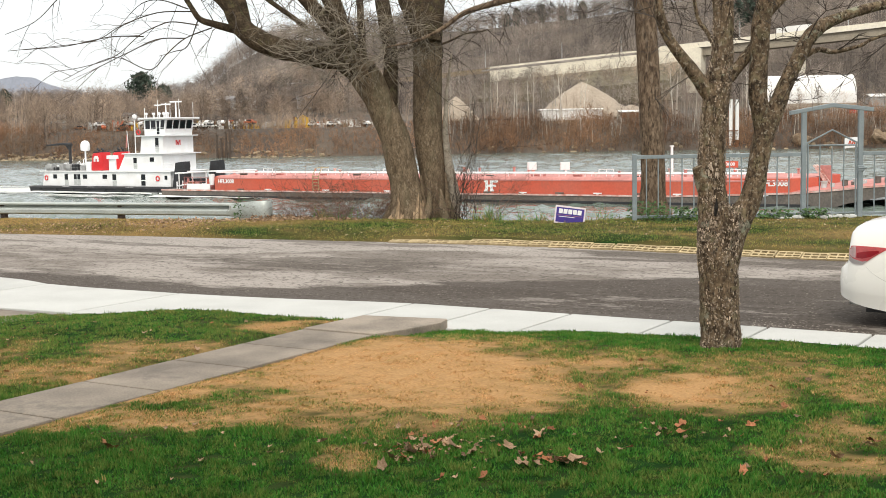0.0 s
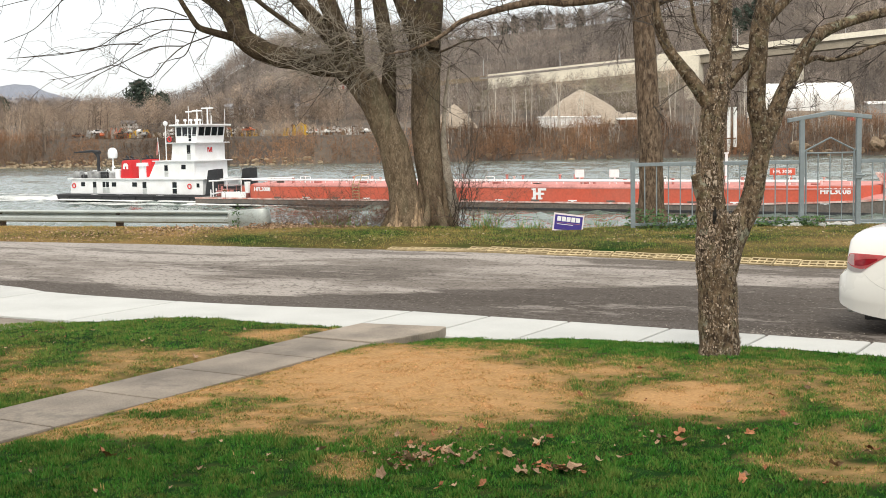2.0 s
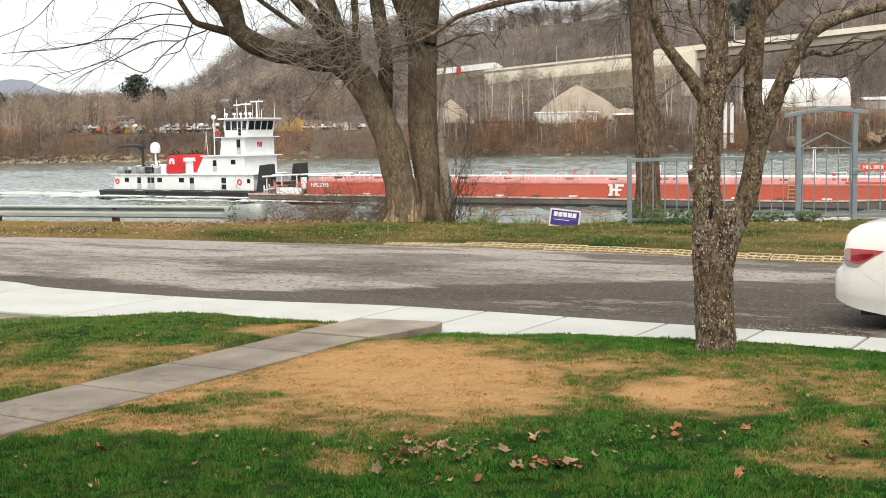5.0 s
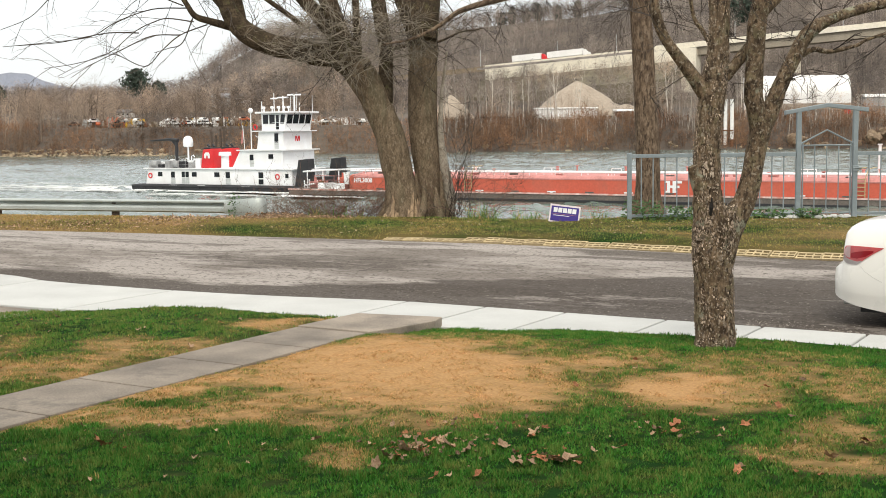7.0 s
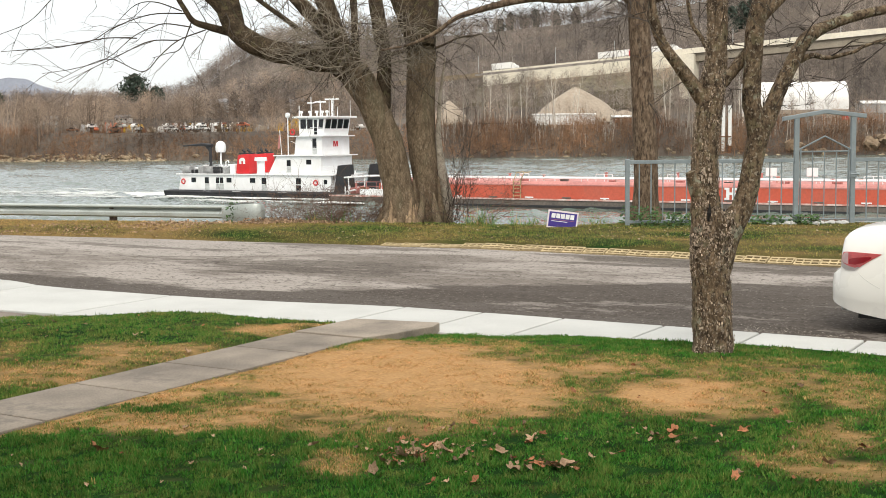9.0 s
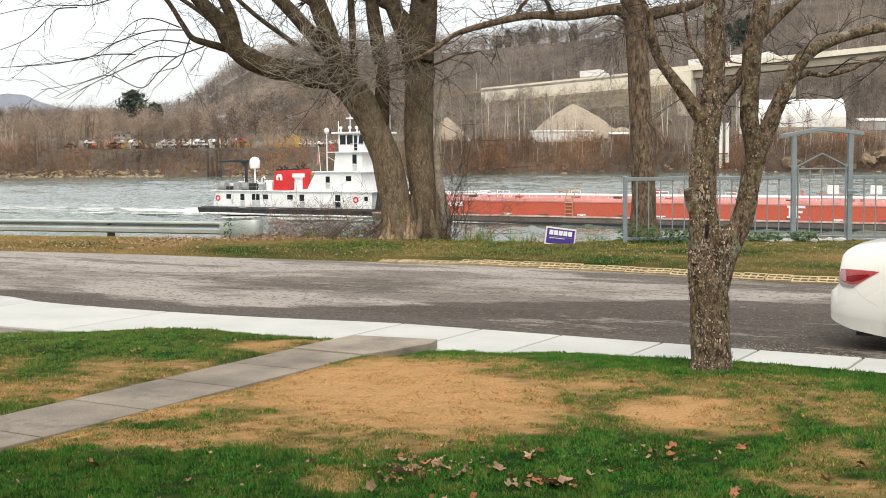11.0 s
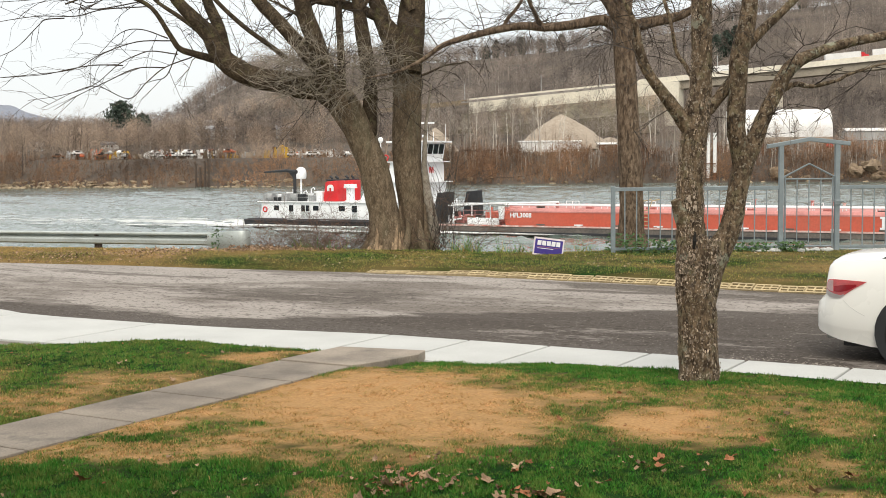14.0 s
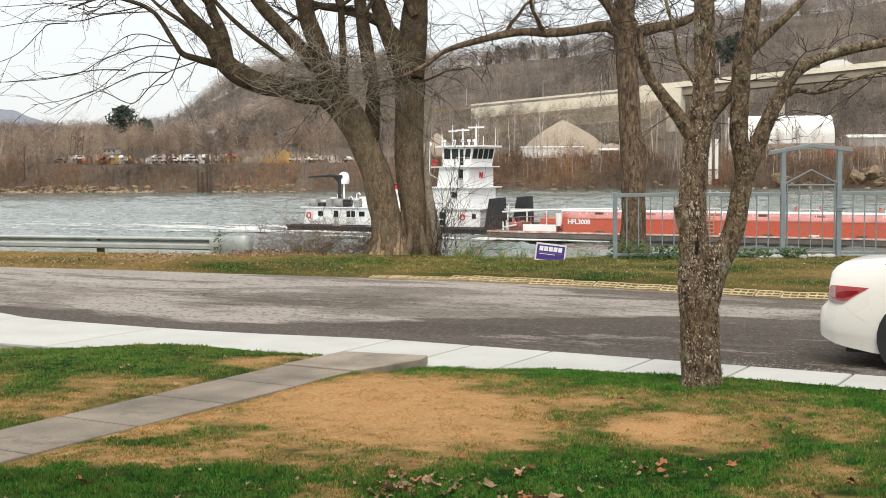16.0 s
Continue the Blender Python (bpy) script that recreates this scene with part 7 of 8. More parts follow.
ry = random.Random(31)
paints = (M["white_far"], M["white_far"], grey, M["rust"], M["orange"], M["white_far"], M["yellow"])
for i in range(60):
    a = ry.choice((ry.uniform(-100, -66), ry.uniform(-130, -90), ry.uniform(-48, -18), ry.uniform(-92, -72)))
    d = 446 + ry.uniform(-8, 14)
    m_ = ry.choice(paints)
    old_car(a, d, hill_z(a, d) + 0.6 + ry.choice((0, 0, 1.1)), m_, ry.uniform(0, 180), "scrapped car in the river yard")
for i, (a, d, w, h, m_) in enumerate(((-66, 446, 12, 3.2, M["sand"]), (-74, 446, 9, 3.6, M["white_far"]), (-53, 444, 5, 3.2, M["yellow"]), (-84, 448, 7, 3.4, M["white_far"]), (-34, 450, 9, 3.0, M["white_far"]), (-114, 446, 9, 4.0, M["orange"]), (-96, 448, 6, 3.4, M["white_far"]), (-44, 450, 8, 2.8, grey), (-104, 440, 9, 2.0, M["sand"]), (-27, 452, 5, 2.2, grey), (110, 470, 8, 3, M["orange"]), (155, 470, 6, 3, M["stack"]), (-70, 444, 10, 3.0, M["yellow"]), (-60, 446, 8, 2.4, M["sand"]), (-88, 444, 9, 3.6, M["white_far"]), (-79, 443, 7, 3.4, M["white_far"]), (-50, 443, 7, 4.2, M["yellow"]), (-39, 445, 8, 3.2, grey), (-107, 443, 7, 3.2, M["yellow"]), (-122, 446, 10, 3.4, grey), (-31, 446, 7, 3.0, M["white_far"]))):
    o = tagged(thing("scrap_heap", far(a, d, hill_z(a, d)), 31), "heap of rusty and painted scrap in the yard", "scrap heap", "scrap heaps")
    for k in range(20):
        b = B()
        x, s = ry.uniform(-w / 2, w / 2), ry.uniform(0.25, 0.95)
        prism(b, [(x - s, 0), (x - s * 0.7, h * ry.uniform(0.25, 1.0)), (x + s * 0.4, h * ry.uniform(0.2, 1.0)), (x + s, 0.1)], "y", ry.uniform(-2, -0.3), ry.uniform(0.2, 2))
        part("scrap_piece", b, m_ if k % 2 else (M["rust"], grey, M["bark_big"], M["sand"])[k // 2 % 4], o)

def bank_rock(a, z, w, h, seed):
    """A great tan rock showing on the far bank, with its foot in the earth."""
    rnd = random.Random(seed)
    b = B()
    bmesh.ops.create_icosphere(b, subdivisions=3, radius=1.0)
    shift = Vector((rnd.uniform(0, 50), rnd.uniform(0, 50), 0))
    for v in b.verts:
        n_ = v.co.normalized()
        q = 1 + 0.6 * noise.noise(n_ * 1.4 + shift) + 0.35 * noise.noise(n_ * 3.2 + shift)
        v.co = Vector((n_.x * w * 0.5 * q, n_.y * w * 0.4 * q, n_.z * h * 0.5 * q))
    ob = part("bank_rock", b, M["bank_rock"], smooth=35)
    ob.location = far(a, shore(a) + 2.5, z)
    tagged(ob, "large tan rock on the brushy far bank", "rock", "rocks on the far bank")


M["bank_rock"] = mat("tan_weathered_rock", (0.29, 0.215, 0.14), 0.95, scale=0.9, vary=0.5, fine=5, bump=0.8, tint=(0.20, 0.145, 0.10))
for i, (a, z, w, h) in enumerate(((112.2, -3.0, 5.4, 5.0), (129.0, -4.0, 4.0, 3.0), (134.5, -2.4, 5.0, 4.2), (139.5, -0.6, 5.0, 3.6), (141.0, -3.8, 6.0, 3.4), (120.0, -4.4, 3.4, 2.2), (103.5, -4.4, 3.0, 2.0))):
    bank_rock(a, z, w, h, 40 + i)


# riprap at the waterline
for i in range(300):
    a = ry.gauss(ry.choice((-150, -140, -132, -126, -118, -108, -98, -60, -46)), 6) if i < 250 else ry.uniform(-20, 160)
    d = shore(a) + ry.uniform(-2.5, 3.5)
    z = max(WATER - 0.2, hill_z(a, d))
    b = B()
    bmesh.ops.create_icosphere(b, subdivisions=2, radius=1.0)
    q = ry.uniform(0.35, 1.0)
    sx, sy, sz = q * ry.uniform(0.6, 1.7), q * ry.uniform(0.6, 1.2), q * ry.uniform(0.5, 0.9)
    for v in b.verts:
        k = 1 + 0.45 * noise.noise(v.co * 1.3 + Vector((i, 0, 0)))
        v.co = Vector((v.co.x * sx * k, v.co.y * sy * k, v.co.z * sz * k))
    st = part("boulder", b, M["riprap"])
    st.matrix_world = Matrix.Translation(far(a, d, z + 0.1)) @ Euler((0, 0, ry.uniform(0, 3))).to_matrix().to_4x4()
    tagged(st, "pale boulder at the far waterline", "boulder", "bank boulders")
# ---- fence, gate, rail, sign, kerb blocks and car ----
def steel_fence(a0, a1, name="steel_fence", label="grey-blue steel picket fence above the river bank"):
    d = 26.2
    o = tagged(thing(name, far(a0, d, 0.10), 31.01), label, "fence", "riverside fences")
    L = a1 - a0
    for z, r in ((1.38, 0.038), (0.12, 0.03)):
        b = B()
        box(b, 0, L, -r, r, z - r, z + r, 0.006)
        part("rail", b, M["fence"], o)
    n = round(L / 0.25)
    for i in range(1, n):
        b = B()
        box(b, L * i / n - 0.011, L * i / n + 0.011, -0.011, 0.011, 0.13, 1.36)
        part("picket", b, M["fence"], o)
    for x in (0.0,) if name == "steel_fence" else ():
        b = B()
        box(b, x - 0.045, x + 0.045, -0.045, 0.045, -0.2, 1.44, 0.008)
        part("post", b, M["fence"], o)
    return o


def gate():
    d = 26.2
    o = tagged(thing("garden_gate", far(7.555, d, 0.08), 31.01), "grey-blue steel gate under a shallow gabled lintel", "gate")
    W = 1.19
    for x in (0, W):
        b = B()
        box(b, x - 0.05, x + 0.05, -0.05, 0.05, -0.3, 2.33, 0.01)
        part("post", b, M["fence"], o)
    b = B()
    sweep_pts = [(-0.30, 2.31), (W / 2, 2.46), (W + 0.26, 2.36), (W + 0.26, 2.27), (W / 2, 2.375), (-0.30, 2.225)]
    prism(b, sweep_pts, "y", -0.06, 0.06, 0.012)
    part("lintel", b, M["fence"], o)
    leaf = B()
    for x in (0.09, W - 0.09):
        tube(leaf, [(x, 0, 0.12), (x, 0, 1.62)], 0.018, 6)
    for z in (0.16, 1.58):
        tube(leaf, [(0.09, 0, z), (W - 0.09, 0, z)], 0.018, 6)
    tube(leaf, [(0.05, 0, 1.62), (W / 2, 0, 1.90), (W - 0.05, 0, 1.62)], 0.02, 6)
    g = part("gate_leaf", leaf, M["fence"], o)
    for k in range(1, 4):
        x = 0.09 + (W - 0.18) * k / 4
        b = B()
        tube(b, [(x, 0, 0.16), (x, 0, 1.58)], 0.012, 6)
        part("bar", b, M["fence"], g)
    b = B()
    tube(b, [(W - 0.06, -0.06, 1.10), (W + 0.12, -0.07, 1.10)], 0.022, 8)
    box(b, W - 0.07, W + 0.07, -0.075, -0.04, 1.03, 1.15, 0.01)
    part("latch", b, M["fence"], o)


gate()
steel_fence(4.0, 7.50)
steel_fence(8.80, 13.0, "fence_run", "grey-blue steel picket fence beyond the gate")


def guard_rail():
    o = tagged(thing("guard_rail"), "galvanised corrugated steel guard rail with a flared end", "guard rail")
    p0, p1 = Vector((-19.19, 22.66, 0.335)), Vector((-26.32, 21.52, 0.323))
    dirn = (p1 - p0).normalized()
    path = [p0 + dirn * s for s in (0, 1, 2, 4, 8, 12, 16, 22, 30)]
    prof = [(0.0, 0.152), (0.035, 0.150), (0.088, 0.120), (0.086, 0.092), (-0.035, 0.070), (-0.045, 0.055), (-0.035, 0.038), (0.080, -0.005), (0.095, -0.040), (0.092, -0.118), (0.05, -0.146), (0.0, -0.154)]
    outline = prof + [(x - 0.012, z) for x, z in prof[::-1]]
    part("beam", sweep(B(), outline, path), M["rail"], o, "corrugated steel beam")
    for s in (-0.1, 3.55, 7.2, 11.0):
        p = p0 + dirn * s
        b = B()
        box(b, p.x - 0.07, p.x + 0.07, p.y + 0.03, p.y + 0.17, p.z - 0.9, p.z + 0.1, 0.01)
        part("post", b, M["timber"] if s > 1 else M["riprap"], o)
    side = Vector((-dirn.y, dirn.x, 0))
    bend = [p0 + dirn * 0.30 + side * 0.095, p0 - dirn * 0.05 + side * 0.10, p0 - dirn * 0.30 + side * 0.115, p0 - dirn * 0.48 + side * 0.12, p0 - dirn * 0.60 + side * 0.10, p0 - dirn * 0.68 + side * 0.05, p0 - dirn * 0.715 - side * 0.03, p0 - dirn * 0.70 - side * 0.12]
    rings = []
    b = B()
    for i, pt in enumerate(bend):
        k = (0.150, 0.172, 0.200, 0.205, 0.205, 0.205, 0.205, 0.20)[i]
        d = (bend[min(i + 1, 7)] - bend[max(i - 1, 0)]).normalized()
        out = Vector((-d.y, d.x, 0)) * -1
        rings.append([b.verts.new(pt + out * o_ + Vector((0, 0, z))) for o_, z in ((0.0, -k - 0.02), (0.022, -k * 0.55), (0.026, 0.0), (0.018, k * 0.6), (-0.012, k), (-0.026, k), (0.004, k * 0.6), (0.010, 0.0), (0.006, -k * 0.55), (-0.014, -k - 0.02))])
    for r0, r1 in zip(rings, rings[1:]):
        for j in range(10):
            b.faces.new((r0[j], r0[(j + 1) % 10], r1[(j + 1) % 10], r1[j]))
    b.faces.new(rings[0])
    b.faces.new(rings[-1][::-1])
    bmesh.ops.recalc_face_normals(b, faces=b.faces[:])
    part("end_wing", b, M["rail"], o, "flared terminal plate", 40)


guard_rail()


def yard_sign():
    o = tagged(thing("yard_sign", (-11.07, 23.45, 0.10), 31.01), "blue yard sign with a white border, leaning on wire legs", "yard sign")
    tilt = Matrix.Rotation(radians(7.5), 4, "Y")
    W, H, zc = 0.635, 0.375, 0.205

    def put(ob):
        ob.matrix_basis = Matrix.Translation((0, 0, zc)) @ tilt
    b = B()
    box(b, -W / 2, W / 2, -0.004, 0.004, -H / 2, H / 2, 0.002)
    put(part("panel", b, mat("white_corrugated_plastic", (0.80, 0.72, 0.74), 0.5, scale=6, vary=0.06, fine=60, bump=0.02), o, "white plastic panel"))
    b = B()
    box(b, -W / 2 + 0.03, W / 2 - 0.03, -0.0065, -0.0045, -H / 2 + 0.03, H / 2 - 0.035)
    put(part("field", b, mat("blue_print", (0.055, 0.035, 0.26), 0.5, scale=8, vary=0.1, fine=50, bump=0), o, "deep blue printed field"))
    for k in range(5):
        b = B()
        x = -0.24 + k * 0.098
        box(b, x, x + 0.082, -0.0085, -0.0068, 0.025, 0.122)
        put(part("print_bar", b, M["white"], o))
    b = B()
    box(b, -0.23, 0.10, -0.0085, -0.0068, -0.045, -0.032)
    put(part("print_bar", b, M["white"], o))
    b = B()
    box(b, -0.26, 0.25, -0.0085, -0.0068, -0.012, -0.006)
    put(part("print_bar", b, M["pink"], o))
    for x in (-0.2, 0.2):
        b = B()
        tube(b, [(x, 0.008, -0.12), (x, 0.008, 0.35)], 0.004, 5)
        part("leg", b, M["steel"], o)


yard_sign()


def paving_blocks():
    o = tagged(thing("kerb_blocks"), "row of cored yellow paving blocks edging the road", "edging", kind="structure")
    b = B()
    w, h, t = 0.40, 0.20, 0.033
    box(b, -w / 2, w / 2, -h / 2, -h / 2 + t, -0.05, 0.035)
    box(b, -w / 2, w / 2, h / 2 - t, h / 2, -0.05, 0.035)
    box(b, -w / 2, w / 2, -t / 2, t / 2, -0.05, 0.033)
    for k in range(4):
        x = -w / 2 + t * 0.35 + (w - t * 0.7) * k / 3
        box(b, x - t * 0.35, x + t * 0.35, -h / 2 + t, -t / 2, -0.05, 0.034)
        box(b, x - t * 0.35, x + t * 0.35, t / 2, h / 2 - t, -0.05, 0.034)
    first = part("block", b, M["paver"], o)
    r = random.Random(9)
    x, i = -12.9, 0
    while x < -3.2:
        ob = first if i == 0 else new("block", first.data)
        ob.parent = o
        y = along(ROAD_FAR, x) + 0.11
        slope = math.degrees(math.atan2(along(ROAD_FAR, x + 0.3) - along(ROAD_FAR, x - 0.3), 0.6))
        low = -0.03 * (1 - sm(-12.2, -10.8, x))
        ob.matrix_basis = pose(x, y + r.uniform(-0.02, 0.02), 0.034 + low + r.uniform(-0.008, 0.008), 12 + 10 * sm(-12.5, -9.5, x) + r.uniform(-4, 4), r.uniform(-1, 1), slope + r.uniform(-4, 4))
        x += 0.415
        i += 1


paving_blocks()


# the parked car
def car():
    o = tagged(thing("parked_car", (-3.135, 13.88, 0.0)), "white four-door sedan parked at the kerb", "car")
    paint = mat("pearl_white_car_paint", (0.86, 0.86, 0.82), 0.25, scale=0.8, vary=0.03, fine=200, bump=0.0, coat=0.6)
    # sections along the length: x, half width, bottom, crease, waist, shoulder, deck height; the bumper's shelf comes first
    bumper = [(0.0, 0.60, 0.40, 0.42, 0.50, 0.575, 0.605), (0.012, 0.68, 0.345, 0.405, 0.50, 0.595, 0.628), (0.04, 0.752, 0.315, 0.398, 0.51, 0.62, 0.655), (0.08, 0.80, 0.295, 0.392, 0.52, 0.65, 0.688), (0.118, 0.826, 0.28, 0.387, 0.53, 0.675, 0.712)]
    tail = [(0.124, 0.830, 0.278, 0.387, 0.54, 0.80, 0.95), (0.145, 0.842, 0.27, 0.384, 0.56, 0.88, 1.02), (0.20, 0.868, 0.25, 0.376, 0.58, 0.92, 1.06), (0.30, 0.888, 0.225, 0.362, 0.60, 0.935, 1.08), (0.45, 0.902, 0.20, 0.350, 0.62, 0.945, 1.095),
            (0.70, 0.915, 0.17, 0.338, 0.64, 0.955, 1.11), (1.2, 0.92, 0.19, 0.33, 0.68, 0.96, 1.115), (2.0, 0.925, 0.18, 0.33, 0.66, 0.95, 1.06), (3.0, 0.925, 0.18, 0.33, 0.64, 0.93, 1.02), (3.7, 0.915, 0.2, 0.34, 0.62, 0.89, 0.99),
            (4.3, 0.89, 0.22, 0.35, 0.58, 0.79, 0.89), (4.75, 0.78, 0.26, 0.36, 0.52, 0.67, 0.75), (4.93, 0.52, 0.3, 0.38, 0.48, 0.57, 0.61)]
    rows = bumper + [tuple(float(v) for v in q) for q in spline(tail, 3)]
    vs, fs = [], []
    for x, ww, zs, zc, zw, zh, zd in rows:
        tuck = 0.036 * min(1.0, 0.35 + x * 4)
        half = [(0.0, zs), (ww * 0.80, zs), (ww - tuck, zs + 0.008), (ww - 0.008, zc - 0.006), (ww, zc + 0.016), (ww, zw), (ww * 0.985, zw + (zh - zw) * 0.5), (ww * 0.955, zh), (ww * 0.88, zd - 0.035), (ww * 0.76, zd - 0.008), (ww * 0.4, zd + 0.012), (0.0, zd + 0.016)]
        ring = [(x, y, z) for y, z in half] + [(x, -y, z) for y, z in half[-2:0:-1]]
        vs.append(ring)
    n = len(vs[0])
    for i in range(len(vs) - 1):
        for k in range(n):
            fs.append((i * n + k, (i + 1) * n + k, (i + 1) * n + (k + 1) % n, i * n + (k + 1) % n))
    fs += [tuple(range(n)), tuple(range((len(vs) - 1) * n, len(vs) * n))[::-1]]
    me = fill_mesh("body", [v for r in vs for v in r], fs, paint, True)
    me.set_sharp_from_angle(angle=radians(24))
    body = new("body", me)
    body.parent = o
    # cabin
    cab = [(0.66, 0.72, 1.09), (1.15, 0.66, 1.32), (1.6, 0.62, 1.44), (2.2, 0.62, 1.475), (2.7, 0.62, 1.45), (3.15, 0.66, 1.28), (3.6, 0.70, 1.02)]
    sp = spline(cab, 4)
    b = B()
    rings = []
    for x, w, z in sp:
        w0 = 0.80
        rings.append([b.verts.new(p) for p in ((x, w0, 1.0), (x, w0 - (w0 - w) * 0.85 * (z - 1) / 0.47, 1.0 + (z - 1.0) * 0.85), (x, w * 0.75, z), (x, 0, z + 0.012), (x, -w * 0.75, z), (x, -w0 + (w0 - w) * 0.85 * (z - 1) / 0.47, 1.0 + (z - 1.0) * 0.85), (x, -w0, 1.0))])
    for r0, r1 in zip(rings, rings[1:]):
        for k in range(6):
            b.faces.new((r0[k], r0[k + 1], r1[k + 1], r1[k]))
    bmesh.ops.recalc_face_normals(b, faces=b.faces[:])
    part("cabin_glass", b, M["glass"], o, "dark window glass", 60)
    b = B()
    roof = [q for q in sp if 1.45 < q[0] < 2.95]
    rr = [[b.verts.new((x, y, z + 0.02 - 0.05 * abs(y / 0.6) ** 3)) for y in np.linspace(-0.6, 0.6, 9)] for x, w, z in roof]
    for r0, r1 in zip(rr, rr[1:]):
        for k in range(8):
            b.faces.new((r0[k], r0[k + 1], r1[k + 1], r1[k]))
    bmesh.ops.solidify(b, geom=b.faces[:], thickness=0.02)
    part("roof", b, paint, o, smooth=50)
    for y in (-1, 1):          # rear pillars
        b = B()
        tube(b, [(0.74, y * 0.79, 1.08), (1.0, y * 0.735, 1.27), (1.5, y * 0.64, 1.42)], [0.06, 0.05, 0.04], 8)
        part("pillar", b, paint, o, smooth=60)
    lamp = mat("red_lamp_lens", (0.82, 0.17, 0.18), 0.12, scale=20, vary=0.15, fine=120, bump=0.05, coat=0.8)
    pinkish = mat("pale_pink_lens", (0.84, 0.62, 0.62), 0.15, scale=20, vary=0.15, fine=120, bump=0.05, coat=0.8)
    deep = mat("deep_red_lens", (0.50, 0.006, 0.02), 0.12, scale=20, vary=0.15, fine=120, bump=0.05, coat=0.8)
    clear = mat("clear_lamp_lens", (0.62, 0.58, 0.58), 0.15, scale=20, vary=0.12, fine=120, bump=0.05)

    dense = np.array(rows)

    def flank(x, z):
        """Half width of the body at a place along it and a height."""
        _, ww, zs, zc, zw, zh, zd = [np.interp(x, dense[:, 0], dense[:, k]) for k in range(7)]
        return float(np.interp(z, (zs, zc, zc + 0.016, zw, zw + (zh - zw) * 0.5, zh, zd - 0.035, zd - 0.008), (ww - 0.036, ww - 0.008, ww, ww, ww * 0.985, ww * 0.955, ww * 0.88, ww * 0.76)))

    def shell(name, pts, material, y_sign, proud, label, parent):
        """A lens lying on the flank and wrapping the corner: pts are (x, z) on the near side."""
        b = B()
        cells = []
        for x, za, zb in pts:
            row = []
            for q in np.linspace(0, 1, 5):
                z = za + (zb - za) * q
                y = flank(x, z)
                row.append(b.verts.new((x, y_sign * (y + proud), z)))
            cells.append(row)
        for r0, r1 in zip(cells, cells[1:]):
            for k in range(4):
                b.faces.new((r0[k], r0[k + 1], r1[k + 1], r1[k]))
        bmesh.ops.solidify(b, geom=b.faces[:], thickness=-0.006 * y_sign)
        bmesh.ops.recalc_face_normals(b, faces=b.faces[:])
        return part(name, b, material, parent, label, 40)
    for ys in (-1, 1):
        tl = shell("tail_light", [(0.128, 0.712, 0.80), (0.15, 0.69, 0.852), (0.20, 0.675, 0.858), (0.28, 0.672, 0.857), (0.36, 0.73, 0.854), (0.45, 0.79, 0.85), (0.54, 0.842, 0.846)], lamp, ys, 0.008, "red wrap-round tail light", o)
        shell("reverse_lens", [(0.130, 0.705, 0.765), (0.17, 0.676, 0.73), (0.22, 0.668, 0.712), (0.28, 0.668, 0.70), (0.32, 0.70, 0.712)], clear, ys, 0.011, "clear lower lens", tl)
        shell("inner_lens", [(0.131, 0.77, 0.80), (0.16, 0.745, 0.845), (0.19, 0.735, 0.85), (0.205, 0.735, 0.85)], pinkish, ys, 0.011, "pale inner lens", tl)
        shell("brake_lens", [(0.215, 0.735, 0.785), (0.28, 0.73, 0.80), (0.36, 0.752, 0.81), (0.44, 0.797, 0.815)], deep, ys, 0.012, "deep red brake lens", tl)
        seam = B()
        tube(seam, [(x, ys * (flank(x, z) + 0.0005), z) for x, z in ((0.30, 0.665), (0.36, 0.60), (0.44, 0.545), (0.53, 0.50))], 0.0025, 5)
        part("bumper_crease", seam, mat("bumper_seam", (0.66, 0.66, 0.63), 0.5, bump=0), o)
    b = B()
    tube(b, [(0.10, -0.62, 0.255), (0.40, -0.62, 0.25)], 0.036, 12)
    part("exhaust_pipe", b, M["steel"], o)
    rubber = mat("tyre_rubber", (0.02, 0.02, 0.02), 0.85, scale=10, vary=0.3, fine=80)
    for x in (1.04, 3.86):
        for y in (-0.80, 0.80):
            s = -1 if y < 0 else 1
            # Thin black disc on the flank, painted as the shade inside the arch.
            a = B()
            tube(a, [(x, y + s * 0.126, 0.35), (x, y + s * 0.130, 0.35)], 0.41, 28)
            part("wheel_arch", a, M["black"], o, "flat black disc painted as the wheel arch's shade")
            w = tagged(thing("wheel"), "")
            w.parent = o
            t = B()
            prof = [(0.0, 0.22), (0.10, 0.235), (0.11, 0.30), (0.09, 0.325), (-0.09, 0.325), (-0.11, 0.30), (-0.10, 0.235)]
            rings = []
            for k in range(24):
                an = math.tau * k / 24
                rings.append([t.verts.new((x + math.cos(an) * r_, y + s * 0.03 + py, 0.33 + math.sin(an) * r_)) for py, r_ in prof])
            for k in range(24):
                r0, r1 = rings[k], rings[(k + 1) % 24]
                for j in range(len(prof)):
                    t.faces.new((r0[j], r0[(j + 1) % len(prof)], r1[(j + 1) % len(prof)], r1[j]))
            bmesh.ops.recalc_face_normals(t, faces=t.faces[:])
            part("tyre", t, rubber, w, smooth=40)
            rm = B()
            tube(rm, [(x, y + s * 0.06, 0.33), (x, y + s * 0.10, 0.33)], [0.22, 0.07], 16)
            part("rim", rm, M["steel"], w)
    under = B()
    box(under, 0.3, 4.7, -0.78, 0.78, 0.17, 0.30)
    part("underbody", under, M["black"], o)
    return o


car()


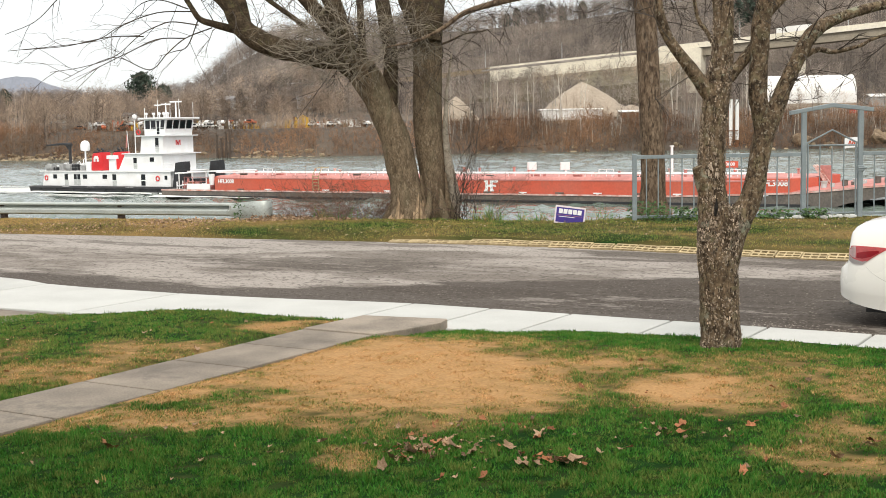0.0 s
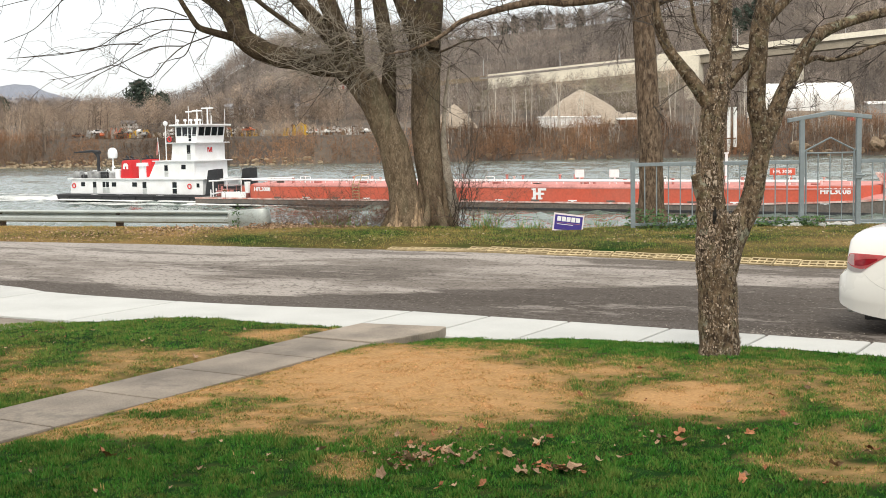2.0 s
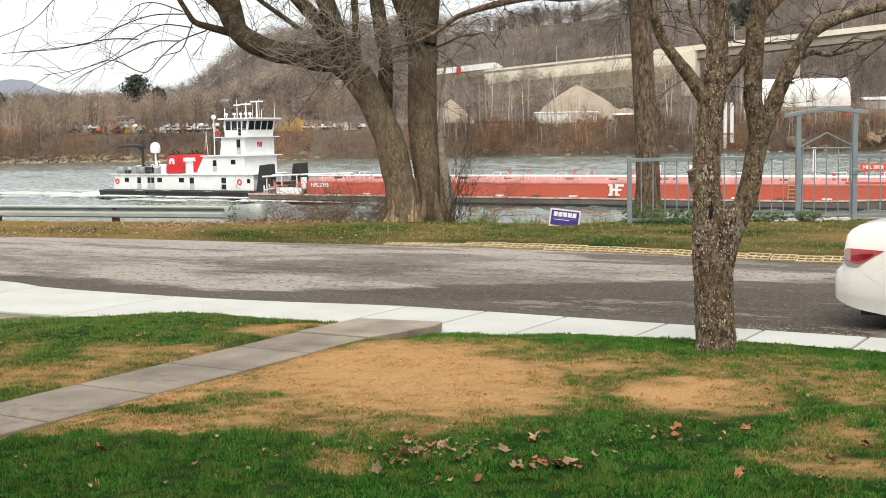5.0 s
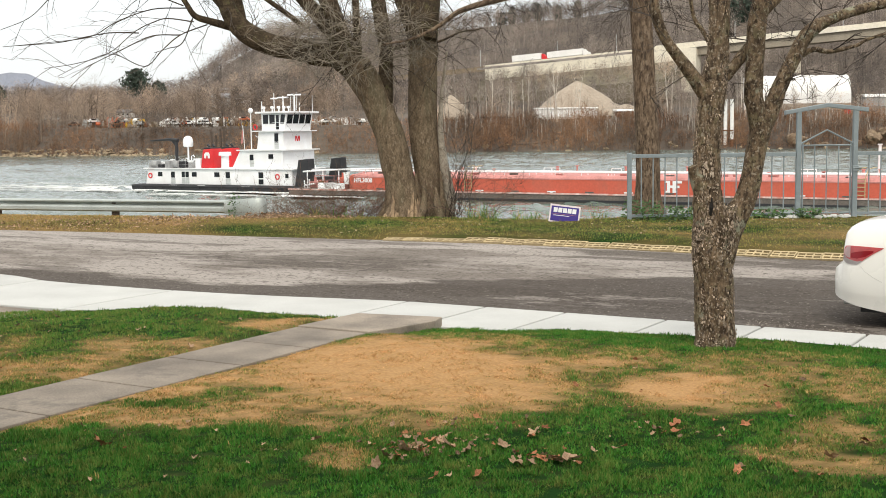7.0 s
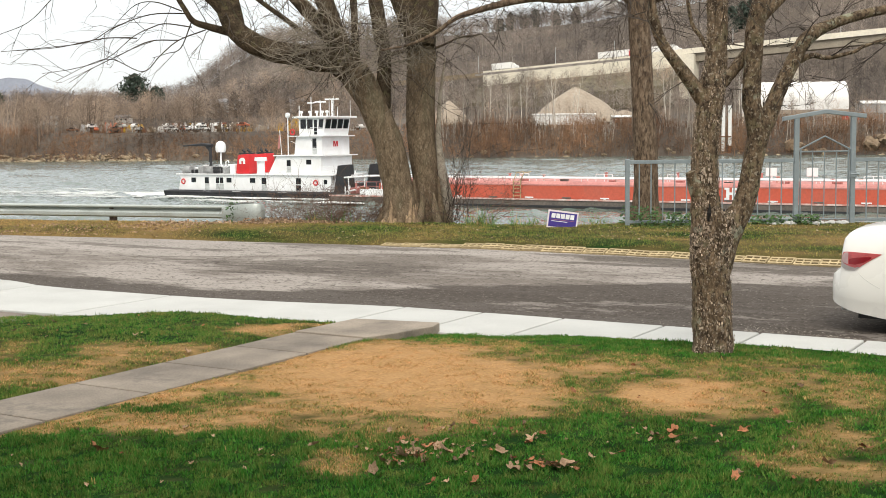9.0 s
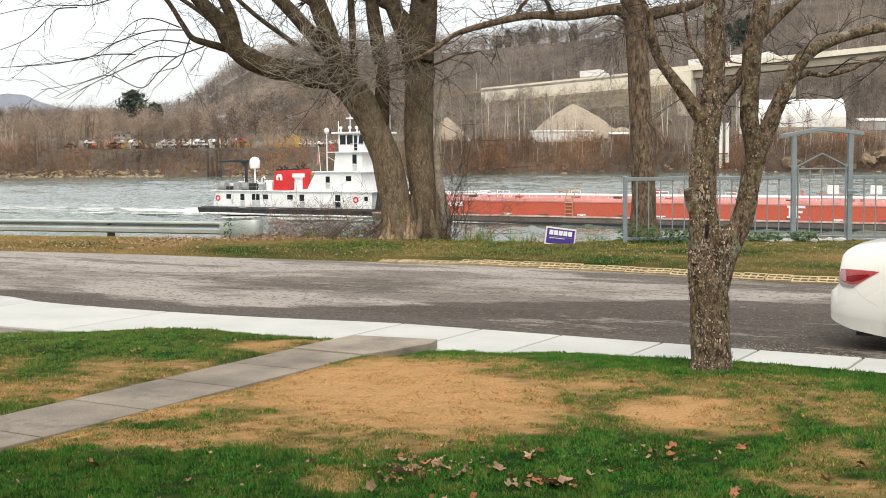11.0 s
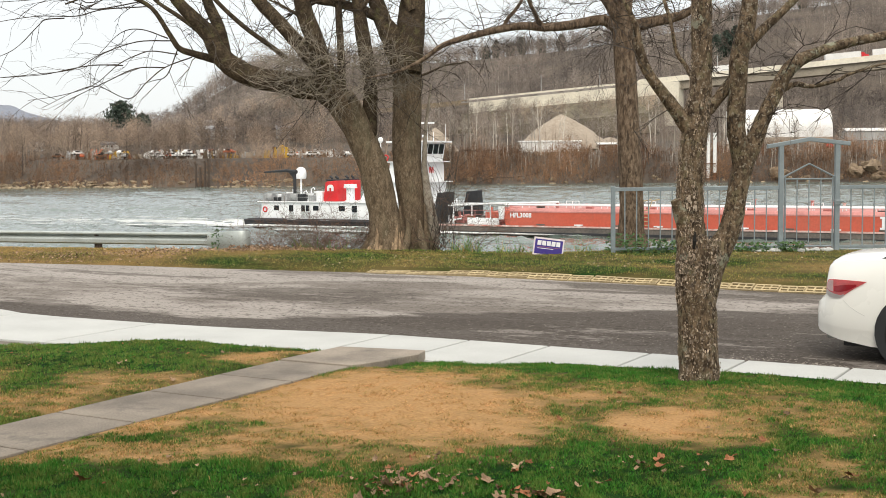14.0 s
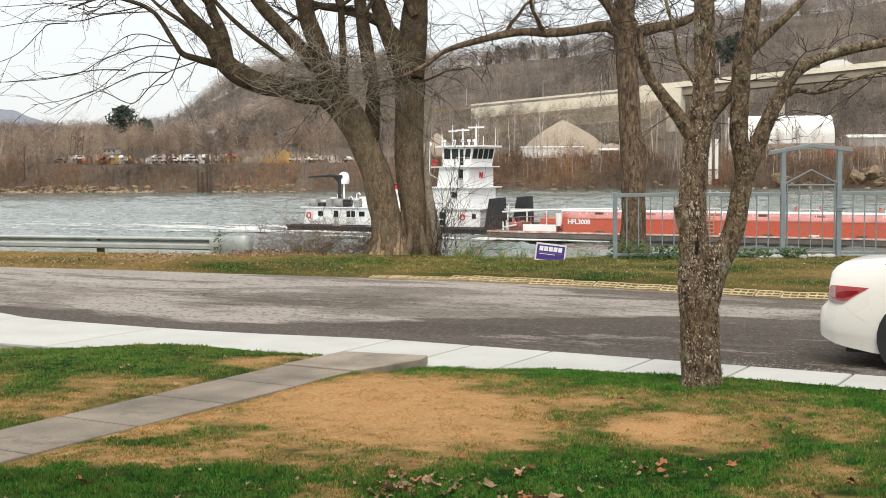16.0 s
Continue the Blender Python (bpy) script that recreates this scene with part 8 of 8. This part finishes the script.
# ---- low growth ----
def bramble(name, a, d, n, w, h, seed, label, z0=None):
    """A tangle of thin arching stems."""
    p = far(a, d)
    z = verge_z(p.x, p.y) if z0 is None else z0
    o = tagged(thing(name, (p.x, p.y, z), 31), label, "shrub", "verge brambles")
    t = Twigs(seed)
    for _ in range(n):
        q = Vector((t.r.uniform(-w, w), t.r.uniform(-0.4, 0.5), -0.1))
        t.grow(q, Vector((t.r.gauss(0, 0.7), t.r.gauss(0, 0.4), 0.8)), h * t.r.uniform(0.5, 1.2), 0.006, 2, 0.07, 3)
    t.done("stem_tangle", o, M["bramble"], "thin red-brown stems")


bramble("bramble", -3.2, 29.2, 105, 0.9, 0.85, 1, "brown leafless bramble beside the guard rail end")
bramble("bramble", -1.9, 28.6, 105, 0.8, 0.8, 2, "brown leafless bramble by the maple")
bramble("bramble", -4.6, 31.0, 60, 1.0, 0.9, 4, "leafless bramble behind the guard rail")
bramble("bramble", 0.75, 28.2, 30, 0.35, 1.6, 3, "upright leafless shoots beside the maple trunk")


def leaf_mass(name, spots_, n, size, seed, material, label, category="ivy"):
    """Clumps of small broad leaves on stalks."""
    r = random.Random(seed)
    vs, fs = [], []
    for _ in range(n):
        (a, d, wa, wd, h) = r.choice(spots_)
        p = far(a + r.uniform(-wa, wa), d + r.uniform(-wd, wd))
        c = Vector((p.x, p.y, verge_z(p.x, p.y) + h * r.random() ** 1.3))
        u = Vector((r.gauss(0, 1), r.gauss(0, 1), r.gauss(0, 0.5))).normalized()
        w = u.cross(Vector((r.gauss(0, 0.5), -0.6, 0.8))).normalized()
        s = size * r.uniform(0.6, 1.3)
        k = len(vs)
        vs += [c - u * s, c + w * s * 0.6 - u * s * 0.2, c + u * s, c - w * s * 0.6 - u * s * 0.2, c + u.cross(w) * s * 0.2]
        fs += [(k, k + 1, k + 4), (k + 1, k + 2, k + 4), (k + 2, k + 3, k + 4), (k + 3, k, k + 4)]
    return tagged(new(name, fill_mesh(name, vs, fs, material)), label, category, kind="stuff")


leaf_mass("ivy", [(4.6, 26.0, 0.5, 0.2, 0.30), (5.2, 25.9, 0.4, 0.2, 0.26), (6.9, 26.0, 0.35, 0.15, 0.18), (7.7, 26.0, 0.3, 0.15, 0.2), (4.3, 26.5, 0.4, 0.3, 0.38)], 1000, 0.042, 3, M["ivy"], "low green ivy along the foot of the fence")
leaf_mass("vine_leaves", [(-4.75, 28.95, 0.10, 0.05, 0.5), (-4.85, 29.0, 0.08, 0.05, 0.6)], 60, 0.04, 5, M["ivy"], "green vine climbing the guard rail", "vine")
leaf_mass("leaf_litter", [(-4.6, 28.4, 2.2, 0.5, 0.06), (-3.6, 28.9, 0.9, 0.3, 0.12), (-7.5, 27.6, 2.5, 0.9, 0.03), (-3.2, 28.3, 1.2, 0.3, 0.05), (-8.5, 26.5, 3.5, 1.4, 0.02)], 3200, 0.035, 6, M["leaf"], "drift of brown fallen leaves on the verge", "fallen leaves")
leaf_mass("scattered_leaves", [(3.0, 24.0, 5.0, 1.6, 0.02), (-1.0, 25.8, 3.0, 1.4, 0.02), (6.0, 24.4, 3.0, 1.3, 0.03)], 330, 0.024, 7, mat("pale_dry_leaves", (0.42, 0.34, 0.22), 0.9, scale=5, vary=0.3, fine=40, spread=0.3), "pale dry leaves scattered on the verge", "fallen leaves")

# gravel along the kerb
gr = random.Random(5)
vs, fs = [], []
for i in range(3400):
    if i < 2000:
        x, y = gr.gauss(-3.3, 0.65), 12.35 + abs(gr.gauss(0.2, 0.4))
    else:
        x, y = gr.uniform(-20, 0), gr.choice((12.15 + abs(gr.gauss(0, 0.35)), gr.uniform(12.2, 19.5)))
    s = 0.004 + 0.014 * gr.random() ** 2.2
    s *= 1.0 if i < 2000 else 0.55
    if noise.noise(Vector((x * 1.7, y * 2.5, 3))) < -0.05 and gr.random() < 0.8:
        continue
    k = len(vs)
    c = Vector((x, y, 0.012))
    vs += [c + Vector((s, 0, 0)), c + Vector((-0.3 * s, s * 0.9, 0)), c + Vector((-0.8 * s, -s * 0.8, 0)), c + Vector((gr.uniform(-0.3, 0.3) * s, gr.uniform(-0.3, 0.3) * s, s * 0.5)), c + Vector((0, 0, -s))]
    fs += [(k, k + 1, k + 3), (k + 1, k + 2, k + 3), (k + 2, k, k + 3)]
tagged(new("gravel", fill_mesh("gravel", vs, fs, mat("pale_gravel", (0.29, 0.26, 0.225), 0.9, scale=20, vary=0.2, fine=100, spread=0.5))), "loose pale gravel along the road edge", "gravel", kind="stuff")


# pale stones under the gate
for i in range(26):
    a = gr.choice((gr.uniform(7.75, 8.6), gr.uniform(7.75, 8.6), gr.uniform(6.95, 7.5)))
    p = far(a, 26.0 + gr.uniform(-0.12, 0.12))
    b = B()
    bmesh.ops.create_icosphere(b, subdivisions=2, radius=1.0)
    q = gr.uniform(0.03, 0.075)
    for v in b.verts:
        k = q * (1 + 0.4 * noise.noise(v.co * 1.4 + Vector((i, 0, 0))))
        v.co = Vector((v.co.x * k * 1.3, v.co.y * k, v.co.z * k * 0.7))
    st = part("bank_stone", b, M["concrete"])
    st.matrix_world = Matrix.Translation((p.x, p.y, verge_z(p.x, p.y) + q * 0.3))
    tagged(st, "pale broken stone under the gate", "stone", "stones under the gate")
# ---- grass and fallen leaves ----
def blades(name, count, place, height, width, dry_of, z_of, seed, label, even=0.25, pale=0.0):
    r = np.random.RandomState(seed)
    pts = place(r, count)
    clump = np.array([noise.noise(Vector((x * 9, y * 6, 1))) + 0.9 * noise.noise(Vector((x * 24, y * 16, 3))) + 0.55 * noise.noise(Vector((x * 3.1, y * 2.6, 8))) for x, y in pts])
    keep = clump > r.uniform(-0.8, 0.2, len(pts))
    pts, clump = pts[keep], clump[keep]
    n = len(pts)
    dry = np.array([dry_of(x, y) for x, y in pts])
    z = np.array([z_of(x, y) for x, y in pts])
    base = np.column_stack([pts, z - 0.004])
    tuft = np.array([noise.noise(Vector((x * 7, y * 7, 1))) + 0.6 * noise.noise(Vector((x * 2.2, y * 2.2, 6))) for x, y in pts])
    h = r.uniform(0.5, 1.2, n) * (1 + 0.95 * tuft) * height * (1 - 0.55 * dry)
    w = r.uniform(0.7, 1.3, n) * width
    az = r.rand(n) * 2 * np.pi
    lean = r.uniform(0.1, 0.9, n) + 0.35 * dry
    la = r.rand(n) * 2 * np.pi
    side = np.column_stack([np.cos(az), np.sin(az), np.zeros(n)]) * w[:, None]
    tip = base + np.column_stack([np.cos(la) * np.sin(lean), np.sin(la) * np.sin(lean), np.cos(lean)]) * h[:, None]
    vs = np.stack([base - side, base + side, tip], 1).reshape(-1, 3)
    ob = soup(name, vs, np.arange(3 * n).reshape(-1, 3), blade_mat)
    at = ob.data.attributes.new("dry", "FLOAT", "POINT")
    mixed = np.where(r.rand(n) < dry * 1.10 - 0.06, 0.82, 0.06) * (1 - even) + dry * even
    at.data.foreach_set("value", np.repeat(np.clip(mixed + pale + 0.16 * clump + r.normal(0, 0.07, n), 0, 1), 3).astype("f"))
    return tagged(ob, label, "grass", kind="stuff")


def on_lawn(y0, y1, walk_side):
    def place(r, count):
        y = r.uniform(y0, y1, count)
        lo, hi = -1.30 * y - 0.4, -0.13 * y + 0.3
        if walk_side:
            lo = np.maximum(lo, WALK_X1 + 0.01)
        else:
            lo, hi = np.maximum(lo, -11.2), np.minimum(hi, WALK_X0 - 0.01)
        keep = hi > lo
        y, lo, hi = y[keep], lo[keep], hi[keep]
        x = lo + (hi - lo) * r.rand(len(y))
        lim = np.array([lawn_limit(v) for v in x])
        ok = y < lim - 0.01
        return np.column_stack([x[ok], y[ok]])
    return place


blades("grass_near", 275000, on_lawn(3.4, 6.6, True), 0.032, 0.0046, dry_lawn, lawn_z, 1, "mixed green and straw-coloured lawn grass")
blades("grass_middle", 285000, on_lawn(6.6, 11.38, True), 0.029, 0.0052, dry_lawn, lawn_z, 2, "short lawn grass with dead straw patches", 0.45)
blades("grass_beyond_path", 105000, on_lawn(4.8, 10.78, False), 0.030, 0.0054, dry_lawn, lawn_z, 3, "green lawn grass beyond the path", 0.4, 0.08)


def on_verge(r, count):
    x = r.uniform(-26, -2, count)
    lo = np.array([along(ROAD_FAR, v) + (0.34 if -13 < v < -3 else 0.08) for v in x])
    hi = np.array([along(EDGE, v) + 0.5 for v in x])
    return np.column_stack([x, lo + (hi - lo) * r.rand(count)])


def on_edge(r, count):
    c = r.choice([-13.3, -12.9, -12.2, -11.9, -11.5, -10.8, -17.0, -16.4, -13.0, -9.2, -8.6], count)
    x = c + r.normal(0, 0.12, count)
    return np.column_stack([x, np.array([along(EDGE, v) for v in x]) - 0.1 + r.normal(0, 0.1, count)])


blades("verge_grass", 100000, on_verge, 0.045, 0.006, dry_verge, verge_z, 4, "short winter grass on the verge", 0.85, 0.19)
blades("tall_grass", 900, on_edge, 0.42, 0.006, lambda x, y: 0.25, verge_z, 5, "tufts of taller grass at the top of the bank")

LEAVES = [(-5.61, 5.28, 2.2), (-6.08, 5.58, 0.9), (-5.62, 5.80, 0.7), (-5.51, 5.97, 0.8), (-4.89, 5.33, 0.8), (-4.67, 5.68, 0.7), (-4.54, 6.04, 1.2), (-3.91, 6.05, 2.0), (-3.93, 5.90, 1.5), (-3.89, 6.17, 1.6), (-3.87, 6.30, 1.6), (-3.90, 5.74, 1.4), (-3.82, 6.32, 1.5),
          (-3.72, 6.25, 1.6), (-3.56, 6.19, 1.2), (-3.43, 6.40, 1.3), (-3.38, 6.73, 2.0), (-3.36, 6.63, 1.2), (-3.38, 6.86, 0.9), (-3.60, 7.05, 0.9), (-3.91, 6.93, 1.0), (-4.00, 6.80, 1.1), (-4.12, 6.66, 0.7), (-4.32, 6.56, 1.0), (-3.27, 5.80, 1.2), (-3.40, 5.71, 1.0), (-3.46, 5.66, 1.1)]
LEAVES_EAST = [(-2.99, 6.28, 2.2), (-2.95, 6.35, 1.8), (-3.05, 6.30, 1.3), (-3.19, 6.10, 1.5), (-3.13, 6.16, 1.2), (-2.91, 6.54, 1.1), (-2.82, 6.65, 0.8), (-2.79, 6.72, 0.7), (-2.71, 7.35, 1.7), (-2.65, 7.19, 1.3), (-2.77, 7.19, 1.1), (-2.58, 7.09, 0.9), (-2.88, 7.30, 0.7), (-3.12, 7.65, 0.9),
               (-2.97, 7.48, 0.7), (-2.53, 7.58, 0.8), (-2.33, 7.57, 1.1), (-2.33, 7.68, 0.8), (-2.30, 8.21, 1.2), (-2.38, 7.20, 0.8), (-2.05, 6.52, 1.3), (-2.05, 6.59, 1.0), (-1.68, 7.06, 1.4), (-1.57, 7.52, 1.5), (-1.59, 7.44, 1.0), (-2.14, 7.95, 0.8), (-1.63, 6.64, 0.9)]
LEAVES_FAR = [(-3.61, 8.92, 0.9), (-3.78, 8.18, 0.9), (-3.76, 9.30, 1.0), (-3.51, 9.15, 0.9), (-2.37, 9.08, 0.9), (-2.55, 8.77, 0.8), (-9.88, 8.29, 1.0), (-10.04, 8.94, 1.0), (-8.52, 8.57, 1.2), (-9.52, 8.88, 0.7), (-8.86, 9.75, 0.7), (-8.30, 9.50, 0.7), (-10.14, 8.69, 0.7), (-7.57, 8.24, 1.4),
              (-7.98, 10.48, 0.7), (-8.32, 9.82, 0.8), (-8.18, 6.67, 0.8)]


def leaf_mesh(seed, material):
    r = random.Random(seed)
    b = B()
    n = 15
    outer, fold = [], r.uniform(0.7, 1.5)
    p1, p2, p3 = r.uniform(0, 6.28), r.uniform(0, 6.28), r.uniform(0, 6.28)
    for k in range(n):
        t = math.tau * k / n
        q = 0.9 + 0.2 * math.sin(5 * t + p1) + r.uniform(-0.07, 0.07)
        x, y = q * math.cos(t) * 1.15, q * math.sin(t) * 0.72
        outer.append(b.verts.new((x, y, fold * y * y + 0.3 * x * x + 0.22 * math.sin(2 * t + p2) + 0.14 * math.sin(3 * t + p3) + r.uniform(-0.06, 0.06))))
    inner = [b.verts.new((0.45 * v.co.x, 0.4 * v.co.y, 0.35 * v.co.z + r.uniform(-0.08, 0.12))) for v in outer]
    for k in range(n):
        j = (k + 1) % n
        b.faces.new((outer[k], outer[j], inner[j], inner[k]))
    b.faces.new(inner)
    bmesh.ops.triangulate(b, faces=[f_ for f_ in b.faces if len(f_.verts) > 4])
    me = bpy.data.meshes.new("fallen_leaf")
    b.to_mesh(me)
    b.free()
    me.materials.append(material)
    return me


kinds = [leaf_mesh(s, M["leaf"]) for s in range(8)]
red_kinds = [leaf_mesh(s, M["red_leaf"]) for s in range(8, 12)]
lr = random.Random(2)
strewn = [(x, y, s * 1.15) for x, y, s in LEAVES + LEAVES_EAST + LEAVES_FAR]
for n_, cx, cy, wx, wy, s0, s1 in ((58, -3.90, 6.13, 0.13, 0.12, 0.4, 1.0), (16, -3.78, 6.36, 0.10, 0.05, 0.4, 0.9), (22, -3.10, 6.29, 0.13, 0.04, 0.45, 1.0), (8, -2.70, 7.24, 0.10, 0.07, 0.4, 0.8), (30, -3.6, 6.5, 0.45, 0.3, 0.3, 0.7)):
    strewn += [(lr.gauss(cx, wx), lr.gauss(cy, wy), lr.uniform(s0, s1)) for _ in range(n_)]
for n_, x0, x1, y0, y1 in ((26, -4, -1.5, 6, 9.5), (26, -10, -7.7, 7, 10), (14, -6, -4, 4.6, 6.2)):
    strewn += [(lr.uniform(x0, x1), lr.uniform(y0, y1), lr.uniform(0.35, 0.7)) for _ in range(n_)]
for x, y, s in strewn:
    ob = new("fallen_leaf", lr.choice(kinds + red_kinds))
    k = 0.0255 * s
    ob.matrix_world = Matrix.LocRotScale((x, y, lawn_z(x, y) + 0.022), Euler((lr.gauss(0, 0.35), lr.gauss(0, 0.35), lr.uniform(0, 6.28))), (k, k, k * 0.8))
    tagged(ob, "curled brown fallen leaf on the lawn", "leaf", "fallen leaves on the lawn")


def motions():
    for ob in (BARGE, TOWBOAT, WAKE):
        home = ob.matrix_world.copy() if ob.parent is None else ob.matrix_basis.copy()
        start = Vector(home.translation)
        walk(ob, [(t, pose(start.x + tow_run(t), start.y, start.z)) for t in (0.0, 2.0, 4.0, 6.0, 8.0, 10.0, 12.0, 14.0, 16.0)])

    for ob, a_front, t_front, lane, speed in TRUCKS:
        rows = []
        for t in (0.0, 4.0, 8.0, 12.0, 16.0):
            a = a_front + speed * (t - t_front)
            d, z = road_at(a)
            p, q = far(a, d, z), far(a + 1, *road_at(a + 1))
            heading = math.degrees(math.atan2(q.y - p.y, q.x - p.x))
            side = Vector((-(q.y - p.y), q.x - p.x, 0)).normalized() * lane
            rows.append((t, pose(p.x + side.x, p.y + side.y, z - 0.3, 0, -math.degrees(math.atan2(0.0735, 1.09)), heading)))
        walk(ob, rows)


motions()
